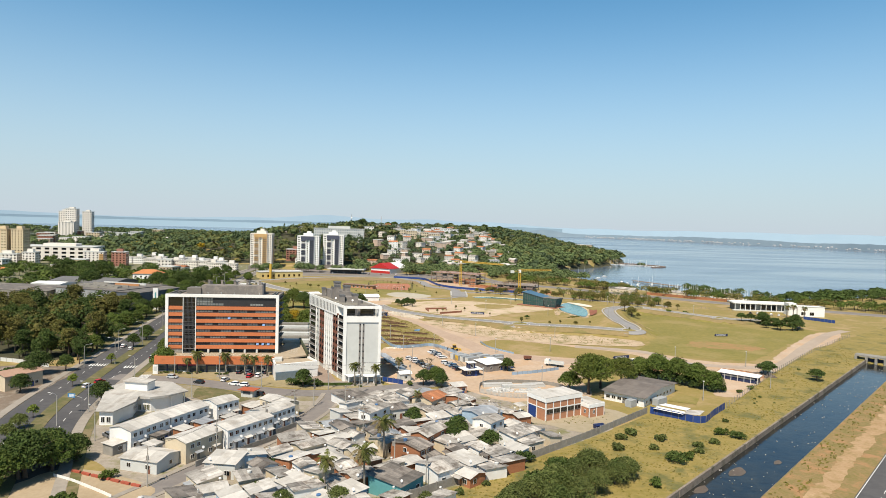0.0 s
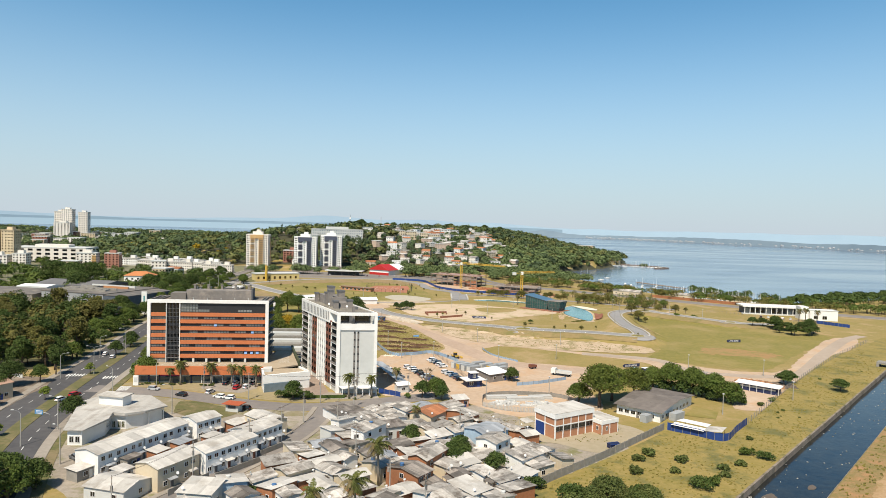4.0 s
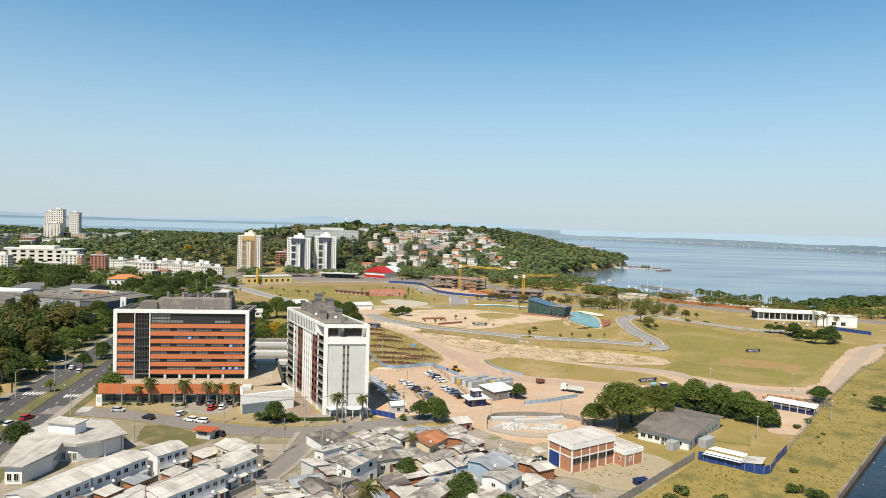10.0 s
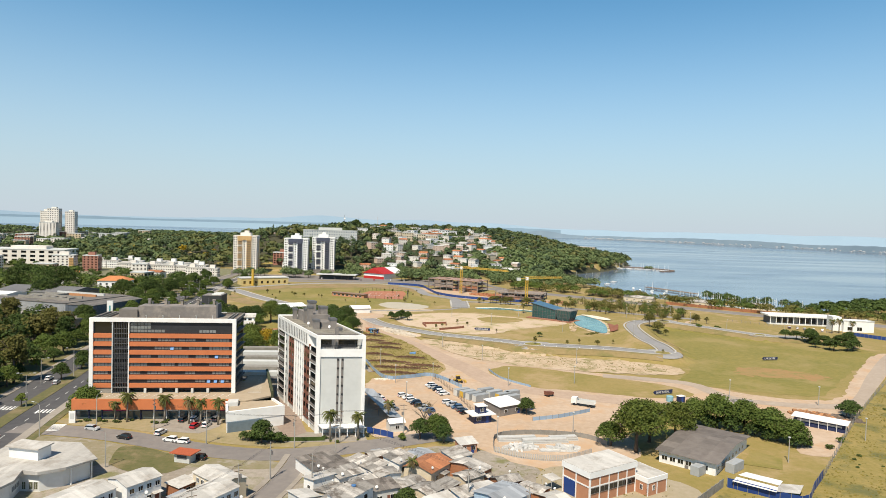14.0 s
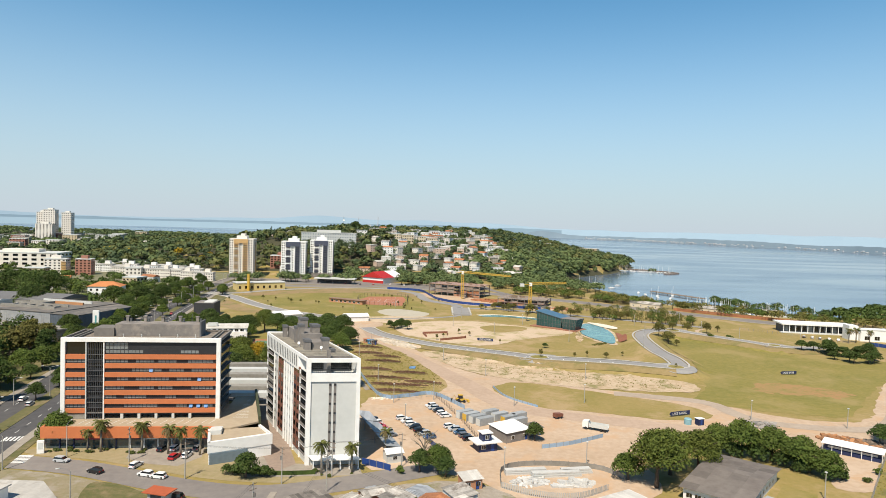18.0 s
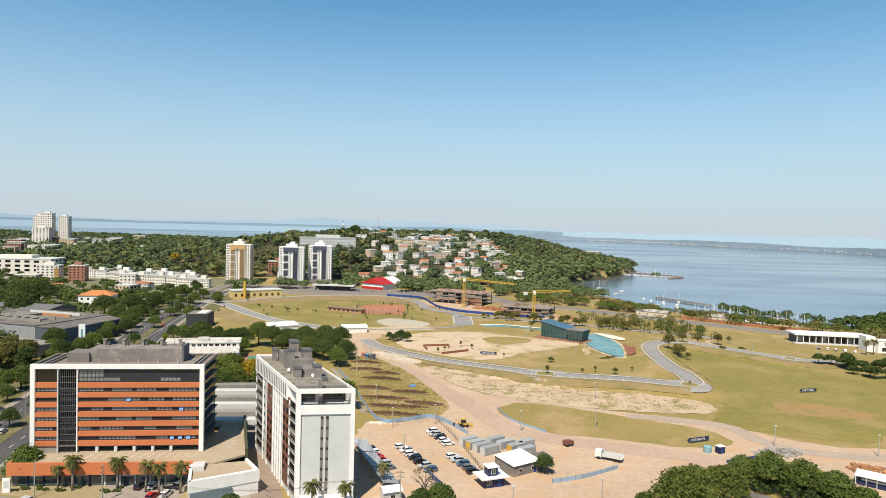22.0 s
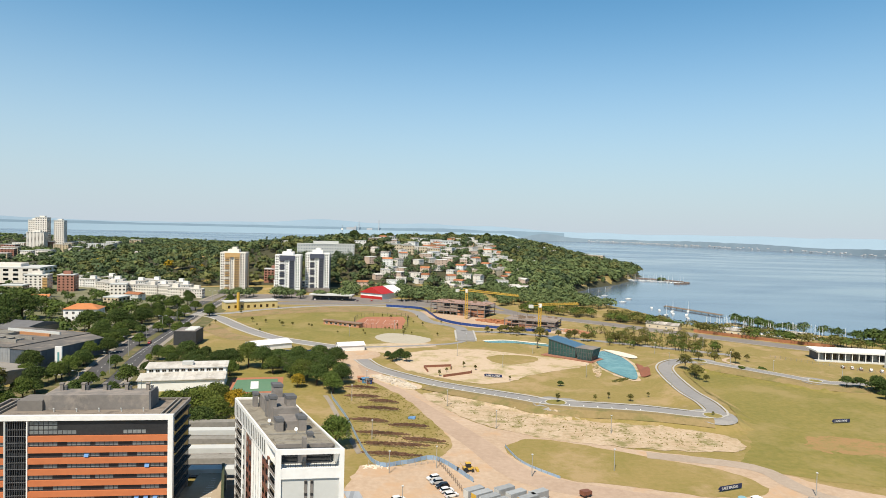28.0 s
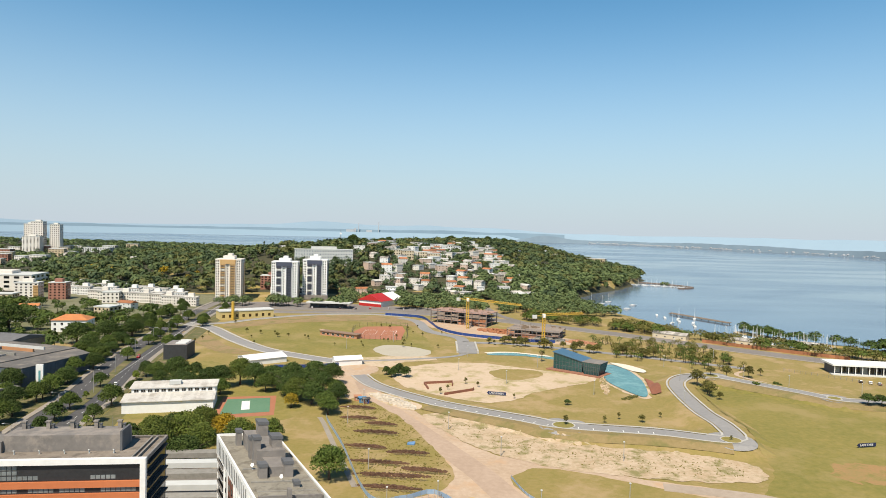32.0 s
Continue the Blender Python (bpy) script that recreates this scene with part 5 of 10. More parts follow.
def house(cx, cy, w, d, h, ang, kind="gable", wallm=None, roofm=None, rise=0.9, label="", name="house", wins=2, floors=1, z=None, extra=True, group="", doorm=None, far=False):
    seed = int(abs(cx * 31 + cy * 17)) + 1
    g = random.Random(seed)
    t = thing(name, label, "house", pose(cx, cy, hz(cx, cy) if z is None else z, 0, 0, ang), group)
    wallm, roofm = wallm or M_CREAM, roofm or M_FIBRO
    part("wall", walls_of(w, d, h, rise, kind), wallm, t)
    roof_parts(t, w, d, h + 0.06, rise, kind, roofm, 0.35, 1.65, seed, far)
    D, W = d / 2, w / 2
    fh = h / floors
    if far:
        s = Shape()
        for k in range(floors):
            for i in range(wins):
                x = -W + w * (i + 0.5) / wins
                s.box(x - w / wins * 0.10, -D - 0.08, k * fh + 1.1, x + w / wins * 0.10, -D + 0.02, k * fh + 2.0)
            s.box(W - 0.02, -D * 0.4, k * fh + 1.0, W + 0.08, -D * 0.05, k * fh + 2.0)
        o = part("glazing", s, M_GLASS, t)
        o["kind"] = "stuff"
        return t
    for k in range(floors):
        for i in range(wins):
            x = -W + w * (i + 0.5) / wins + g.uniform(-0.2, 0.2)
            plain_window(t, x, -D - 0.01, k * fh + min(1.1, fh * 0.36), 0, 1.1 if w / max(wins, 1) > 2 else 0.8)
    plain_window(t, W + 0.01, g.uniform(-D * 0.4, D * 0.4), (floors - 1) * fh + 1.0, 90)
    if floors > 1:
        plain_window(t, W + 0.01, D * 0.4, 1.0, 90)
        plain_window(t, -W - 0.01, 0, fh + 0.9, -90)
    part("door", Shape().box(-0.45, -0.06, 0, 0.45, 0.03, 2.05), doorm or g.choice([M_BROWN, M_WOOD, M_LGREY, M_BLUE]), t, at=pose(W * g.uniform(0.25, 0.7), -D, 0.02))
    if extra:
        q = g.random()
        if q < 0.14:
            tz = h + 0.15 + (0 if kind != "gable" else rise * 0.6)
            tank = part("water_tank", Shape().tube([(0, 0, -0.4), (0, 0, 0.7), (0, 0, 0.8)], [0.45, 0.55, 0.3], 10), g.choice([mat("tank_blue", (0.064, 0.160, 0.336), None, 1), M_LGREY]), t, at=pose(g.uniform(-W, W) * 0.5, D * 0.25, tz))
        if q > 0.45:
            part("satellite_dish", Shape().tube([(0, 0, -0.3), (0, 0, 0.7)], 0.03, 4).tube([(0, 0, 0.7), (-0.08, -0.2, 0.78)], [0.08, 0.35], 9), M_WHITE, t, at=pose(-W * 0.7, -D * 0.8, h + 0.1))
        if g.random() < 0.4:
            pr = Shape().slab([(-1.4, -1.6, 2.2), (1.4, -1.6, 2.2), (1.4, 0, 2.45), (-1.4, 0, 2.45)], 0.06).tube([(-1.3, -1.5, 0), (-1.3, -1.5, 2.2)], 0.05, 4).tube([(1.3, -1.5, 0), (1.3, -1.5, 2.2)], 0.05, 4)
            part("porch", pr, g.choice([M_FIBRO, M_ZINC, M_FIBROD]), t, at=pose(0, -D, 0))
    HOUSES.append((cx, cy, max(w, d) / 2, min(w, d) / 2))
    return t


def rect(q):
    """Centre, size and turn of the rectangle that best suits four corners."""
    a, b, c, d = (Vector(p) for p in q)
    u, v = (b - a + c - d) / 2, (d - a + c - b) / 2
    ctr = (a + b + c + d) / 4
    return ctr.x, ctr.y, u.length, v.length, math.degrees(math.atan2(u.y, u.x))


SH = "shacks by the canal"
for q, h, kind, wm, rm, rise, fl, lab in (
        ([(-29, 223), (-22, 226), (-17, 218), (-26, 210)], 3.0, "flat", M_WHITE, M_FIBROD, 0.2, 1, "low white corner house with dark flat roof"),
        ([(-18, 192), (-12, 200), (-10, 197), (-15, 188)], 5.6, "mono", M_WHITE, M_FIBRO, 0.9, 2, "narrow white two-storey house with grey roof"),
        ([(-2, 216), (4, 225), (8, 218), (3, 210)], 3.4, "gable", M_CREAM, M_TILE, 1.2, 1, "low house with a worn orange clay-tile roof"),
        ([(9, 220), (12, 223), (18, 215), (15, 211)], 3.4, "gable", M_BRICK, M_FIBRO, 0.8, 1, "bare brick house with grey sheet roof"),
        ([(13, 198), (19, 204), (27, 199), (19, 193)], 4.2, "gable", M_PBLUE, M_ZINC, 0.8, 1, "pale blue house with pale zinc roof"),
        ([(16, 187), (20, 191), (25, 188), (20, 181)], 5.4, "gable", M_WHITE, M_FIBRO, 0.8, 2, "white two-storey house with grey roof and balcony"),
        ([(23, 180), (31, 187), (35, 183), (26, 175)], 3.6, "mono", M_WHITE, M_FIBRO, 0.7, 1, "long white house with patched grey roof"),
        ([(-2, 173), (4, 182), (7, 178), (2, 169)], 5.2, "gable", M_BRICK, M_FIBRO, 1.0, 2, "two-storey bare brick house with broad grey roof"),
        ([(-8, 166), (-4, 171), (4, 166), (1, 162)], 4.6, "gable", M_BRICK, M_FIBROD, 0.9, 2, "orange brick house with dark patched roof"),
        ([(-14, 171), (-11, 175), (-5, 173), (-8, 169)], 3.8, "gable", M_CREAM, M_FIBRO, 0.8, 1, "cream rendered house with grey sheet roof"),
        ([(4, 173), (7, 177), (11, 173), (8, 169)], 3.2, "mono", M_CREAM, M_FIBRO, 0.6, 1, "small house with brown-grey roof"),
        ([(-1, 155), (5, 160), (11, 154), (5, 149)], 3.6, "gable", M_WHITE, M_FIBRO, 0.9, 1, "white house with wide grey roof and verandah"),
        ([(-11, 146), (-7, 152), (2, 149), (-4, 140)], 3.6, "mono", M_TEAL, M_FIBROD, 0.8, 1, "teal painted house with old brown sheet roof"),
        ([(6, 161), (12, 165), (17, 160), (14, 156)], 3.0, "mono", M_WHITE, M_FIBROL, 0.5, 1, "low white house with pale roof"),
        ([(-52, 153), (-45, 152), (-41, 158), (-49, 159)], 3.8, "mono", M_LGREY, M_FIBROL, 0.7, 1, "grey rendered house with white sheet roof"),
        ([(-73, 157), (-63, 154), (-60, 162), (-70, 165)], 3.0, "gable", M_LGREY, M_FIBROL, 1.0, 1, "light grey bungalow with pale sheet roof and verandah")):
    cx, cy, w, d, a = rect(q)
    house(cx, cy, w, d, h, a, kind, wm, rm, rise, lab, "house" if fl == 2 else "shack", 2, fl, group=SH)

poly = [(-58, 128), (2, 134), (14, 149), (24, 160), (38, 180), (34, 192), (31, 206), (18, 226), (2, 231), (-10, 229), (-24, 222), (-25.5, 206), (-29, 194), (-35, 178), (-47, 156)]
g = random.Random(44)
for i in range(-14, 15):
    for j in range(-14, 15):
        ca, sa = math.cos(radians(38)), math.sin(radians(38))
        u, v = i * 7.4 + g.uniform(-1.1, 1.1), j * 6.5 + g.uniform(-0.9, 0.9)
        x, y = -8 + u * ca - v * sa, 178 + u * sa + v * ca
        w, d = g.uniform(4.4, 7.6), g.uniform(4.0, 5.8)
        if not inside(np.array([(x, y)]), poly)[0] or any(math.hypot(x - hx, y - hy) < hr + 2.7 for hx, hy, _, hr in HOUSES[:16]):
            continue
        if math.hypot(x - 20, y - 176) < 4 or math.hypot(x + 2, y - 197) < 4.5:
            continue
        wm = g.choice([M_CREAM, M_BRICK, M_LGREY, M_WHITE, M_PBLUE if g.random() < 0.4 else M_WHITE, M_CREAM, M_BRICK, M_WHITE])
        rm = g.choice([M_FIBRO, M_FIBRO, M_FIBROL, M_FIBRO, M_FIBROD, M_FIBRO, M_FIBROL, M_FIBROL if g.random() < 0.7 else M_ZINC])
        wn_ = {"cream_paint": "cream rendered", "bare_brick": "bare brick", "light_grey_paint": "grey rendered", "white_paint": "whitewashed", "pale_blue_paint": "pale blue"}[wm.name]
        rn_ = {"weathered_fibre_cement": "weathered grey sheet roof", "pale_fibre_cement": "pale sheet roof", "dark_fibre_cement": "dark sheet roof", "zinc_sheet": "zinc sheet roof"}[rm.name]
        house(x, y, w, d, g.uniform(2.3, 3.5), 38 + g.choice([0, 90, 180, 270]) + g.uniform(-16, 16), g.choice(["gable", "mono", "mono"]), wm, rm, g.uniform(0.45, 0.9), "small " + wn_ + " shack with " + rn_, "shack", 2, 1, group=SH)


def row_house(q, h, units, label, wm=M_WHITE):
    cx, cy, w, d, a = rect(q)
    if d > w:
        w, d, a = d, w, a + 90
    t = thing("row_house", label, "house", pose(cx, cy, 0, 0, 0, a), "white row houses")
    part("wall", walls_of(w, d, h, 0.9, "gable"), wm, t)
    roof_parts(t, w, d, h + 0.06, 0.9, "gable", M_FIBROL, 0.25, 1.3, int(w * 10))
    for i in range(units):
        x = -w / 2 + w * (i + 0.5) / units
        for s_, yy, an in ((-1, -d / 2 - 0.01, 0), (1, d / 2 + 0.01, 180)):
            add_window(t, x - 0.9, yy, h - 1.75, an, 1.0, 1.0)
            add_window(t, x + 1.1, yy, h - 1.75, an, 1.0, 1.0)
            add_window(t, x - 0.9, yy, 1.0, an, 1.0, 1.0)
            part("door", Shape().box(-0.45, -0.05, 0, 0.45, 0.03, 2.05), M_BROWN if i % 2 else M_MGREY, t, at=pose(x + 1.0, yy, 0, 0, 0, an))
            part("porch_roof", Shape().slab([(-1.2, -1.1, 2.25), (1.2, -1.1, 2.25), (1.2, 0, 2.5), (-1.2, 0, 2.5)], 0.05).tube([(-1.1, -1, 0), (-1.1, -1, 2.3)], 0.04, 4), M_FIBROL if i % 2 else M_ZINC, t, at=pose(x + 0.8, yy, 0, 0, 0, an))
            if (i + s_) % 2:
                part("satellite_dish", Shape().tube([(0, 0, 0), (0, -0.3, 0.1)], 0.03, 4).tube([(0, -0.3, 0.1), (-0.05, -0.5, 0.2)], [0.08, 0.38], 9), M_WHITE, t, at=pose(x + 2.2, yy, 2.9, 0, 0, an))
    add_window(t, w / 2 + 0.01, 0, h - 1.8, 90)
    part("yard_wall", Shape().box(-w / 2, -d / 2 - 3.4, 0, w / 2, -d / 2 - 3.25, 1.5), M_CONC, t)
    HOUSES.append((cx, cy, w / 2, d / 2))
    return t


row_house([(-82.5, 172), (-75.5, 169), (-70.5, 181.5), (-77.5, 184.5)], 5.4, 3, "white two-storey row houses with pale sheet roof")
row_house([(-77.0, 185.2), (-70.0, 182.2), (-64.0, 195), (-71.5, 199)], 5.3, 3, "white two-storey row houses with pale sheet roof")
row_house([(-65, 164), (-58, 161), (-53, 171), (-59, 175)], 5.4, 2, "cream-white two-storey row houses with pale sheet roof", M_CREAM)
row_house([(-56, 174.5), (-50, 170), (-43, 185), (-50, 189)], 5.6, 4, "white two-storey row houses with pale sheet roof")
row_house([(-49.5, 190), (-43.5, 186.5), (-39, 197), (-45.5, 201)], 5.3, 3, "white two-storey row houses with pale sheet roof")
row_house([(-51, 206), (-42, 198), (-39, 204), (-47.5, 211)], 4.6, 2, "low pale row houses at the lane corner", M_CREAM)
row_house([(-67, 199), (-61, 195), (-57.5, 202), (-63.5, 206.5)], 5.4, 2, "white two-storey row houses with pale sheet roof")
for x, y, w, d, a, wm, rm in ((-79.5, 168.5, 4.5, 3.5, 66, M_CONC, M_FIBROL), (-66.5, 181.0, 4.0, 3.4, 66, M_BRICK, M_FIBROL), (-63.0, 187.5, 4.4, 3.2, 66, M_BRICK, M_ZINC), (-60.2, 181.5, 3.6, 3.2, 66, M_WHITE, M_FIBROL), (-56.5, 192.5, 4.6, 3.4, 66, M_BRICK, M_FIBROL),
                              (-53.5, 205.0, 5.0, 4.2, 60, M_BRICK, M_FIBROL), (-49.5, 209.5, 5.6, 4.2, 55, M_CREAM, M_FIBROL), (-69.5, 168.0, 3.4, 3.2, 66, M_WHITE, M_FIBROL), (-71.8, 176.2, 4.0, 4.0, 66, M_CONC, M_FIBROD), (-51.0, 197.5, 4.0, 3.0, 62, M_CREAM, M_ZINC)):
    house(x, y, w, d, 2.7, a, "mono", wm, rm, 0.3, "small lean-to extension with sheet roof", "outbuilding", 1, 1, extra=False)


def chapel():
    t = thing("community_hall", "white angular hall with pale folded roof and raised block", "building")
    base = [(-94.5, 190.5), (-90.6, 190.5), (-88.6, 199), (-90.0, 205), (-85.5, 204.8), (-82.0, 208.0), (-78.5, 213.5), (-86.5, 223), (-98.5, 222), (-102.5, 214)]
    part("wall", Shape().prism(base, 0, 4.3), M_WHITE, t)
    ro = [(-95.2, 189.6), (-89.8, 189.6), (-87.6, 199), (-88.8, 204.0), (-85.2, 203.6), (-80.8, 207.0), (-76.9, 213.8), (-86.2, 224), (-99.2, 223), (-103.6, 214)]
    part("roof", Shape().prism(ro, 4.3, [4.55, 4.5, 4.9, 5.3, 5.0, 4.9, 4.6, 4.9, 5.5, 5.2]), M_FIBROL, t)
    part("tower_block", Shape().prism([(-96.8, 212), (-88.8, 210), (-88.0, 214), (-96.0, 216)], 4.3, 7.8), M_WHITE, t)
    part("tower_roof", Shape().prism([(-97.3, 211.5), (-88.4, 209.4), (-87.5, 214.4), (-96.4, 216.5)], 7.8, 8.1), M_FIBROL, t)
    add_window(t, -93.4, 190.4, 0.9, 0, 1.0, 1.6)
    add_window(t, -91.8, 190.4, 0.9, 0, 1.0, 1.6)
    for i in range(5):
        add_window(t, -88.95 - 0.2 * i, 200.6 + i * 0.9, 1.6, 102, 0.6, 1.1)
    for x in (-88.9, -87.3, -86.2):
        add_window(t, x, 204.75, 0.6, -3, 0.8, 1.7, glassm=glass("olive_glass", (0.120, 0.120, 0.060)))
    for p in ((-80.6, 209.0), (-78.0, 213.2)):
        part("porch_column", Shape().tube([(*p, 0), (*p, 4.4)], 0.2, 8), M_WHITE, t)


chapel()


def school():
    t = thing("workshop_building", "two-storey building with salmon panels in a white concrete grid", "building", pose(40.2, 202.4, 0, 0, 0, 31))
    L, D, H = 15.6, 9.0, 7.6
    part("wall", Shape().box(0.1, 0.1, 0, L - 0.1, D - 0.1, H - 0.3), M_SALMON, t)
    part("roof", Shape().box(-0.15, -0.15, H - 0.1, L + 0.15, D + 0.15, H), M_FIBROL, t)
    part("roof_band", Shape().box(-0.2, -0.2, H - 1.5, L + 0.2, D + 0.2, H - 0.15), M_WHITE, t, "broad white roof band")
    for i in range(6):
        x = i * (L - 0.3) / 5
        part("pier", Shape().box(x, -0.05, 0, x + 0.3, 0.3, H - 1.5), M_WHITE, t)
        if i < 5:
            part("salmon_panel", Shape().box(x + 0.3, 0.02, 4.1, x + 3.06, 0.25, H - 1.5), M_SALMON, t)
            add_window(t, x + 1.68, 0.0, 2.4, 0, 2.6, 1.25, M_MGREY)
    part("floor_band", Shape().box(0, -0.02, 3.8, L, 0.3, 4.1), M_WHITE, t)
    for i in range(3):
        y = i * (D - 0.3) / 2
        part("pier", Shape().box(-0.05, y, 0, 0.3, y + 0.3, H - 1.5), M_WHITE, t)
    part("floor_band", Shape().box(-0.02, 0, 3.8, 0.3, D, 4.1), M_WHITE, t)
    part("gate", Shape().box(-0.08, 4.8, 0.05, 0.1, 8.4, 3.75), M_BLUE, t, "tall blue steel gate")
    part("canopy", Shape().slab([(-3.4, 9.2, 3.0), (0, 9.2, 3.0), (0, 12.6, 3.3), (-3.4, 12.6, 3.3)], 0.12).tube([(-3.2, 9.4, 0), (-3.2, 9.4, 3)], 0.07, 5).tube([(-3.2, 12.4, 0), (-3.2, 12.4, 3.2)], 0.07, 5), M_FIBROL, t)
    a = part("annex", Shape().box(L, -3.6, 0, L + 7.0, 5.0, 3.4), M_SALMON, t, "lower salmon annex")
    part("annex_band", Shape().box(L - 0.1, -3.75, 3.2, L + 7.15, 5.15, 4.4), M_WHITE, a)
    part("annex_roof", Shape().box(L + 0.2, -3.5, 4.38, L + 6.9, 4.9, 4.46), M_FIBROL, a)
    for x, y in ((L, -3.65), (L + 3.3, -3.65), (L + 6.75, -3.65), (L + 6.75, 0.8), (L + 6.75, 4.7)):
        part("annex_pier", Shape().box(x, y, 0, x + 0.3, y + 0.3, 3.3), M_WHITE, a)
    add_window(t, L - 0.01, -1.8, 1.3, -90, 0.7, 1.1)
    add_window(t, L + 2.2, -3.62, 1.3, 0, 0.7, 1.1)


school()


def barrack():
    t = thing("site_office", "long white building with low brown-grey sheet roof", "building")
    cx, cy, w, d, a = rect([(66, 231), (78, 220.5), (99, 243.5), (87, 254)])
    t.matrix_basis = pose(cx, cy, 0, 0, 0, a)
    part("wall", walls_of(w - 1, d - 1.2, 3.3, 1.2, "gable"), M_WHITE, t)
    roof_parts(t, w, d, 3.45, 1.3, "gable", mat("brown_sheet", (0.120, 0.100, 0.088), (0.172, 0.148, 0.128), 3, 0.9, 0.25, rand=0.2), 0.4, 2.0, 3)
    for i in range(6):
        add_window(t, -w / 2 + 2.0 + i * (w - 3) / 6, -d / 2 + 0.58, 1.0, 0, 1.4, 1.1)
    for i in range(8):
        add_window(t, w / 2 - 0.49, -d / 2 + 3 + i * (d - 5) / 8, 1.0, 90, 1.2, 1.0)
    part("door", Shape().box(-0.5, -0.05, 0, 0.5, 0.05, 2.1), M_MGREY, t, at=pose(0, -d / 2 + 0.6, 0))


barrack()

# concrete boundary wall between shacks and canal bank
bw = thing("boundary_wall", "grey precast concrete boundary wall with posts", "wall", kind="structure")
L = spline([(-14, 133), (-1, 143), (12, 153.5), (26, 165), (38, 176), (51, 188), (65, 202), (77.5, 214.5)], 0.5)
cum = np.concatenate([[0], np.cumsum(np.hypot(*np.diff(L, axis=0).T))])
for i in range(int(cum[-1] / 2.6)):
    a, b = (np.array([np.interp(q, cum, L[:, 0]), np.interp(q, cum, L[:, 1])]) for q in (i * 2.6, i * 2.6 + 2.5))
    ang = math.degrees(math.atan2(*(b - a)[::-1]))
    hgt = 2.1 + 0.12 * noise.noise((i * 0.9, 0, 0))
    if 17 < i < 19:
        continue
    p_ = part("wall_panel", Shape().box(0, -0.06, -0.2, 2.42, 0.06, hgt), M_CONC, bw, at=pose(a[0], a[1], 0, 0, 0, ang))
    part("post", Shape().box(-0.1, -0.12, -0.2, 0.08, 0.12, hgt + 0.15), M_CONC, p_)

# ---------- poles, lamps, wires ----------
def pole_kind(key, h, lamp):
    t = thing("street_lamp" if lamp else "utility_pole", "grey concrete lamp post with a long curved arm" if lamp else "grey concrete utility pole with crossarms", "street lamp" if lamp else "utility pole", pose(0, 0, -500))
    part("post", Shape().tube([(0, 0, -0.3), (0, 0, h)], [0.17, 0.1], 8), M_POLE, t)
    if lamp:
        part("arm", Shape().tube([(0, 0, h - 0.3), (0.5, 0, h + 0.4), (2.2, 0, h + 0.75)], [0.06, 0.05, 0.04], 5), M_STEEL, t)
        part("lamp_head", Shape().box(2.1, -0.16, h + 0.66, 2.9, 0.16, h + 0.82, chamfer=0.05), M_LGREY, t)
        if lamp == 2:
            part("arm", Shape().tube([(0, 0, h - 0.3), (-0.5, 0, h + 0.4), (-2.2, 0, h + 0.75)], [0.06, 0.05, 0.04], 5), M_STEEL, t)
            part("lamp_head", Shape().box(-2.9, -0.16, h + 0.66, -2.1, 0.16, h + 0.82, chamfer=0.05), M_LGREY, t)
    else:
        for z in (h - 0.5, h - 1.7):
            part("crossarm", Shape().box(-1.0, -0.06, z, 1.0, 0.06, z + 0.12), M_WOOD, t)
        part("transformer", Shape().tube([(0.4, 0, h - 3.4), (0.4, 0, h - 2.4)], 0.28, 9), M_MGREY, t)
    TREE[key] = t


pole_kind("pole", 9.5, 0)
pole_kind("lamp", 9.0, 1)
pole_kind("lamp2", 10.5, 2)
pole_kind("parklamp", 7.0, 0)
for c in list(TREE["parklamp"].children):
    if c.name.startswith(("crossarm", "transformer")):
        bpy.data.objects.remove(c)
TREE["parklamp"].name = "light_pole"
tagged(TREE["parklamp"], "slim grey pole standing on the site", "pole")
part("lamp_head", Shape().box(-0.3, -0.3, 7.0, 0.3, 0.3, 7.25, chamfer=0.1), M_LGREY, TREE["parklamp"])


def stand(key, x, y, ang=0, z=None):
    m = pose(x, y, hz(x, y) if z is None else z, 0, 0, ang)
    return place(key, m, m)


lane = [(-35.5, 214), (-39, 199), (-44.5, 185.5), (-53, 168), (-62, 147)]
cross = [(-78, 249.5), (-59, 238.5), (-34, 236.5), (-22, 241.5), (-4, 249)]
inner = [(-24, 206), (-16, 182), (-6, 160), (12, 200), (2, 150), (24, 190), (-22, 232)]
for p in lane + cross + inner:
    stand("pole", *p, random.uniform(0, 180))
for (x, y), a in zip([(-136, 262), (-107, 242), (-104, 203), (-106, 189), (-89, 177), (-78, 220), (-96, 252), (-140, 300), (-118, 300)], (20, 160, 170, 170, 150, 200, 90, 0, 180)):
    stand("lamp", x, y, a)
for y in range(270, 760, 42):
    L = np.array(AVE)
    stand("lamp2", float(np.interp(y, L[:, 1], L[:, 0])) - 0.3, y, 8)


def wire(pts, sag=0.5, z=9.2, r=0.02):
    t = thing("power_line", "thin black overhead wires strung between poles", "wire")
    for a, b in zip(pts[:-1], pts[1:]):
        for o in (-0.8, 0, 0.8):
            q = [(a[0] + (b[0] - a[0]) * t + o * 0.5, a[1] + (b[1] - a[1]) * t + o * 0.5, z - 4 * sag * t * (1 - t)) for t in np.linspace(0, 1, 7)]
            part("wire", Shape().tube(q, r, 3), M_BLACK, t)
    return t


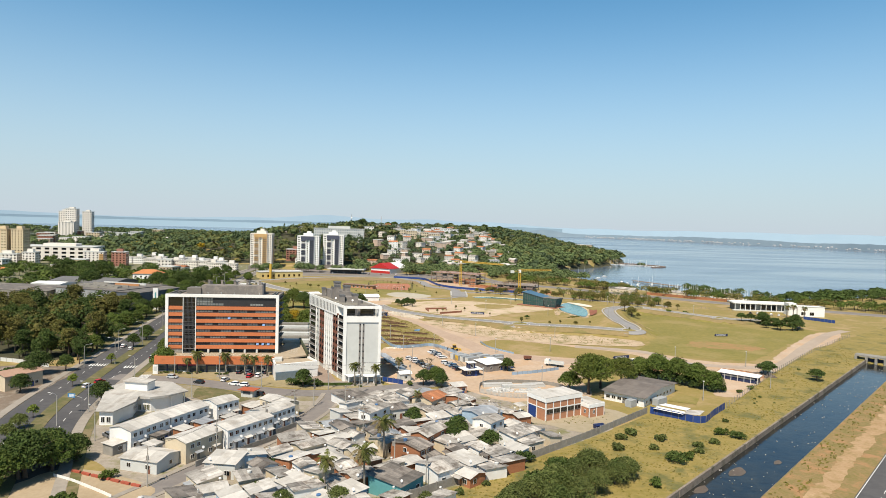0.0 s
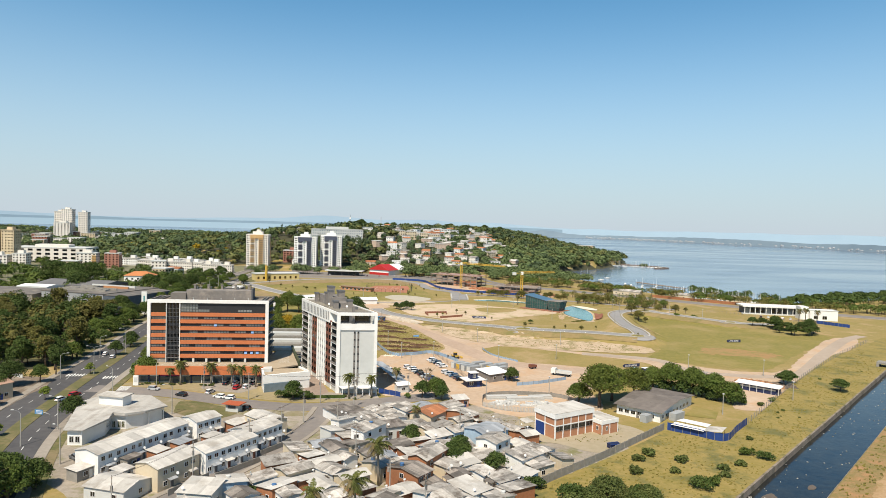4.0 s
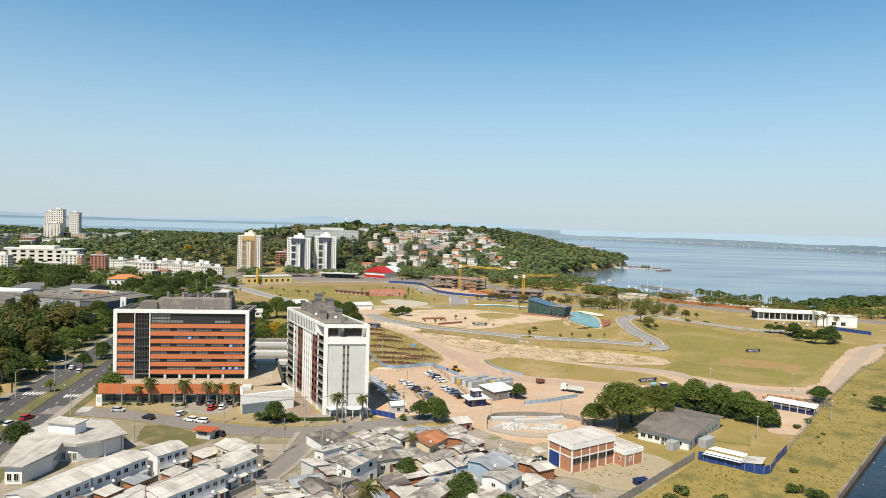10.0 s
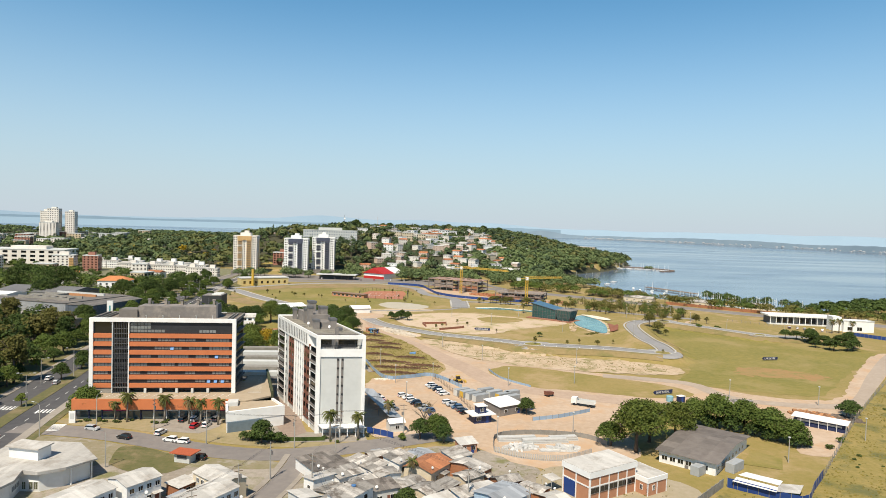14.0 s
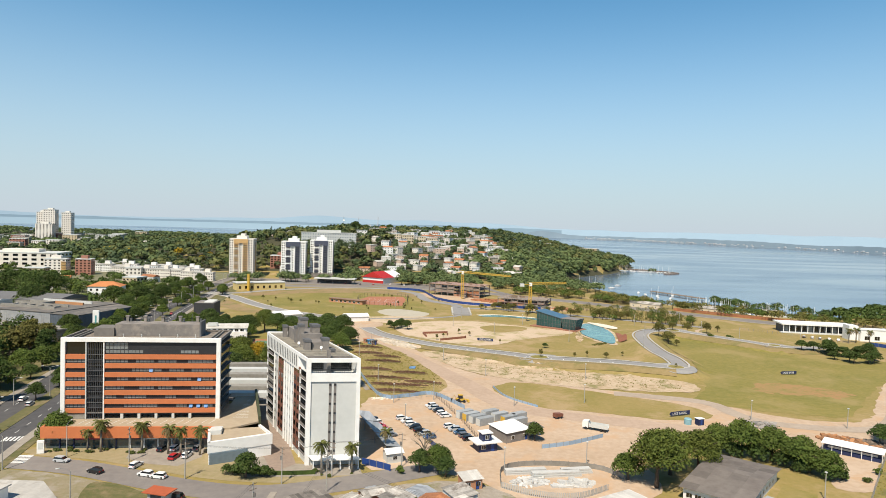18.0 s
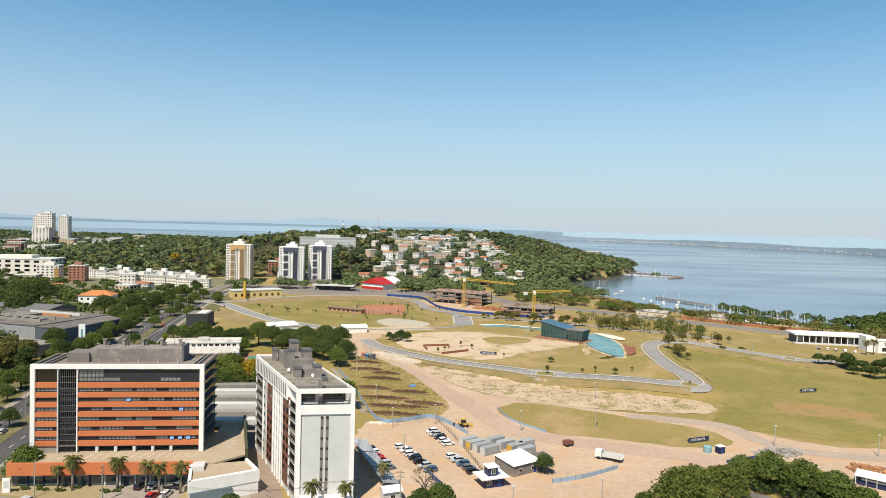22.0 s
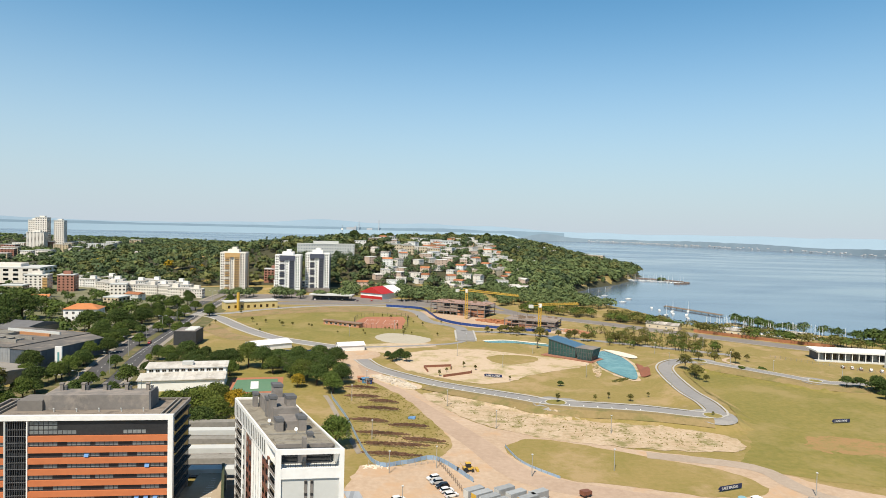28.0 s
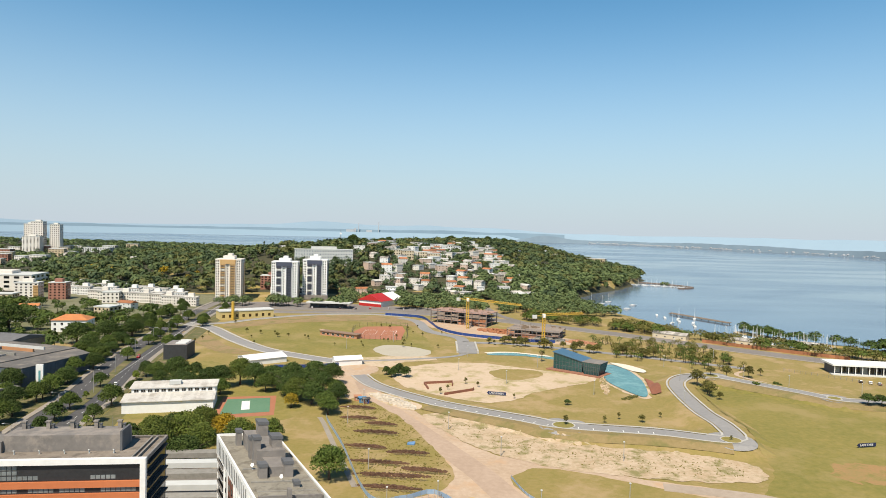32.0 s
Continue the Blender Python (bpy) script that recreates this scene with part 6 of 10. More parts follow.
wire(lane), wire(cross), wire([(-16, 182), (-24, 206), (-22, 232)]), wire([(2, 150), (-6, 160), (-16, 182)]), wire([(24, 190), (12, 200), (-22, 232)])
for x, y in ((6, 318), (-9, 313), (-17, 345), (-4, 286), (36, 312), (64, 318), (30, 360), (12, 390), (-26, 425), (-30, 396), (74, 356), (24, 246), (48, 252), (84, 262), (120, 300), (140, 252), (150, 292), (104, 232), (46, 470), (22, 500), (70, 512), (88, 450),
             (122, 420), (140, 470), (180, 480), (200, 470), (228, 452), (150, 520), (190, 540), (-50, 560), (-20, 590), (30, 540)):
    stand("parklamp", x, y)


# ---------- fences ----------
def fence(name, label, line, h, material, panel=2.4, post=True, gap=0.05, lift=0.0, posts=None):
    t = thing(name, label, "fence")
    L = spline(line, 0.5)
    cum = np.concatenate([[0], np.cumsum(np.hypot(*np.diff(L, axis=0).T))])
    n = int(cum[-1] / panel)
    me = Shape().box(0, -0.02, lift, panel - gap, 0.02, h).mesh("panel", material)
    pm = Shape().box(-0.06, -0.06, -0.3, 0.06, 0.06, h + 0.2).mesh("post", posts or M_CONC)
    for i in range(n):
        a, b = (np.array([np.interp(q, cum, L[:, 0]), np.interp(q, cum, L[:, 1])]) for q in (i * panel, (i + 1) * panel))
        m = pose(a[0], a[1], hz(*a), random.uniform(-2, 2), 0, math.degrees(math.atan2(*(b - a)[::-1])))
        part("panel", me, None, t, at=m)
        if post:
            part("post", pm, None, t, at=m)
    return t


def mesh_fence(name, label, line, h, step=2.5, material=None):
    """Posts with strands of wire."""
    t = thing(name, label, "fence")
    L = spline(line, 0.5)
    cum = np.concatenate([[0], np.cumsum(np.hypot(*np.diff(L, axis=0).T))])
    pm = Shape().box(-0.07, -0.07, -0.3, 0.07, 0.07, h).mesh("post", material or M_CONC)
    pts = []
    for i in range(int(cum[-1] / step) + 1):
        a = (float(np.interp(i * step, cum, L[:, 0])), float(np.interp(i * step, cum, L[:, 1])))
        z = hz(*a)
        pts.append((*a, z))
        part("post", pm, None, t, at=pose(*a, z))
    for k in (0.3, 0.55, 0.8, 0.97):
        part("wire_strand", Shape().tube([(x, y, z + h * k) for x, y, z in pts], 0.018, 3), M_STEEL, t)
    return t


fence("site_fence", "low fence of faded blue sheeting", [(-40, 404), (-38, 396), (-29, 369), (-15, 322), (-4, 321), (6, 325), (18, 305)], 1.5, M_FENCEBLUE, 2.5)
fence("site_fence", "low fence of faded blue sheeting", [(38, 266), (48, 270), (62, 279)], 1.3, M_FENCEBLUE, 2.5)
fence("site_fence", "low grey-blue sheet fence along the lawn", [(31, 339), (35, 323), (46, 309)], 0.9, M_FENCEBLUE, 2.5)
fence("hoarding", "solid bright blue hoarding", [(-15, 251), (-8, 247), (-6, 245)], 1.8, M_BLUE, 2.4)
fence("hoarding", "solid bright blue hoarding", [(3, 273), (5, 266), (8, 260)], 1.6, M_BLUE, 2.4)
fence("hoarding", "blue hoarding panels round the sheet-roofed yard", [(78, 214), (85, 208), (91.5, 203.5), (99, 212), (107.5, 221.5)], 2.4, M_BLUE, 2.4)
fence("hoarding", "blue hoarding at the end of the site road", [(278, 462), (284, 453), (290, 444)], 2.2, M_BLUE, 2.4)
fence("hoarding", "blue hoarding along the avenue works", [(-34, 727), (-2, 714), (8, 678), (14, 649), (26, 628), (39, 617), (58, 608), (76, 600), (100, 596)], 2.2, M_BLUE, 3.0, False)
fence("hoarding", "blue hoarding beside the white tents", [(-84, 498), (-66, 500), (-46, 508), (-36, 520)], 2.0, M_BLUE, 2.6)
fence("hoarding", "blue hoarding by the material yard", [(96, 284), (104, 287), (110, 290)], 1.0, M_BLUE, 2.4)
mesh_fence("wire_fence", "concrete-post wire fence along the canal bank", [(108, 222), (135, 254), (162, 285), (205, 331), (247, 372), (262, 386)], 2.2, 3.6)
mesh_fence("wire_fence", "timber-post wire fence round the car park", [(6, 325), (11, 308), (16, 288), (19, 272), (19, 262)], 1.8, 2.0, M_WOOD)
mesh_fence("wire_fence", "thin post fence beside the allotment", [(-16, 320), (-4, 319), (6, 323)], 1.6, 2.2, M_POLE)
mesh_fence("wire_fence", "wire fence before the white pavilion", [(222, 514), (246, 492), (262, 472), (284, 460)], 1.8, 3.0)
fence("slat_fence", "pale concrete slat fence of the material yard", [(22, 236), (30, 231), (40, 230), (50, 236)], 1.7, mat("pale_slats", (0.432, 0.416, 0.384), (0.352, 0.336, 0.304), 1), 0.5, False, 0.16)
fence("garden_fence", "dark hedge-lined fence before the tower", [(-48, 243), (-36, 242), (-26, 243)], 1.2, M_LEAFD, 1.2, False, 0.0)


# ---------- things on the building site ----------
for i, (x, y, a, c) in enumerate(((16.5, 296.5, 33, 0), (18.6, 294.0, 33, 1), (20.6, 291.4, 33, 0), (22.8, 288.8, 33, 0), (25.5, 297.6, 33, 0), (28.5, 294.6, 33, 0), (31.5, 291.5, 33, 1), (34.2, 288.6, 33, 0), (35.0, 295.0, 33, 0))):
    t = thing("shipping_container", "grey steel site container with flat roof", "container", pose(x, y, 0.05, 0, 0, a), "site containers")
    s = Shape().box(-3, -1.2, 0, 3, 1.2, 2.5)
    part("body", s, mat("container_grey", (0.336, 0.344, 0.344), (0.264, 0.272, 0.272), 2, 0.6, 0.1, rand=0.15), t)
    for y0 in (-1.25, 1.19):
        rib = Shape()
        for k in range(15):
            rib.box(-2.9 + k * 0.4, y0, 0.1, -2.75 + k * 0.4, y0 + 0.06, 2.4)
        part("corrugation", rib, MATS["container_grey"], t)["kind"] = "stuff"
    part("door", Shape().box(-3.06, -1.1, 0.1, -2.99, 1.1, 2.35), M_YELLOW if c else M_LGREY, t)
for x, y, w, d, h, a, wm, rm, lab in ((29.5, 276.0, 10, 8.5, 3.2, 33, M_MGREY, M_WHITE, "grey shed with clean white sheet roof"), (37.5, 279.5, 5, 4, 2.4, 33, M_DGREY, M_FIBROD, "dark low shed beside the white-roofed shed"),
                                      (14.0, 236.5, 5.0, 4.0, 2.6, 20, M_SALMON, M_FIBROL, "small salmon guard hut with blue door")):
    house(x, y, w, d, h, a, "mono", wm, rm, 0.7, lab, "shed", 2, 1, extra=False, doorm=M_BLUE)
bt = thing("sales_booth", "navy two-level booth with wide white flat roof", "booth", pose(20.5, 264.5, 0.05, 0, 0, 20))
part("wall", Shape().box(-3, -2.2, 0, 3, 2.2, 2.6), M_NAVY, bt)
part("roof", Shape().prism([(-4.2, -3.2), (4.2, -3.2), (4.2, 3.2), (-4.2, 3.2)], 2.6, 2.9), M_WHITE, bt)
part("upper_room", Shape().box(-1.4, -1.4, 2.9, 1.4, 1.4, 5.2), M_NAVY, bt)
part("upper_roof", Shape().box(-1.8, -1.8, 5.2, 1.8, 1.8, 5.4), M_WHITE, bt)
add_window(bt, 0, -1.42, 3.5, 0, 1.0, 1.2)
add_window(bt, -1.5, -2.22, 0.9, 0, 1.4, 1.1)
part("door", Shape().box(-0.5, -0.05, 0, 0.5, 0.05, 2.1), M_BLUE, bt, at=pose(1.5, -2.2, 0))
# shaded carport row beside the tower
cp = thing("carport", "long grey carport with sloping blue-grey metal roof", "carport")
for i in range(3):
    a, b = Vector((-20.8, 292 - 1)).lerp(Vector((-8.5, 256)), i / 3), Vector((-20.8, 292 - 1)).lerp(Vector((-8.5, 256)), (i + 1) / 3 - 0.02)
    nrm = Vector((0.946, 0.323)) * 4.6
    part("roof_bay", Shape().slab([(a.x, a.y, 3.4), (b.x, b.y, 3.4), (b.x + nrm.x, b.y + nrm.y, 2.7 - 0.1 * i), (a.x + nrm.x, a.y + nrm.y, 2.7 - 0.1 * i)], 0.12), M_ZINC, cp)
    for p in (a, b, a + nrm, b + nrm):
        part("post", Shape().tube([(p.x, p.y, 0), (p.x, p.y, 2.7)], 0.08, 6), M_STEEL, cp)
hut = thing("gatehouse", "small white gatehouse with pitched roof", "hut", pose(-6.6, 254.0, 0.05, 0, 0, 20))
part("wall", walls_of(4.5, 4, 2.6, 0.9, "gable"), M_LGREY, hut)
roof_parts(hut, 4.5, 4, 2.7, 0.9, "gable", M_WHITE, 0.4, 1.1, 2)
add_window(hut, 0, -2.02, 0.9, 0)


def backhoe(x, y, a):
    t = thing("backhoe_loader", "yellow and black backhoe loader on the earth", "digger", pose(x, y, 0.08, 0, 0, a))
    part("body", Shape().box(-1.6, -0.7, 0.7, 1.4, 0.7, 1.5), M_YELLOW, t)
    part("cab", Shape().prism([(-0.9, -0.75), (0.6, -0.75), (0.6, 0.75), (-0.9, 0.75)], 1.5, 2.7), M_BLACK, t)
    part("cab_roof", Shape().box(-1.0, -0.8, 2.7, 0.7, 0.8, 2.85), M_YELLOW, t)
    for px, r in ((-1.0, 0.75), (1.2, 0.5)):
        for py in (-0.95, 0.95):
            part("wheel", Shape().tube([(px, py - 0.2, r), (px, py + 0.2, r)], r, 14), M_TYRE, t)
    part("front_arm", Shape().tube([(1.2, -0.5, 1.2), (2.6, -0.5, 0.7)], 0.12, 5).tube([(1.2, 0.5, 1.2), (2.6, 0.5, 0.7)], 0.12, 5), M_YELLOW, t)
    part("front_bucket", Shape().box(2.5, -1.1, 0.1, 3.2, 1.1, 0.9), M_YELLOW, t)
    part("rear_arm", Shape().tube([(-1.6, 0, 1.2), (-2.6, 0, 2.8), (-3.4, 0, 1.4)], [0.16, 0.14, 0.1], 5), M_YELLOW, t)
    part("rear_bucket", Shape().box(-3.8, -0.35, 0.8, -3.1, 0.35, 1.5), M_BLACK, t)


backhoe(16.2, 315.5, 10)


def truck(x, y, a):
    t = thing("tipper_truck", "white tipper truck standing on the site", "truck", pose(x, y, 0.08, 0, 0, a))
    part("cab", Shape().prism([(2.2, -1.2), (4.2, -1.2), (4.2, 1.2), (2.2, 1.2)], 0.7, [2.9, 2.7, 2.7, 2.9]), M_WHITE, t)
    part("windscreen", Shape().box(4.18, -1.05, 1.7, 4.24, 1.05, 2.5), M_GLASS, t)
    part("chassis", Shape().box(-4, -0.5, 0.6, 4, 0.5, 0.9), M_BLACK, t)
    part("bed", Shape().prism([(-4.2, -1.25), (2.0, -1.25), (2.0, 1.25), (-4.2, 1.25)], 1.0, 1.15).box(-4.2, -1.25, 1.15, 2.0, -1.15, 2.2).box(-4.2, 1.15, 1.15, 2.0, 1.25, 2.2).box(1.9, -1.15, 1.15, 2.0, 1.15, 2.4), M_LGREY, t)
    for px in (3.0, -2.0, -3.2):
        for py in (-1.05, 1.05):
            part("wheel", Shape().tube([(px, py - 0.18, 0.5), (px, py + 0.18, 0.5)], 0.5, 12), M_TYRE, t)


truck(59.5, 285.0, 152)
dz = thing("dump_trailer", "rusty brown skip trailer", "trailer", pose(49.5, 297.5, 0.08, 0, 0, 30))
part("body", Shape().prism([(-1.6, -1.0), (1.6, -1.0), (1.6, 1.0), (-1.6, 1.0)], 0.6, [1.9, 1.6, 1.6, 1.9]), M_BROWN, dz)
for px in (-0.8, 0.8):
    for py in (-1.0, 1.0):
        part("wheel", Shape().tube([(px, py - 0.12, 0.4), (px, py + 0.12, 0.4)], 0.4, 10), M_TYRE, dz)


def bus(x, y, a):
    t = thing("bus", "red and white city bus on the avenue", "bus", pose(x, y, 0.1, 0, 0, a))
    part("body", Shape().box(-5.8, -1.25, 0.4, 5.8, 1.25, 1.5, chamfer=0.15), M_RED, t)
    part("glazing", Shape().box(-5.78, -1.23, 1.5, 5.78, 1.23, 2.5, chamfer=0.15), M_GLASS, t)
    part("upper_body", Shape().box(-5.8, -1.25, 2.5, 5.8, 1.25, 3.0, chamfer=0.15), M_RED, t)
    part("roof", Shape().box(-5.6, -1.15, 3.0, 5.6, 1.15, 3.15, chamfer=0.2), M_LGREY, t)
    for px in (-3.2, 3.6):
        for py in (-1.15, 1.15):
            part("wheel", Shape().tube([(px, py - 0.15, 0.48), (px, py + 0.15, 0.48)], 0.48, 12), M_TYRE, t)


bus(-103.5, 161.5, 113)


def sign(text, x0, y0, x1, y1):
    a, b = Vector((x0, y0)), Vector((x1, y1))
    L = (b - a).length
    ang = math.degrees(math.atan2(b.y - a.y, b.x - a.x))
    t = thing("direction_sign", "long navy arrow sign board lettered " + text, "sign", pose(x0, y0, hz(x0, y0), 0, 0, ang))
    part("board", Shape().add([(-0.9, 0, 1.2), (0, 0, 0.5), (L, 0, 0.5), (L, 0, 1.9), (0, 0, 1.9), (-0.9, 0.12, 1.2), (0, 0.12, 0.5), (L, 0.12, 0.5), (L, 0.12, 1.9), (0, 0.12, 1.9)],
         [(0, 1, 2, 3, 4), (9, 8, 7, 6, 5), (0, 5, 6, 1), (1, 6, 7, 2), (2, 7, 8, 3), (3, 8, 9, 4), (4, 9, 5, 0)]), M_NAVY, t)
    cu = bpy.data.curves.new("lettering", "FONT")
    cu.body, cu.size, cu.extrude = text, 1.25, 0.01
    cu.materials.append(M_WHITE)
    o = new("lettering", cu)
    o.parent, o.matrix_basis = t, pose(0.5, -0.03, 0.75, 90) @ Matrix.Diagonal((min(1.3, (L - 0.9) / (0.62 * 1.25 * len(text))), 1, 1, 1))
    for q in (0.5, L - 0.5):
        part("post", Shape().tube([(q, 0.14, -0.2), (q, 0.14, 1.6)], 0.06, 5), M_STEEL, t)


sign("LAKE BAIKAL", 91.5, 301.5, 99.5, 304.5)
sign("LAKE EYRE", 173.0, 374.0, 181.0, 375.5)
sign("LAKE GUAÍBA", 34.0, 446.0, 42.5, 444.0)
solid("water_butt", Shape().tube([(0, 0, 0), (0, 0, 1.9), (0, 0, 2.1)], [1.2, 1.3, 1.1], 14), mat("tank_cyan", (0.224, 0.400, 0.448), None, 1), "pale blue round water tank", "tank", pose(94.2, 293.5, 0.05))
tl = thing("portable_toilet", "dark navy portable cabin with white roof", "cabin", pose(98.2, 293.2, 0.05, 0, 0, 20))
part("body", Shape().box(-1.2, -0.9, 0, 1.2, 0.9, 2.2), M_NAVY, tl)
part("roof", Shape().box(-1.35, -1.05, 2.2, 1.35, 1.05, 2.35), M_WHITE, tl)
part("door", Shape().box(-0.4, -0.95, 0.05, 0.4, -0.88, 2.0), M_BLUE, tl)
st = thing("market_stall", "long navy timber stall with white flat roof", "stall", pose(134.0, 265.5, 0.05, 0, 0, -42))
part("wall", Shape().box(-7.5, -1.8, 0, 7.5, 2.2, 2.5), M_NAVY, st)
part("roof", Shape().prism([(-8.2, -3.0), (8.2, -3.0), (8.2, 2.8), (-8.2, 2.8)], 2.6, [2.75, 2.75, 3.1, 3.1]), M_WHITE, st)
for i in range(7):
    part("post", Shape().box(-7.9 + i * 2.6, -2.8, 0, -7.75 + i * 2.6, -2.65, 2.6), M_WHITE, st)
part("counter", Shape().box(-7.4, -2.3, 0, 7.4, -1.9, 1.0), M_NAVY, st)
part("menu_strip", Shape().box(-6.5, -1.86, 1.3, 6.5, -1.8, 1.9), M_LGREY, st)


def heap(name, label, cx, cy, rx, ry, n, size, material, ang=0, h=0.8, seed=0, category="heap"):
    """A heap of broken pieces."""
    g = random.Random(seed + int(cx * 7 + cy))
    s = Shape()
    ca, sa = math.cos(radians(ang)), math.sin(radians(ang))
    for _ in range(n):
        q, a = math.sqrt(g.random()), g.random() * 2 * math.pi
        u, v = rx * q * math.cos(a), ry * q * math.sin(a)
        x, y = cx + u * ca - v * sa, cy + u * sa + v * ca
        z = hz(x, y) + h * (1 - q ** 1.5) * g.random()
        l = size * g.uniform(0.5, 1.5)
        s.box(-l, -l * 0.5, -0.3, l, l * 0.5, size * g.uniform(0.15, 0.5), m=pose(x, y, z, g.uniform(-20, 20), g.uniform(-20, 20), g.uniform(0, 360)))
    return solid(name, s, material, label, category, kind="stuff")


heap("sand_heap", "long ridge of pale dumped sand", -13, 431, 17, 3.4, 300, 1.0, mat("dumped_sand", (0.560, 0.490, 0.400), (0.480, 0.410, 0.320), 2, 0.95, 0.4), -50, 1.8)
heap("rubble", "heap of grey broken stone", 118, 294, 9, 4, 140, 0.7, mat("rubble_grey", (0.320, 0.296, 0.264), (0.240, 0.216, 0.192), 1, 0.95, 0.3, island=0.3), 10)
heap("timber_pile", "scattered orange-brown timber and formwork", 140, 277, 9, 4.5, 120, 1.2, mat("orange_timber", (0.344, 0.160, 0.064), (0.256, 0.128, 0.064), 1, 0.9, 0.2, island=0.35), -35)
heap("timber_pile", "dark timber offcuts behind the stall", 147, 276, 7, 3, 80, 1.0, mat("dark_timber", (0.104, 0.080, 0.064), (0.160, 0.120, 0.088), 1, 0.9, 0.2, island=0.35), -38)
heap("scrap_heap", "reddish scrap heap", 104, 282.5, 3.5, 2, 60, 0.5, M_BROWN, 10)
heap("material_pile", "white sacks and pipes in the yard", 30, 240, 5, 3, 60, 0.8, mat("white_sacks", (0.528, 0.512, 0.480), (0.432, 0.416, 0.384), 1, 0.8, 0.2, island=0.15), 20)
heap("pipe_pile", "pale pipes and planks in the material yard", 41, 239, 6, 2, 40, 1.2, MATS["white_sacks"], 10, 0.5)
heap("waste", "white litter on the bare earth beside the tower", -14, 318, 5, 2, 50, 0.35, M_WSAND, 0, 0.3, category="litter")
M_TUFTROW = mat("weedy_row", (0.120, 0.110, 0.030), (0.180, 0.120, 0.060), 1, 0.95, 0.6, island=0.3)
g = random.Random(9)
for i, (x, y, rx, ry) in enumerate(((-9, 330, 8, 1.0), (-9, 340, 10, 1.3), (2, 345, 6, 1.4), (-14, 352, 8, 1.0), (-4, 362, 6, 1.4), (-20, 368, 6, 1.5), (-17, 385, 7, 1.6), (-26, 404, 6, 1.6), (-16, 396, 5, 1.4), (-28, 420, 6, 1.4))):
    heap("earth_row", "dark red-brown row of compost earth", x, y, rx * 1.35, ry * 1.2, 260, 0.5, M_REDEARTH, -8 + 4 * math.sin(i * 2.1), 0.9, i)
    heap("earth_row", "low row of weeds and brown compost", x + 1, y - 2.6, rx * 1.2, 0.7, 110, 0.4, M_TUFTROW, -8, 0.4, i + 40)
solid("blue_tarpaulin", Shape().prism([(-1.5, -1), (1.2, -1.2), (1.6, 0.9), (-1.2, 1.2)], 0, [0.7, 0.3, 0.9, 0.5]), mat("tarp_blue", (0.096, 0.208, 0.384), (0.144, 0.256, 0.416), 1, 0.6, 0.3), "crumpled blue tarpaulin on the plot", "tarpaulin", pose(-3, 371, 0.1))
for x, y, m_, c in ((-29.5, 432, M_SALMON, "small orange hut"), (-27, 429, mat("hut_blue", (0.096, 0.240, 0.416), None, 1), "small blue site hut"), (-25, 427.5, M_BROWN, "small brown shed")):
    house(x, y, 3, 2.4, 2.2, 10, "mono", m_, M_FIBROD if m_ is M_BROWN else m_, 0.2, c + " beside the earth track", "site_hut", 1, 1, extra=False)
# yard with white sheets by the blue hoarding
yd = thing("yard_canopy", "low patched canopy of white sheets", "canopy")
for i, q in enumerate(([(78.5, 212.5), (86, 206), (88.5, 208.8), (81, 215.3)], [(86.2, 206), (91, 204.8), (95, 210), (89.4, 211)], [(81.5, 215.6), (88.6, 209.2), (91, 212), (84.5, 217.5)])):
    part("roof_sheet", Shape().slab([(x, y, 2.2 + 0.2 * i) for x, y in q], 0.06), M_WHITE if i != 1 else M_FIBROL, yd)
for p in ((79, 212.8), (90.6, 205.4), (94.4, 210), (85, 217)):
    part("post", Shape().tube([(*p, 0), (*p, 2.2)], 0.06, 5), M_WOOD, yd)
for x, y, a in ((85.5, 225.5, 40), (75, 223, 40)):
    t = thing("shipping_container", "pale grey steel container by the long office", "container", pose(x, y, 0.05, 0, 0, a), "site containers")
    part("body", Shape().box(-3, -1.2, 0, 3, 1.2, 2.4, chamfer=0.05), MATS["container_grey"], t)
    part("door", Shape().box(2.98, -1.1, 0.1, 3.06, 1.1, 2.3), M_LGREY, t)
skp = thing("skip", "dark blue waste skip in the school yard", "skip", pose(56.0, 196.2, 0.1, 0, 0, 20))
part("body", Shape().prism([(-1.8, -0.9), (1.8, -0.9), (1.8, 0.9), (-1.8, 0.9)], 0.2, 1.3), M_NAVY, skp)
part("rail", Shape().box(-1.9, -1.0, 1.2, 1.9, -0.88, 1.35).box(-1.9, 0.88, 1.2, 1.9, 1.0, 1.35), M_BLUE, skp)
sheet("school_yard", [(34, 202), (40, 199), (52, 192), (66, 204), (70, 212), (60, 222), (46, 226), (34, 224), (30, 212)], mat("sandy_yard", (0.360, 0.296, 0.208), (0.288, 0.240, 0.144), 3, 0.95, 0.2), 0.08, 5, rag=0.6, label="sandy yard round the workshop building")
sheet("garden_plot", [(90, 230), (99, 226), (104, 235), (98, 241)], M_GREEN, 0.10, 3, False, label="small walled vegetable garden", category="grass")

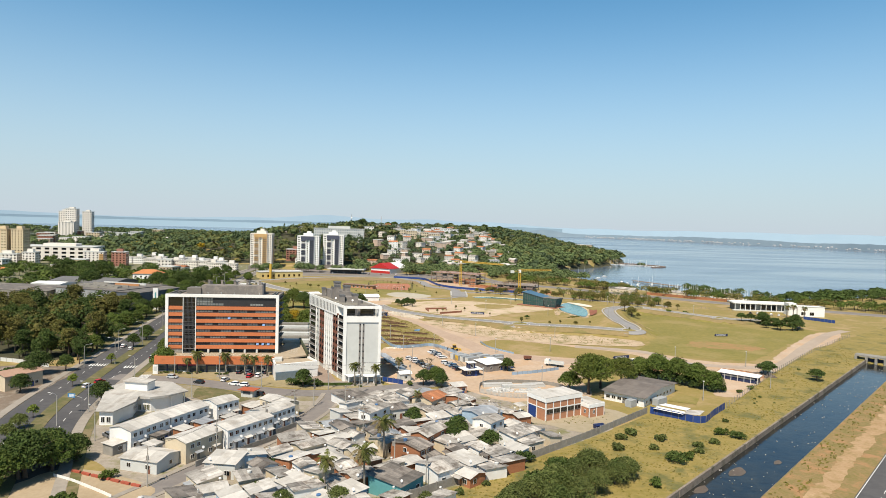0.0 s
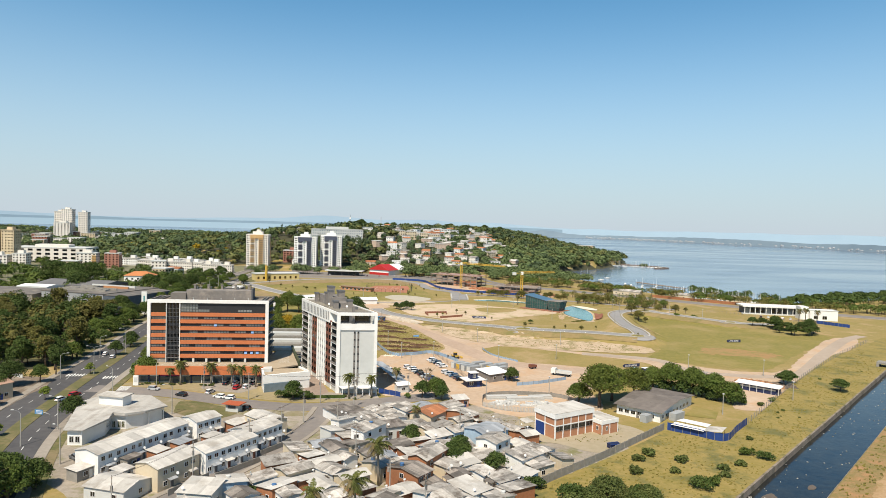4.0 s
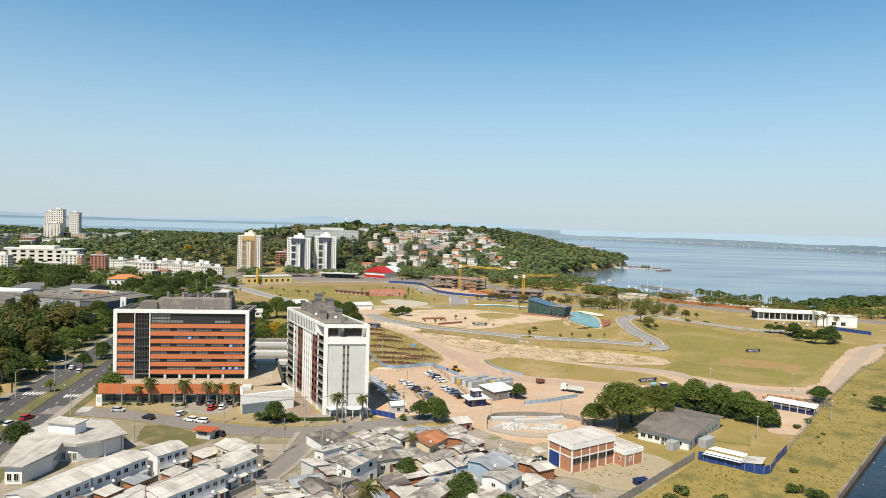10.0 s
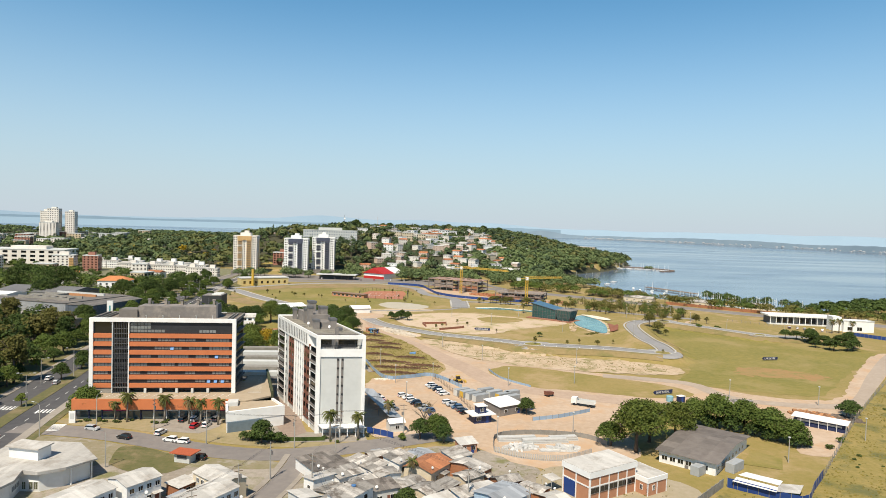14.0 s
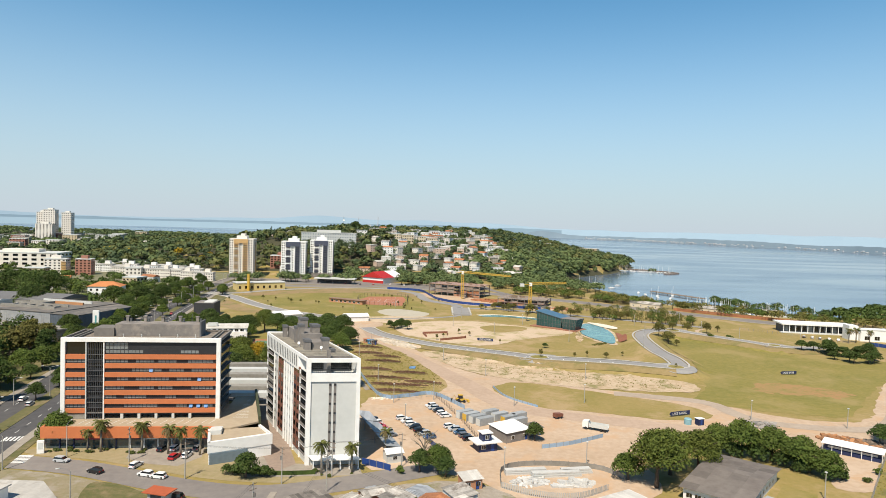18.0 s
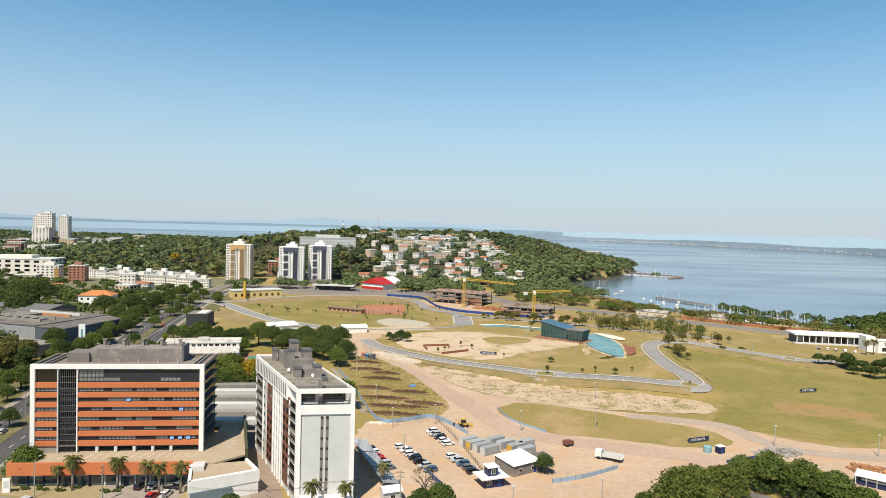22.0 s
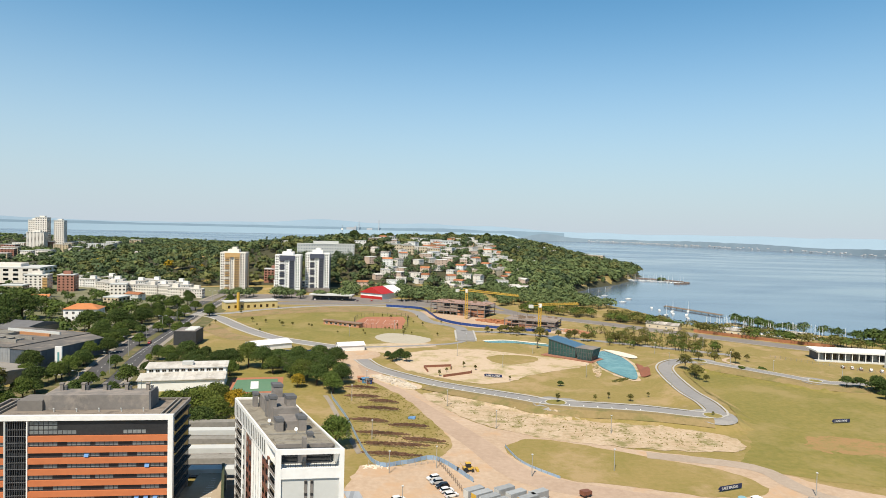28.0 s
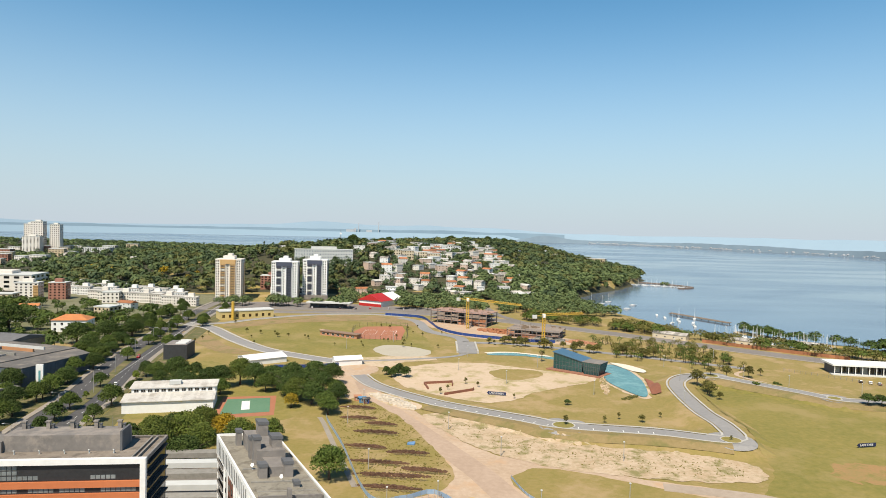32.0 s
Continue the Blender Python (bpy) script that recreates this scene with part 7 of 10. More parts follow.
# ---------- park ----------
M_POND = mat("turquoise_water", (0.130, 0.275, 0.255), (0.075, 0.180, 0.165), 5, 0.15, 0.02, spec=0.35, c=(0.170, 0.310, 0.280), cs=9)
POND = [(103, 478), (106, 500), (113, 518), (118, 523), (122, 513), (124, 502), (123, 480), (117, 454), (112, 446), (107, 458)]
sheet("pond_edge", [(101.5, 478), (104, 502), (112, 521), (119, 527), (125, 515), (126.5, 502), (125, 479), (118.5, 452), (112, 443), (105, 456)], M_PLAY, 0.10, 2.5, rag=0.8, label="pale stony edge of the pond")
sheet("pond", POND, M_POND, 0.40, 3, label="turquoise pond water", category="water")
sheet("channel", [(44, 552), (60, 556), (84, 545), (92, 538), (88, 535), (66, 546), (46, 547)], M_POND, 0.12, 5, label="greenish pond channel behind the pavilion", category="water")
sheet("channel_bank", [(42, 555), (60, 559), (86, 547), (84, 545), (60, 556), (44, 552)], M_WSAND, 0.14, 5, label="white sand edge of the channel")
sheet("pond_deck", [(118, 451), (121.5, 447), (125, 458), (128.5, 480), (126.5, 486), (123.5, 474)], mat("red_deck", (0.280, 0.104, 0.056), (0.216, 0.080, 0.040), 2, 0.85, 0.15), 0.60, 2.5, False, label="red-brown timber deck beside the pond", category="deck")
sheet("pond_beach", [(121, 518), (125, 506), (131, 501), (134, 508), (128, 522), (119, 528)], M_WSAND, 0.50, 2.5, label="white sand beach of the pond")
heap("pond_stones", "loose pale stones along the pond edge", 99, 470, 2, 22, 160, 0.6, M_SAND, -12, 0.3)
heap("pond_plants", "low green plants along the pond edge", 106, 446, 9, 2, 90, 0.5, M_LEAFO, 40, 0.5)


def pavilion():
    t = thing("glass_pavilion", "teal glass pavilion with a sloping blue metal roof", "building", pose(90, 508, 0, 0, 0, -38))
    gl = glass("teal_glass", (0.020, 0.085, 0.085), 0.12)
    part("hall", Shape().prism([(-9, -6), (9, -6), (9, 6), (-9, 6)], 0.6, [10.4, 7.2, 7.2, 10.4]), gl, t, "dark teal glass hall")
    part("roof", Shape().add([(-9.6, -6.6, 10.7), (9.6, -6.6, 7.3), (9.6, 6.6, 7.3), (-9.6, 6.6, 10.7), (-9.6, -6.6, 10.3), (9.6, -6.6, 6.9), (9.6, 6.6, 6.9), (-9.6, 6.6, 10.3)],
         [(0, 1, 2, 3), (7, 6, 5, 4), (0, 4, 5, 1), (1, 5, 6, 2), (2, 6, 7, 3), (3, 7, 4, 0)]), mat("blue_metal_roof", (0.096, 0.184, 0.264), (0.080, 0.160, 0.232), 3, 0.35, 0.02, metal=0.3), t, "smooth blue standing-seam roof")
    v = []
    for x0, x1, y0, y1, z in ((11.5, 20.0, -8.0, 1.0, 0.6), (10.6, 21.6, -9.4, 2.0, 7.6)):
        v += [(x0, y0, z), (x1, y0, z), (x1, y1, z), (x0, y1, z)]
    part("glass_box", Shape().add(v, [(3, 2, 1, 0), (4, 5, 6, 7), (0, 1, 5, 4), (1, 2, 6, 5), (2, 3, 7, 6), (3, 0, 4, 7)]), gl, t, "outward-leaning glass box")
    part("box_roof", Shape().box(10.5, -9.5, 7.6, 21.7, 2.1, 7.8), M_MGREY, t)
    mull = Shape()
    for i in range(10):
        f = i / 9
        mull.tube([(11.5 + 8.5 * f, -8.05, 0.6), (10.6 + 11 * f, -9.45, 7.6)], 0.09, 4)
        mull.tube([(20.05, -8 + 9 * f, 0.6), (21.65, -9.4 + 11.4 * f, 7.6)], 0.09, 4)
        mull.tube([(-9 + 18 * f, -6.05, 0.6), (-9 + 18 * f, -6.05, 10.4 - 3.2 * f)], 0.09, 4)
    for z in (3.0, 5.2):
        q = (z - 0.6) / 7
        mull.tube([(11.5 - 0.9 * q, -8 - 1.45 * q, z), (20 + 1.6 * q, -8 - 1.45 * q, z)], 0.07, 4).tube([(-9, -6.05, z), (9, -6.05, z)], 0.07, 4)
    part("mullions", mull, M_DGREY, t)
    part("terrace", Shape().prism([(-12, -10), (22, -11), (23, 4), (10, 8), (-11, 8)], 0.0, 0.55), mat("brick_terrace", (0.304, 0.136, 0.080), (0.240, 0.104, 0.064), 2, 0.9, 0.1), t)


pavilion()
lb = thing("long_pavilion", "long low white building with flat roof and dark glazing", "building", pose(248.3, 507.3, 0, 0, 0, -9.3))
part("roof", Shape().box(-1, -1.5, 5.6, 47, 15, 6.6), M_WHITE, lb)
part("wall", Shape().box(1, 2.0, 0, 45, 14, 5.6), M_DGREY, lb)
for i in range(12):
    part("column", Shape().box(0.5 + i * 3.9, -0.8, 0, 0.9 + i * 3.9, -0.4, 5.6), M_WHITE, lb)
    part("window", Shape().box(1.2 + i * 3.9, 1.9, 1.2, 4.4 + i * 3.9, 2.0, 4.6), M_GLASS if i % 4 else M_PANE, lb)
part("plinth", Shape().box(-1, -2.0, 0, 46, 2.0, 0.6), M_LGREY, lb)
wb = thing("white_annex", "plain white cubic annex beside the long building", "building", pose(283, 478, 0, 0, 0, -9))
part("wall", Shape().box(0, 0, 0, 19, 12, 7.2), M_WHITE, wb)
part("wing", Shape().box(-5.5, 3, 0, 0, 12, 9.4), M_WHITE, wb)
part("parapet", Shape().box(-0.2, -0.2, 7.2, 19.2, 0.1, 7.7).box(18.9, 0.1, 7.2, 19.2, 12, 7.7), M_LGREY, wb)
add_window(wb, 4, -0.02, 1.0, 0, 3, 2.4)
add_window(wb, 10, -0.02, 1.0, 0, 3, 2.4)
# planter walls, tennis courts, sand courts, ramp bridge
pw = thing("planter_wall", "low reddish brick planter walls on the sand", "wall")
for a, b in (((2, 466), (17, 470)), ((17, 470), (16.6, 462)), ((12, 444), (27, 454)), ((2, 466), (4, 455)), ((27, 454), (27.4, 456))):
    d = Vector(b) - Vector(a)
    part("wall_run", Shape().box(0, -0.25, 0, d.length, 0.25, 1.3), mat("rust_brick", (0.240, 0.096, 0.056), (0.184, 0.076, 0.044), 1, 0.9, 0.3), pw, at=pose(a[0], a[1], hz(*a), 0, 0, math.degrees(math.atan2(d.y, d.x))))
clay = mat("clay_court", (0.384, 0.152, 0.080), (0.320, 0.128, 0.068), 4, 0.95, 0.05)
sheet("tennis_court", [(-47, 600), (-15, 597), (-13, 640), (-16, 662), (-47, 656), (-53, 630)], clay, 0.12, 6, False, label="orange clay tennis courts with white lines", category="court")
for k in range(2):
    s = Shape()
    m = pose(-40 + 15 * k, 630 - 2 * k, hz(-38, 631) + 0.18, 0, 0, -3)
    for x0, y0, x1, y1 in ((-5, -11, -4.8, 11), (4.8, -11, 5, 11), (-5, -11.1, 5, -10.9), (-5, 10.9, 5, 11.1), (-4, -6, 4, -5.8), (-4, 5.8, 4, 6)):
        s.add([m @ Vector(p) for p in ((x0, y0, 0), (x1, y0, 0), (x1, y1, 0), (x0, y1, 0))], [(0, 1, 2, 3)])
    solid("court_lines", s, M_LINE, "white tennis court lines", "line", kind="structure")
mesh_fence("court_fence", "tall dark wire fence round the clay courts", [(-48, 599), (-54, 630), (-48, 657), (-15, 663), (-12, 640), (-14, 596), (-48, 599)], 3.2, 4.0, M_BLACK)
cb = thing("club_house", "long low brick club house with flat roof", "building", pose(-76, 613, 0, 0, 0, -29))
part("wall", Shape().box(0, 0, 0, 33, 6, 3.0), M_SALMON, cb)
part("roof", Shape().box(-0.5, -0.8, 3.0, 33.5, 6.5, 3.3), mat("roof_brown", (0.264, 0.168, 0.112), None, 2), cb)
for i in range(7):
    add_window(cb, 3 + i * 4.4, -0.02, 0.8, 0, 2.2, 1.4)
sheet("sand_court", [(-32, 563), (-19, 577), (6, 558), (0, 539), (-23, 540)], mat("court_sand", (0.448, 0.400, 0.312), (0.384, 0.336, 0.256), 3, 0.95, 0.2), 0.10, 5, rag=0.8, label="pale sand volleyball courts", category="court")
rb = thing("ramp_bridge", "small arched road bridge with white concrete parapets", "bridge")
for sx in (24.0, 37.5):
    part("parapet", Shape().prism([(sx - 0.5, 552), (sx + 0.7, 552), (sx + 1.6, 590), (sx + 0.4, 590)], -0.2, [1.6, 1.6, 1.2, 1.2]), M_KERB, rb)
part("roadway", Shape().prism([(24.7, 550), (37.0, 550), (38.0, 592), (25.5, 592)], 0.0, [0.8, 0.8, 0.35, 0.35]), M_PARKROAD, rb)
ribbon("park_path", [(-60, 508), (-40, 520), (-10, 528), (20, 540), (30, 552)], 4.0, M_PARKROAD, 0.12, "grey park path", "path")
ribbon("park_path", [(30, 590), (28, 612), (6, 640), (-4, 690), (-20, 712)], 9, M_PARKROAD, 0.12, "grey park approach road", "road")
BOWL = [(-192, 656), (-167, 638), (-144, 605), (-128, 582), (-102, 551), (-75, 532), (-54, 520), (-40, 517)]
RIM = [(-186, 650), (-163, 662), (-146, 684), (-122, 706), (-86, 727), (-46, 732), (-16, 722)]
ribbon("road_park_bowl", BOWL, 8.0, M_PARKROAD, 0.13, "grey park road curving round the lawn bowl")
ribbon("road_park_rim", RIM, 7.0, M_PARKROAD, 0.125, "grey park road along the rim of the lawn bowl")
for line, sides in ((BOWL, (-5.2, 5.2)), (RIM, (4.4,))):
    for sd in sides:
        ribbon("kerb_park", line, 1.6, M_KERB, 0.26, "pale concrete kerb and path", "kerb", sd, 0.16)
ribbon("park_path", [(30, 592), (60, 590), (100, 575), (150, 548), (200, 520)], 7.0, M_PARKROAD, 0.12, "grey park road behind the pavilion", "road")
ribbon("earth_path", [(196, 512), (186, 500), (196, 478), (204, 462)], 2.5, M_DIRT, 0.12, "worn earth path in the park", "path")
sheet("sandy_strip", [(-60, 508), (-40, 512), (-20, 505), (-10, 520), (10, 530), (0, 540), (-30, 534), (-52, 528)], M_PLAY, 0.07, 5, rag=1.5, label="worn sandy strip in the park")
M_RIM = mat("brown_dry_bank", (0.245, 0.165, 0.070), (0.300, 0.205, 0.100), 3, 0.95, 0.5, c=(0.190, 0.160, 0.050), cs=12)
sheet("brown_verge", [(-158, 652), (-140, 676), (-118, 698), (-86, 716), (-46, 721), (-14, 710), (-4, 690), (-4, 668), (-12, 664), (-43, 684), (-80, 681), (-115, 666), (-136, 648), (-150, 634)], M_RIM, 0.10, 6, rag=1.5, label="dry brown grass bank round the lawn bowl", category="grass")
sheet("brown_slope", [(-172, 620), (-150, 594), (-132, 566), (-108, 540), (-128, 540), (-160, 580), (-178, 612)], M_RIM, 0.06, 6, rag=1.5, label="dry brown grass slope below the park road", category="grass")
sheet("park_lawn", [(-148, 630), (-132, 606), (-110, 572), (-84, 548), (-52, 530), (-20, 536), (6, 548), (4, 600), (-6, 640), (-12, 662), (-43, 683), (-80, 680), (-115, 665), (-136, 646)], M_GREEN, 0.05, 7, rag=2, label="green lawn of the park bowl round the courts", category="grass")
sheet("worn_path", [(-78, 640), (-62, 628), (-60, 624), (-80, 636)], M_DIRT, 0.12, 3, rag=0.8, label="worn earth patch in the lawn", category="path")

for x, y, L_, a in ((30, 246, 12, 8), (38, 244.5, 14, 8), (44, 247, 9, 10)):
    t = thing("panel_stack", "long stack of white precast panels", "stack", pose(x, y, 0.06, 0, 0, a), "stacks in the material yard")
    for k in range(3):
        part("panel", Shape().box(-L_ / 2, -0.9, k * 0.5, L_ / 2 - 0.3 * k, 0.9, k * 0.5 + 0.42), MATS["white_sacks"] if k != 1 else M_LGREY, t)
fence("yard_fence", "grey sheet fence round the material yard", [(22, 237), (24, 248), (34, 252), (50, 250), (56, 243)], 1.5, M_CONC, 2.4)

# ---------- west of the avenue: warehouses, wood, houses ----------
def warehouse(base, h, label, wallm, roofm, rise=0.0):
    t = thing("warehouse", label, "warehouse")
    part("wall", Shape().prism(base, 0, h), wallm, t)
    c = (sum(p[0] for p in base) / len(base), sum(p[1] for p in base) / len(base))
    big = [(c[0] + (x - c[0]) * 1.015, c[1] + (y - c[1]) * 1.015) for x, y in base]
    n = len(big)
    s = Shape()
    if rise:
        a, b = Vector(big[0]).lerp(Vector(big[3]), 0.5), Vector(big[1]).lerp(Vector(big[2]), 0.5)
        vs = [(*p, h) for p in big] + [(*a, h + rise), (*b, h + rise)]
        s.add(vs, [(0, 1, 5, 4), (2, 3, 4, 5), (1, 2, 5), (3, 0, 4), (3, 2, 1, 0)])
    else:
        s.prism(big, h, h + 0.3)
    part("roof", s, roofm, t)
    # upright cladding ribs
    ribs = Shape()
    for i in range(n):
        p, q = Vector(base[i]), Vector(base[(i + 1) % n])
        d = (q - p)
        k = max(1, int(d.length / 1.6))
        for j in range(k):
            m = pose(*(p + d * (j / k)), 0, 0, 0, math.degrees(math.atan2(d.y, d.x)))
            ribs.box(0, -0.08, 0.2, 0.3, 0.02, h - 0.1, m=m)
    part("cladding_rib", ribs, wallm, t)
    return t


M_CLAD = mat("grey_cladding", (0.320, 0.328, 0.336), (0.240, 0.248, 0.256), 3, 0.7, 0.1)
M_CLADB = mat("blue_grey_cladding", (0.096, 0.116, 0.144), (0.068, 0.084, 0.104), 3, 0.7, 0.1)
M_OLDROOF = mat("old_warehouse_roof", (0.100, 0.092, 0.084), (0.156, 0.138, 0.120), 5, 0.9, 0.2, c=(0.216, 0.184, 0.152), cs=8)
warehouse([(-262, 466), (-213, 451), (-196, 498), (-245, 514)], 9.5, "large grey ribbed warehouse with flat old roof", M_CLAD, M_OLDROOF)
warehouse([(-212.6, 450.6), (-194, 446), (-182, 486), (-196, 498)], 9.0, "blue-grey ribbed warehouse wing", M_CLADB, M_OLDROOF)
warehouse([(-250, 415), (-196, 400), (-184, 428), (-240, 448)], 5.2, "low wide hall with weathered pale roof", M_CONC, mat("pale_old_roof", (0.304, 0.272, 0.232), (0.240, 0.216, 0.184), 4, 0.9, 0.2), 1.2)
warehouse([(-300, 520), (-246, 514), (-236, 546), (-292, 556)], 8.0, "long shed with dark arched roof", M_CONC, mat("dark_shed_roof", (0.152, 0.148, 0.148), (0.112, 0.108, 0.108), 4, 0.85, 0.1), 3.0)
warehouse([(-340, 470), (-266, 462), (-256, 500), (-334, 512)], 7.0, "wide grey shed with low pitched roof", M_CONC, M_OLDROOF, 2.0)
warehouse([(-340, 416), (-280, 404), (-272, 440), (-334, 452)], 6.0, "grey shed with low pitched roof", M_CONC, M_OLDROOF, 2.0)
warehouse([(-300, 500), (-276, 497), (-272, 512), (-296, 515)], 8.5, "shed with bright white roof", M_LGREY, M_WHITE, 1.2)
oh = thing("villa", "white two-storey villa with orange hipped tile roof", "house", pose(-258, 612, 0, 0, 0, 8))
part("wall", Shape().box(-12, -8, 0, 12, 8, 8.6), M_WHITE, oh)
part("roof", Shape().add([(-12.8, -8.8, 8.6), (12.8, -8.8, 8.6), (12.8, 8.8, 8.6), (-12.8, 8.8, 8.6), (-5, 0, 12.2), (5, 0, 12.2)], [(0, 1, 5, 4), (1, 2, 5), (2, 3, 4, 5), (3, 0, 4), (3, 2, 1, 0)]), M_ORROOF, oh)
for i in range(5):
    for z in (1.2, 5.0):
        add_window(oh, -9.5 + i * 4.7, -8.02, z, 0, 1.6, 1.8)
for z in (1.2, 5.0):
    add_window(oh, 12.02, -2, z, 90, 1.6, 1.8)
    add_window(oh, 12.02, 4, z, 90, 1.6, 1.8)
py = thing("advertising_pylon", "tall slim white advertising pylon with grey marks", "sign", pose(-178, 433, 0, 0, 0, 5))
part("slab", Shape().box(-1.6, -0.5, 0, 1.6, 0.5, 14.2), M_WHITE, py)
part("lettering_bar", Shape().box(-0.4, -0.56, 3.5, 0.5, -0.5, 11.5), M_TEAL, py, "vertical row of unreadable teal lettering")
bb = thing("black_cube", "plain black box-shaped building with skylights", "building", pose(-153.5, 515, 0, 0, 0, 4))
part("wall", Shape().box(0, 0, 0, 13.5, 17, 8.8), mat("black_cladding", (0.024, 0.025, 0.027), (0.036, 0.037, 0.040), 2, 0.7, 0.05), bb)
part("roof", Shape().box(0.4, 0.4, 8.8, 13.1, 16.6, 8.9), M_MGREY, bb)
for i in range(3):
    part("skylight", Shape().prism([(6, 3 + i * 5), (12, 3 + i * 5), (12, 5 + i * 5), (6, 5 + i * 5)], 8.9, [9.2, 9.2, 9.7, 9.7]), M_LGREY, bb)
ws = thing("school_building", "long white two-level school with low sheet roofs", "building", pose(-127, 404, 0, 0, 0, 12))
part("lower_hall", Shape().box(0, 0, 0, 37, 8, 5.0), M_WHITE, ws)
part("lower_roof", Shape().prism([(-0.6, -0.8), (37.6, -0.8), (37.6, 9), (-0.6, 9)], 5.0, [5.2, 5.2, 6.6, 6.6]), M_FIBROL, ws)
part("upper_hall", Shape().box(2, 9, 0, 37, 18, 8.6), M_WHITE, ws)
part("upper_roof", Shape().prism([(1.2, 8.4), (37.8, 8.4), (37.8, 19), (1.2, 19)], 8.6, [8.8, 8.8, 9.6, 9.6]), M_FIBROL, ws)
for i in range(12):
    add_window(ws, 4 + i * 2.8, 8.98, 6.9, 0, 1.8, 1.2)
part("roof_tank", Shape().box(17, 12, 9.2, 22, 15, 10.8), M_LGREY, ws)
sheet("sports_court", [(-86, 405), (-66, 411), (-71, 434), (-90, 430)], mat("court_green", (0.088, 0.184, 0.104), (0.120, 0.216, 0.128), 3, 0.8, 0.05), 0.10, 5, False, label="green sports court with red surround", category="court")
sheet("court_surround", [(-88, 400), (-63, 406), (-69, 438), (-93, 434)], clay, 0.07, 5, False, label="red surround of the sports court", category="court")
solid("court_lines", Shape().prism([(-79, 413), (-75.5, 414), (-79, 428), (-82.5, 427)], 0.13, 0.135), M_LINE, "white court marking", "line", kind="structure")
# parking structure between the two blocks
ps = thing("parking_deck", "open grey parking structure with long concrete beams", "building")
for i in range(6):
    y = 296 + i * 8
    part("beam", Shape().prism([(-82, y - 2), (-52 - i * 1.5, y), (-52 - i * 1.5, y + 3.6), (-82, y + 1.6)], 5.6 + 0.25 * i, 7.2 + 0.25 * i), M_CONC if i % 2 else M_LGREY, ps)
for i in range(5):
    y = 300 + i * 8
    part("deck", Shape().prism([(-82, y - 2), (-52 - i * 1.5, y), (-52 - i * 1.5, y + 4), (-82, y + 2)], 3.2, 3.5), M_MGREY, ps)
for i in range(4):
    for y in (298, 318, 336):
        part("column", Shape().box(-80 + i * 8, y, 0, -79.4 + i * 8, y + 0.6, 5.6), M_CONC, ps)
for x, y, w, d, a in ((-95, 515, 24, 16, 35), (-44, 513, 16, 9, 20)):
    t = thing("marquee", "white fabric marquee with low peaked roof", "tent", pose(x, y, 0, 0, 0, a))
    part("wall", walls_of(w, d, 3.2, 1.6, "gable"), M_WHITE, t)
    roof_parts(t, w, d, 3.25, 1.7, "gable", M_WHITE, 0.5, 3.0, 7)
# houses west of the avenue
for x, y, w, d, h, a, wm, rm, lab in ((-144.5, 232, 13, 10, 5.2, 62, M_CREAM, mat("faded_tile", (0.384, 0.240, 0.168), (0.320, 0.192, 0.128), 1, 0.9, 0.3, island=0.2), "cream villa with faded red tile roof"),
                                      (-160, 212, 12, 8, 3.6, 65, M_WHITE, M_FIBRO, "white bungalow behind a wall"), (-146, 206, 8, 6, 3.0, 65, M_LGREY, M_FIBROD, "grey house with flat roof and car port"), (-150, 190, 12, 9, 4.0, 60, M_CREAM, mat("red_sheet", (0.336, 0.104, 0.072), None, 1), "cream house with red roof edge")):
    house(x, y, w, d, h, a, "gable", wm, rm, 1.2, lab, "house", 3, 1)
sheet("west_yard", [(-140, 262), (-134, 240), (-130, 200), (-126, 170), (-170, 170), (-190, 240), (-170, 262)], mat("brown_yard_ground", (0.208, 0.156, 0.112), (0.148, 0.112, 0.080), 2, 0.95, 0.4, c=(0.272, 0.228, 0.180), cs=6), 0.06, 6, rag=1, label="paved and earthen yards west of the avenue")
fence("yard_wall", "low pale rendered yard wall", [(-150, 262), (-170, 270), (-200, 276), (-240, 280)], 1.6, M_LGREY, 3.0)

# tall wood west of the avenue
g = random.Random(77)
woods = [(-152, 284), (-150, 300), (-164, 296), (-158, 318), (-170, 312)]
n = 0
while n < 70:
    y = g.uniform(278, 400)
    x = g.uniform(-300, float(np.interp(y, [270, 300, 330, 385, 410], [-156, -156, -162, -172, -190])))
    if any(math.hypot(x - a, y - b) < 6.5 for a, b in woods[5:]):
        continue
    woods.append((x, y))
    n += 1
for i, (x, y) in enumerate(woods):
    plant(g.choice(["tall1", "tall1", "tall2", "tall2", "broad3"]), x, y, g.uniform(0.8, 1.05), group="wood west of the avenue")
for x, y, s in ((-322, 588, 1.9), (-304, 584, 1.8), (-300, 604, 1.8), (-270, 530, 1.4), (-228, 560, 1.3), (-300, 580, 1.6), (-290, 560, 1.5), (-212, 570, 1.2), (-205, 590, 1.1)):
    plant("broad3", x, y, s, group="big trees by the warehouses")
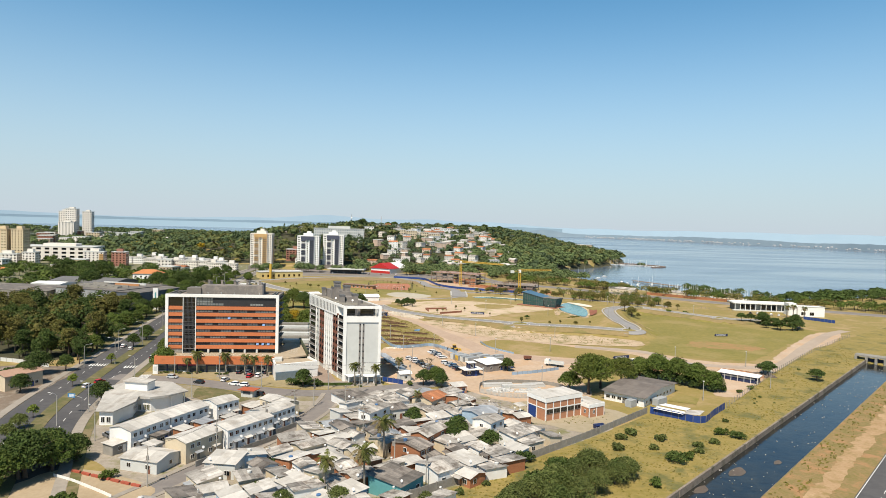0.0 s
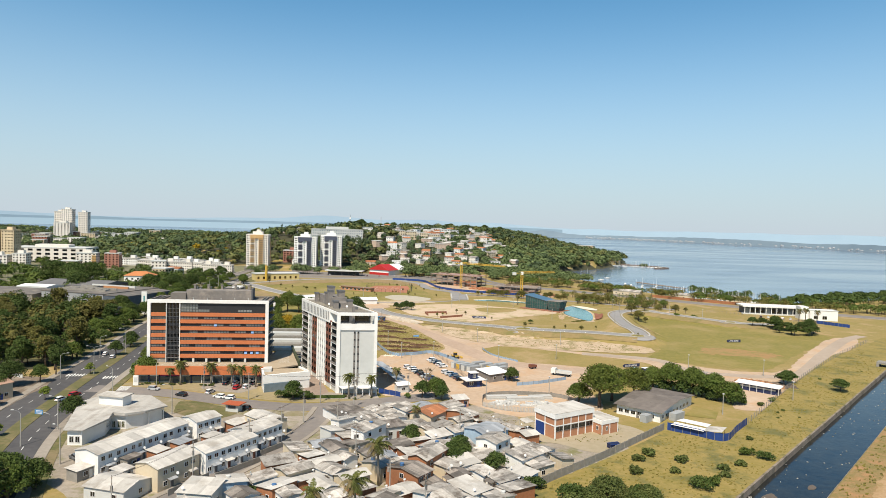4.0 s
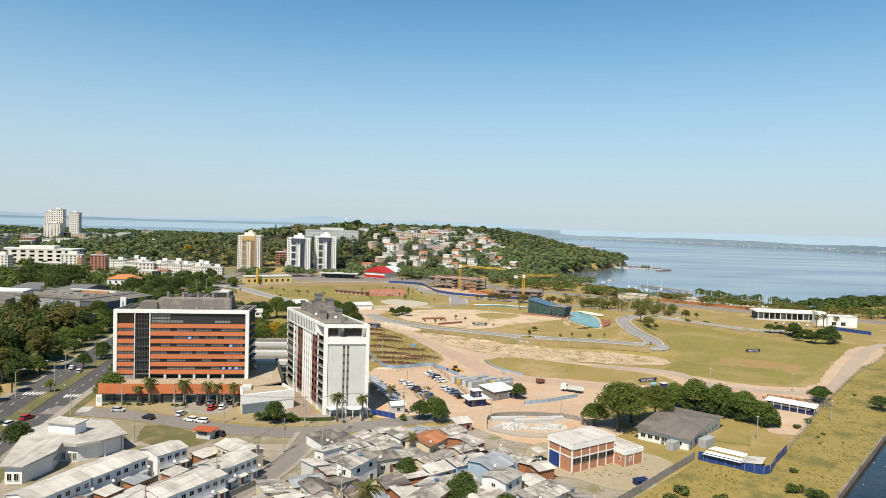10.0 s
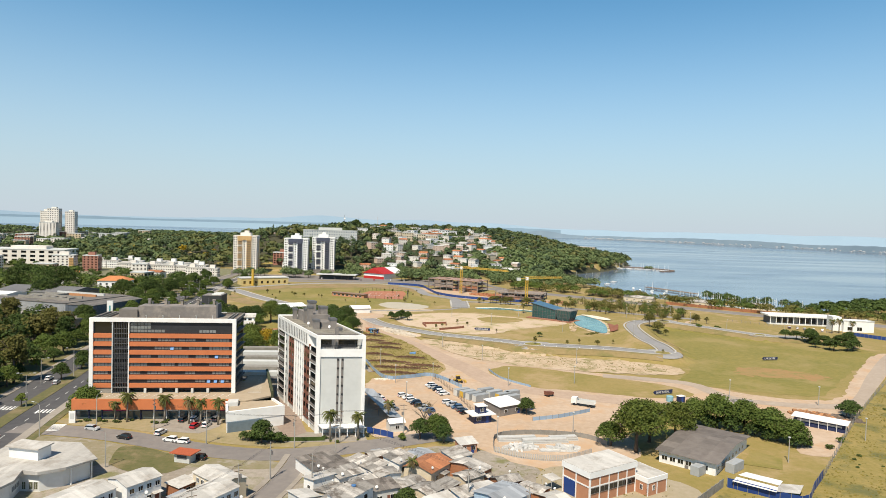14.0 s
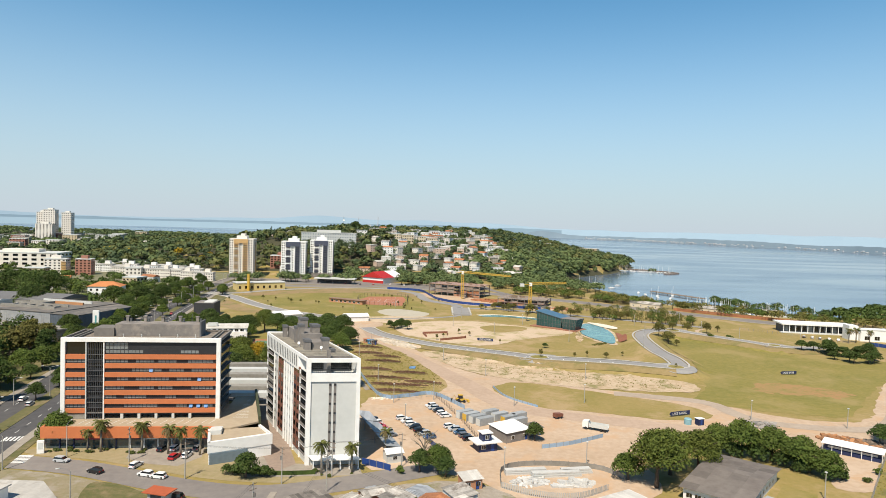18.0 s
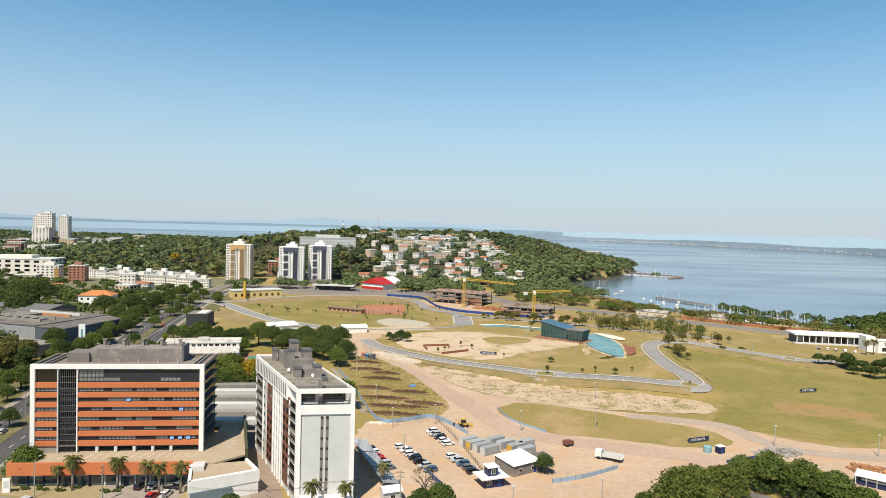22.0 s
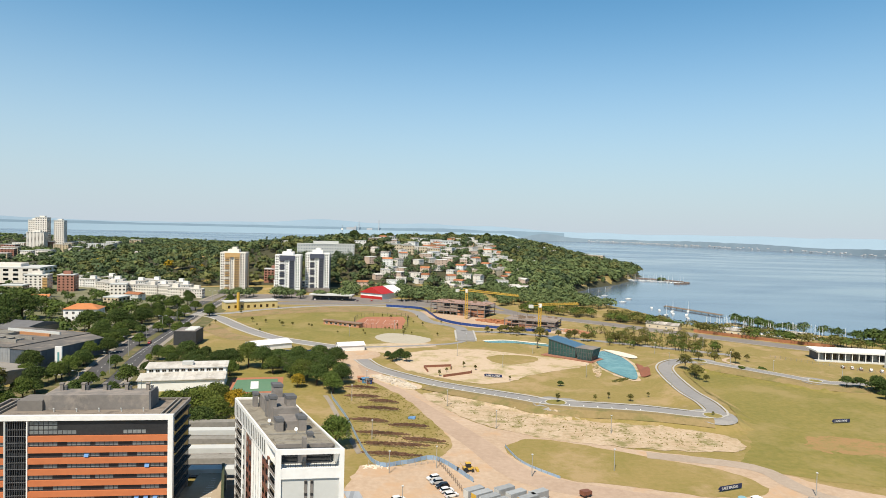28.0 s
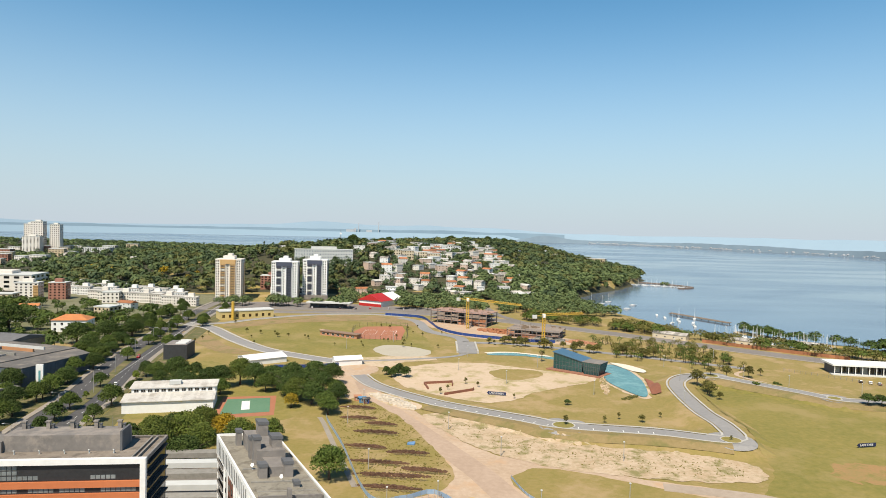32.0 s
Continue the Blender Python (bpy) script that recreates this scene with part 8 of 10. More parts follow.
for x, y, k, s in ((-104, 211, "broad2", 1.05), (-92, 151, "broad3", 0.95), (-93, 150, "broad1", 1.1), (-88, 155, "broad1", 0.9), (-97, 158, "broad2", 1.0), (-73, 151, "bush1", 1.0), (-104, 262, "broad1", 1.0), (-125, 233, "small", 0.9), (-129, 270, "small", 1.0),
                   (-98, 140, "broad3", 0.9), (-76, 137, "bush1", 1.2), (-150, 245, "broad2", 0.7), (-157, 248, "bush3", 1.0), (-63, 186, "bush1", 0.8), (-47, 182, "bush1", 0.9), (-58, 199, "bush1", 0.7), (-68, 190, "bush1", 0.8),
                   (-44, 240, "broad2", 0.85), (-40, 241, "bush3", 1.0), (-48, 242, "bush3", 0.9), (1, 246, "broad2", 0.8), (6, 247, "broad1", 0.75), (-4, 245, "bush1", 0.8), (8, 243, "broad2", 0.7), (37, 273, "broad2", 0.72),
                   (63, 238, "broad4", 1.0), (70, 247, "broad4", 0.85), (79, 250, "broad4", 0.8), (57, 243, "broad1", 0.85), (92, 266, "broad1", 0.9), (98, 263, "broad1", 1.15), (105, 259, "broad1", 1.1), (110, 253, "broad1", 1.1), (114, 247, "broad1", 0.9), (154, 280, "umbrella", 1.2), (150, 276, "umbrella", 1.0),
                   (131, 250, "bush1", 0.8), (118, 246, "bush1", 0.8), (124, 244, "bush2", 1.2), (-2, 197, "broad2", 0.72), (11, 184, "broad2", 0.9), (9, 180, "broad2", 0.8), (20, 176, "broad2", 0.75), (28, 167, "bush3", 0.95), (22, 165, "bush1", 0.7), (30, 194, "bush1", 0.8), (-22, 147, "bush3", 1.0),
                   (-13, 146, "bush1", 0.9), (-26, 150, "bush1", 1.0), (-7, 136, "bush3", 1.0), (10, 146, "bush2", 1.0), (16, 151, "bush2", 0.9), (6, 141, "bush2", 0.9), (168, 267, "umbrella", 1.0), (172, 273, "umbrella", 0.7)):
    plant(k, x, y, s)
for x, y, k, sc in ((95, 264, "bush3", 1.5), (101, 260, "bush3", 1.7), (107, 256, "bush3", 1.6), (111, 250, "bush3", 1.5), (115, 245, "bush3", 1.2), (90, 268, "bush3", 1.1),
                    (-14, 160, "bush1", 0.9), (-30, 164, "bush1", 0.8), (-22, 176, "bush1", 0.7), (5, 206, "bush1", 0.7), (-12, 208, "bush1", 0.8), (25, 205, "bush3", 0.9), (-36, 160, "bush3", 0.8), (14, 172, "bush1", 0.8), (-4, 152, "bush3", 0.8)):
    plant(k, x, y, sc)
# scrub on the bank
for x, y, k, s in ((32, 146, "scrub1", 0.85), (38, 152, "scrub1", 0.85), (43, 158, "scrub1", 0.95), (48, 153, "scrub1", 0.8), (26, 142, "scrub1", 0.9), (22, 139, "scrub1", 0.8), (36, 142, "scrub1", 0.9), (42, 147, "scrub1", 0.8), (30, 137, "scrub1", 0.9), (46, 162, "scrub1", 0.7), (52, 156, "scrub1", 0.75), (28, 150, "bush3", 1.2), (20, 134, "scrub1", 0.9), (45, 165, "bush3", 1.3), (52, 160, "bush3", 1.2), (36, 162, "bush3", 1.2), (58, 152, "bush1", 1.0), (64, 190, "bush2", 1.6),
                   (60, 186, "bush2", 1.4), (72, 186, "bush2", 1.5), (69, 168, "bush3", 1.0), (74, 171, "bush1", 1.0), (80, 181, "bush2", 1.3), (92, 192, "bush1", 1.0), (96, 189, "bush3", 0.8), (86, 184, "bush2", 1.3), (78, 176, "bush2", 1.2), (56, 178, "bush2", 1.5), (66, 178, "bush2", 1.2), (100, 206, "bush2", 0.9)):
    plant(k, x, y, s, group="scrub on the canal bank")
for i in range(7):
    x, y = canal_xy(g.uniform(0, 220), g.uniform(-18, -4))
    plant("bush2", x, y, g.uniform(0.25, 0.7), group="scrub on the canal bank")
for x, y, k, s in ((-21, 143, "palm1", 1.35), (-12, 144, "palm1", 1.2), (-9, 167, "palm1", 1.25), (-1, 213, "palm1", 0.7), (-93, 257, "palm2", 1.49), (-89, 256.5, "palm2", 1.43), (-78, 257.5, "palm2", 1.43), (-70, 256, "palm2", 1.30), (-66, 254.5, "palm2", 1.30), (-61, 255.5, "palm2", 1.37),
                   (-25, 243.5, "palm2", 1.30), (-17, 244.5, "palm2", 1.37), (-9, 259, "palm2", 1.17), (270, 470, "palm2", 1.43), (276, 472, "palm2", 1.56), (282, 468, "palm2", 1.30), (76, 530, "palm2", 1.17)):
    plant(k, x, y, s)
bare = thing("bare_tree", "nearly leafless grey tree beside the car park", "tree", pose(2.0, 251.0, 0))
part("trunk", limbs(31, 11, 0.32, 3.6, 8, 0.3, 0.4), mat("pale_bark", (0.264, 0.216, 0.160), (0.192, 0.156, 0.112), 0.8, 0.95, 0.4), bare)
V, F = leaves(31, [(1.0, 0, 8.6, 1.3, 0.8), (-1.8, 1.0, 8.0, 1.1, 0.8), (1.4, -1.6, 7.0, 1.0, 0.8)], 170, 0.2)
part("crown", quick_mesh("crown", V, F, M_DRYLEAF), M_DRYLEAF, bare)
for i in range(24):
    plant("bush2", -104 + g.uniform(0, 28) if i < 16 else -48 + g.uniform(0, 32), 255.5 + g.uniform(0, 3) if i < 16 else 241.5 + g.uniform(0, 4), g.uniform(0.35, 0.7), group="shrubs before the buildings")
# median and verge trees along the avenue
for i in range(100):
    y = 292 + i * 4.7 + g.uniform(-3, 3)
    x = float(np.interp(y, [p[1] for p in AVE], [p[0] for p in AVE]))
    plant(g.choice(["small", "broad2", "broad1", "broad2"]), x + g.choice([-0.6, -18, -20, -24, -29, 15, 18]) + g.uniform(-1, 1), y, g.uniform(0.7, 1.1), group="avenue trees")
for x, y, k, s in ((-84, 362, "broad4", 1.0), (-92, 355, "broad4", 0.9), (-76, 352, "broad4", 0.85), (-84, 376, "flower", 1.35), (-64, 358, "broad4", 0.9), (-98, 366, "broad4", 0.8), (-56, 372, "broad1", 0.9), (-112, 440, "broad3", 0.9), (-104, 446, "broad3", 0.9), (-96, 438, "broad1", 0.9),
                   (-64, 440, "broad3", 0.9), (-56, 450, "broad3", 1.0), (-48, 444, "broad3", 0.95), (-66, 462, "broad3", 0.95), (-56, 468, "broad3", 0.9), (-46, 462, "broad3", 0.9), (-40, 436, "broad1", 0.9), (-50, 424, "broad3", 0.9), (-42, 415, "broad1", 0.95), (-58, 418, "flower", 0.8), 
                   (-29, 336, "broad1", 1.15), (-76, 445, "broad1", 1.0), (-130, 470, "broad2", 1.0), (-38, 426, "broad3", 0.75), (-100, 452, "broad3", 1), (-92, 458, "broad4", 0.9), (-84, 456, "broad3", 1), (-76, 458, "broad3", 0.95), (-70, 450, "broad3", 0.9), (-62, 436, "broad3", 0.9), (-58, 428, "broad4", 0.8), (-98, 346, "broad3", 1.05), (-88, 344, "broad4", 0.95), (-78, 342, "broad3", 1), (-90, 366, "broad3", 1), (-82, 374, "broad4", 0.8), (-74, 372, "flower", 1.2), (-64, 370, "flower", 0.9), (-104, 358, "broad3", 0.9), (-60, 346, "broad1", 1), (-118, 446, "broad3", 0.9), (-40, 408, "broad1", 0.9)):
    plant(k, x, y, s, group="trees behind the tower")
# park trees
for i in range(14):
    plant(g.choice(["umbrella", "broad2", "umbrella"]), g.uniform(214, 248), g.uniform(405, 436) - 0.0, g.uniform(0.9, 1.25), group="grove in the meadow")
for x, y in ((-19, 486), (-14, 484), (-8, 481), (-12, 490), (-16, 480)):
    plant("broad2", x, y, g.uniform(0.6, 0.8), group="tree clump by the park road")
for x, y, k, s in ((60, 388.5, "thin", 1.0), (121, 372, "thin", 0.5), (163, 484, "olive1", 0.8), (97, 404, "olive1", 0.62), (80, 402, "thin", 0.8), (88, 408, "thin", 0.7), (108, 412, "thin", 0.6), (70, 430, "umbrella", 0.5), (146, 462, "olive1", 1.5), (149, 456, "olive1", 1.3), (147, 449, "olive1", 1.4), (150, 444, "olive1", 0.7),
                   (176, 492, "olive1", 1.2), (190, 494, "olive1", 1.2), (200, 500, "thin", 1.2), (180, 466, "bush1", 0.9), (196, 474, "bush1", 1.2), (14, 455, "thin", 0.6), (24, 468, "thin", 0.8), (30, 462, "thin", 0.7), (10, 446, "thin", 0.8), (46, 440, "thin", 0.6), (-60, 470, "olive1", 0.9), (-105, 600, "olive1", 0.6), (-98, 604, "olive1", 0.5)):
    plant(k, x, y, s, group="young park trees")
for i in range(46):
    x = g.uniform(48, 190)
    plant(g.choice(["thin", "olive1", "olive1", "thin"]), x, 592 - (x - 48) * 0.42 + g.uniform(-8, 9), g.uniform(0.8, 1.25), group="trees along the park edge")
for i in range(30):
    plant("thin", g.uniform(-170, 20), g.uniform(560, 660), g.uniform(0.5, 0.9), group="young park trees")

# ---------- avenue junction, riverside road ----------
RIV = [(-300, 760), (-205, 752), (-130, 738), (-40, 752), (40, 728), (90, 695), (146, 654), (222, 588), (273, 547), (350, 500), (480, 425), (700, 300)]
ribbon("road_riverside_avenue", RIV, 16, M_OLDASPH, 0.10, "wide grey riverside avenue")
ribbon("pavement_riverside", RIV, 3, M_PAVE, 0.22, "pale pavement of the riverside avenue", "pavement", 10.5, 0.15)
ribbon("road_hill", [(92, 694), (74, 740), (66, 800), (60, 860), (90, 930)], 8, M_OLDASPH, 0.15, "grey street climbing the hill")
dashes("lane_marking", RIV, M_LINE, 0.2, 4, 8)
sheet("avenue_forecourt", [(-214, 762), (-130, 750), (-40, 764), (34, 744), (28, 786), (-20, 792), (-70, 806), (-110, 812), (-214, 806)], M_OLDASPH, 0.08, 10, False, label="grey asphalt car park beside the riverside avenue", category="car park")
for i in range(8):
    park(("white", "silver", "black", "grey", "red", "white")[i % 6], -110 + i * 15 + random.uniform(-2, 2), 768 + 3.0 * math.sin(i * 1.7), 90 + random.uniform(-8, 8), "cars parked beside the riverside avenue")
yb = thing("yellow_hall", "low yellow hall with pale roof and yellow pillar", "building", pose(-171, 678, 0, 0, 0, 30))
part("wall", Shape().box(0, 0, 0, 46, 14, 6.5), mat("pale_yellow_paint", (0.576, 0.448, 0.192), (0.512, 0.392, 0.160), 3, 0.8, 0.05), yb)
part("roof", Shape().box(-0.4, -0.4, 6.5, 46.4, 14.4, 7.2), M_LGREY, yb)
part("pillar", Shape().tube([(10, -3, 0), (10, -3, 15.5)], 1.3, 12), M_YELLOW, yb)
for i in range(8):
    add_window(yb, 3 + i * 5.6, -0.02, 1.5, 0, 2.0, 2.5, M_YELLOW)
rh = thing("red_hall", "hall with bright red pitched roof and white side roof", "building", pose(-44, 806, 0, 0, 0, -32))
part("wall", Shape().box(-14, -18, 0, 14, 18, 6), M_WHITE, rh)
part("red_base", Shape().box(-14.1, -18.1, 0, 14.1, -17.9, 3), M_RED, rh)
part("red_roof", Shape().add([(-15, -19, 6), (15, -19, 6), (15, 2, 6), (-15, 2, 6), (0, -19, 12.5), (0, 2, 12.5)], [(0, 4, 5, 3), (4, 1, 2, 5), (0, 1, 4), (2, 3, 5), (3, 2, 1, 0)]), M_RED, rh)
part("white_roof", Shape().add([(-15, 2.05, 6), (15, 2.05, 6), (15, 22, 6), (-15, 22, 6), (0, 2.05, 12.3), (0, 22, 12.3)], [(0, 4, 5, 3), (4, 1, 2, 5), (0, 1, 4), (2, 3, 5), (3, 2, 1, 0)]), M_WHITE, rh)
ca = thing("filling_station", "flat white canopy on columns by the avenue", "canopy", pose(-92, 772, 0, 0, 0, -5))
part("canopy", Shape().box(-22, -7, 5, 22, 7, 6.2), M_LGREY, ca)
for i in range(6):
    part("column", Shape().box(-20 + i * 8, -0.3, 0, -19.4 + i * 8, 0.3, 5), M_MGREY, ca)
part("shop", Shape().box(-20, 3, 0, 16, 6.8, 4), M_DGREY, ca)


def crane(x, y, h, jx, jy, back, label):
    t = thing("tower_crane", label, "crane", pose(x, y, hz(x, y)))
    s = Shape()
    for dx, dy in ((-0.9, -0.9), (0.9, -0.9), (0.9, 0.9), (-0.9, 0.9)):
        s.tube([(dx, dy, 0), (dx, dy, h)], 0.24, 4)
    k = int(h / 2)
    for i in range(k):
        z0, z1 = h * i / k, h * (i + 1) / k
        for a, b in (((-0.9, -0.9), (0.9, -0.9)), ((0.9, -0.9), (0.9, 0.9)), ((0.9, 0.9), (-0.9, 0.9)), ((-0.9, 0.9), (-0.9, -0.9))):
            s.tube([(*a, z0), (*b, z1)], 0.14, 3)
    part("mast", s, M_YELLOW, t)
    j = Vector((jx, jy, 0))
    L = j.length
    d, nn = j / L, Vector((-j.y / L, j.x / L, 0))
    s = Shape()
    for o, z in ((nn * 0.8, 0), (nn * -0.8, 0), (nn * 0, 1.7)):
        s.tube([o + Vector((0, 0, h + z)) - d * back * (0.4 if z else 1), o + d * L + Vector((0, 0, h + z * 0.4))], 0.2, 4)
    n = int(L / 2.2)
    for i in range(n):
        p, q = d * (L * i / n) + Vector((0, 0, h)), d * (L * (i + 1) / n) + Vector((0, 0, h))
        m = (p + q) / 2 + Vector((0, 0, 1.6))
        for e in (p + nn * 0.8, p - nn * 0.8, q + nn * 0.8, q - nn * 0.8):
            s.tube([e, m], 0.12, 3)
    part("jib", s, M_YELLOW, t)
    part("cab", Shape().box(-1.1, -1.1, h - 1.4, 1.1, 1.1, h + 1.2), M_WHITE, t)
    c = -d * back
    part("counterweight", Shape().box(c.x - 1.6, c.y - 1.6, h - 1.6, c.x + 1.6, c.y + 1.6, h + 0.6), M_LGREY, t)


crane(37.5, 657, 24, 39, -35, 10, "yellow tower crane over the unfinished building")
crane(88, 590, 21, 32, 14, 8, "yellow tower crane over the lower works")


def shell(x, y, a, W, D, floors, label, fh=3.6, bays=8):
    t = thing("unfinished_building", label, "building", pose(x, y, hz(x, y), 0, 0, a))
    m = mat("raw_concrete", (0.304, 0.240, 0.192), (0.232, 0.180, 0.144), 2, 0.9, 0.2)
    for k in range(floors):
        part("floor_slab", Shape().box(-0.5, -0.5, (k + 1) * fh - 0.4, W + 0.5, D + 0.5, (k + 1) * fh), m if k % 2 else mat("pink_formwork", (0.400, 0.248, 0.192), None, 2), t)
        for i in range(bays + 1):
            for yy in (0, D * 0.5, D):
                part("column", Shape().box(W * i / bays - 0.3, yy - 0.3, k * fh, W * i / bays + 0.3, yy + 0.3, (k + 1) * fh - 0.4), m, t)
    gi = random.Random(int(x + y))
    for k in range(floors):
        for i in range(bays):
            if gi.random() < 0.62:
                part("brick_infill", Shape().box(W * i / bays + 0.4, 0.1, k * fh, W * (i + 1) / bays - 0.4, 0.4, k * fh + fh * gi.uniform(0.3, 0.88)), gi.choice([M_BRICK, M_SALMON, m]), t)
    props = Shape()
    for i in range(bays * 4):
        px, py = W * gi.random(), D * gi.random()
        props.box(px, py, floors * fh, px + 0.14, py + 0.14, floors * fh + gi.uniform(1.2, 3.2))
        if i % 3 == 0:
            props.box(px, py, floors * fh, px + gi.uniform(2, 6), py + 0.3, floors * fh + gi.uniform(0.4, 1.6))
    part("formwork", props, M_WOOD, t, "loose timber formwork and props on the top slab")["kind"] = "stuff"
    scaf = Shape()
    for i in range(bays * 2 + 1):
        scaf.tube([(W * i / bays / 2, -1.2, 0), (W * i / bays / 2, -1.2, floors * fh + 1)], 0.07, 4)
    for k in range(floors * 2 + 1):
        scaf.tube([(0, -1.2, k * fh / 2 + 0.6), (W, -1.2, k * fh / 2 + 0.6)], 0.06, 4)
    part("scaffolding", scaf, M_STEEL, t)
    part("edge_rail", Shape().box(-0.4, -0.45, floors * fh + 0.9, W + 0.4, -0.35, floors * fh + 1.05), M_STEEL, t)


shell(8, 690, -28, 52, 24, 3, "raw concrete three-storey shell under construction")
shell(66, 622, -22, 40, 26, 2, "low concrete frame under construction", 3.0, 7)
sheet("works_ground", [(0, 700), (60, 660), (110, 620), (126, 600), (108, 590), (60, 604), (34, 616), (12, 650)], M_DIRT, 0.10, 8, rag=2, label="bare orange earth round the works")
heap("debris", "piles of timber, brick and earth by the works", 66, 642, 24, 9, 420, 1.2, M_BRICK, -30, 2.0)
heap("debris", "piles of grey formwork on the works", 96, 612, 16, 8, 320, 1.1, M_CONC, -30, 2.4)
heap("debris", "piles of pink earth and brick beside the concrete frame", 118, 600, 12, 6, 240, 0.9, M_SALMON, -25, 2.0)


# ---------- towers and blocks of the middle distance ----------
def block(x, y, w, d, h, a, wm, label, name="apartment_block", floors=6, cols=6, stripe=None, roofm=None, z=None, side_cols=4, category="building", crownbox=True, winm=None, far=False):
    """A block of flats with a window mesh for every storey's bays on the two faces that show."""
    zz = hz(x, y) if z is None else z
    t = thing(name, label, category, pose(x, y, zz, 0, 0, a))
    part("wall", Shape().box(-w / 2, -d / 2, -2, w / 2, d / 2, h), wm, t)
    part("roof", Shape().box(-w / 2 - 0.3, -d / 2 - 0.3, h, w / 2 + 0.3, d / 2 + 0.3, h + 0.7), roofm or M_LGREY, t)
    fh = h / floors
    winm = winm or M_GLASS
    wmesh = Shape().box(-w / cols * 0.27, -0.12, fh * 0.28, w / cols * 0.27, 0.02, fh * 0.78).mesh("window", winm)
    smesh = Shape().box(-d / side_cols * 0.25, -0.12, fh * 0.28, d / side_cols * 0.25, 0.02, fh * 0.78).mesh("window", winm)
    if far:
        s = Shape()
        for k in range(floors):
            for i in range(cols):
                x = -w / 2 + w * (i + 0.5) / cols
                s.box(x - w / cols * 0.2, -d / 2 - 0.12, k * fh + fh * 0.34, x + w / cols * 0.2, -d / 2 + 0.02, k * fh + fh * 0.74)
            for i in range(side_cols):
                q = -d / 2 + d * (i + 0.5) / side_cols
                s.box(w / 2 - 0.02, q - d / side_cols * 0.25, k * fh + fh * 0.28, w / 2 + 0.12, q + d / side_cols * 0.25, k * fh + fh * 0.78)
        part("glazing", s, winm, t)["kind"] = "stuff"
    for k in range(0 if far else floors):
        for i in range(cols):
            part("window", wmesh, None, t, at=pose(-w / 2 + w * (i + 0.5) / cols, -d / 2, k * fh))
        for i in range(side_cols):
            part("window", smesh, None, t, at=pose(w / 2, -d / 2 + d * (i + 0.5) / side_cols, k * fh, 0, 0, 90))
    if stripe:
        for x0, x1 in stripe[1]:
            s = part("coloured_strip", Shape().box(w * x0, -d / 2 - 0.6, h * 0.04, w * x1, -d / 2 - 0.14, h * 0.86), stripe[0], t)
            for k in range(1, floors):
                part("balcony", Shape().box(w * x0 - 0.3, -d / 2 - 1.3, k * fh - 0.4, w * x1 + 0.3, -d / 2 - 0.6, k * fh + 0.5), stripe[0], s)
    if crownbox:
        part("lift_house", Shape().box(-w * 0.22, -d * 0.2, h + 0.7, w * 0.22, d * 0.25, h + 4.0), wm, t)
    return t


M_OCHRE = mat("ochre_paint", (0.520, 0.330, 0.140), (0.450, 0.280, 0.115), 3, 0.8, 0.05)
M_SLATE = mat("slate_blue_paint", (0.076, 0.084, 0.120), (0.056, 0.064, 0.092), 3, 0.8, 0.05)
M_BEIGE = mat("beige_render", (0.537, 0.431, 0.282), (0.466, 0.370, 0.238), 4, 0.85, 0.05)
M_ROSE = mat("rose_render", (0.580, 0.440, 0.350), (0.500, 0.370, 0.285), 4, 0.85, 0.05)
M_WARM = mat("warm_white_render", (0.720, 0.670, 0.600), (0.630, 0.580, 0.510), 4, 0.85, 0.05)


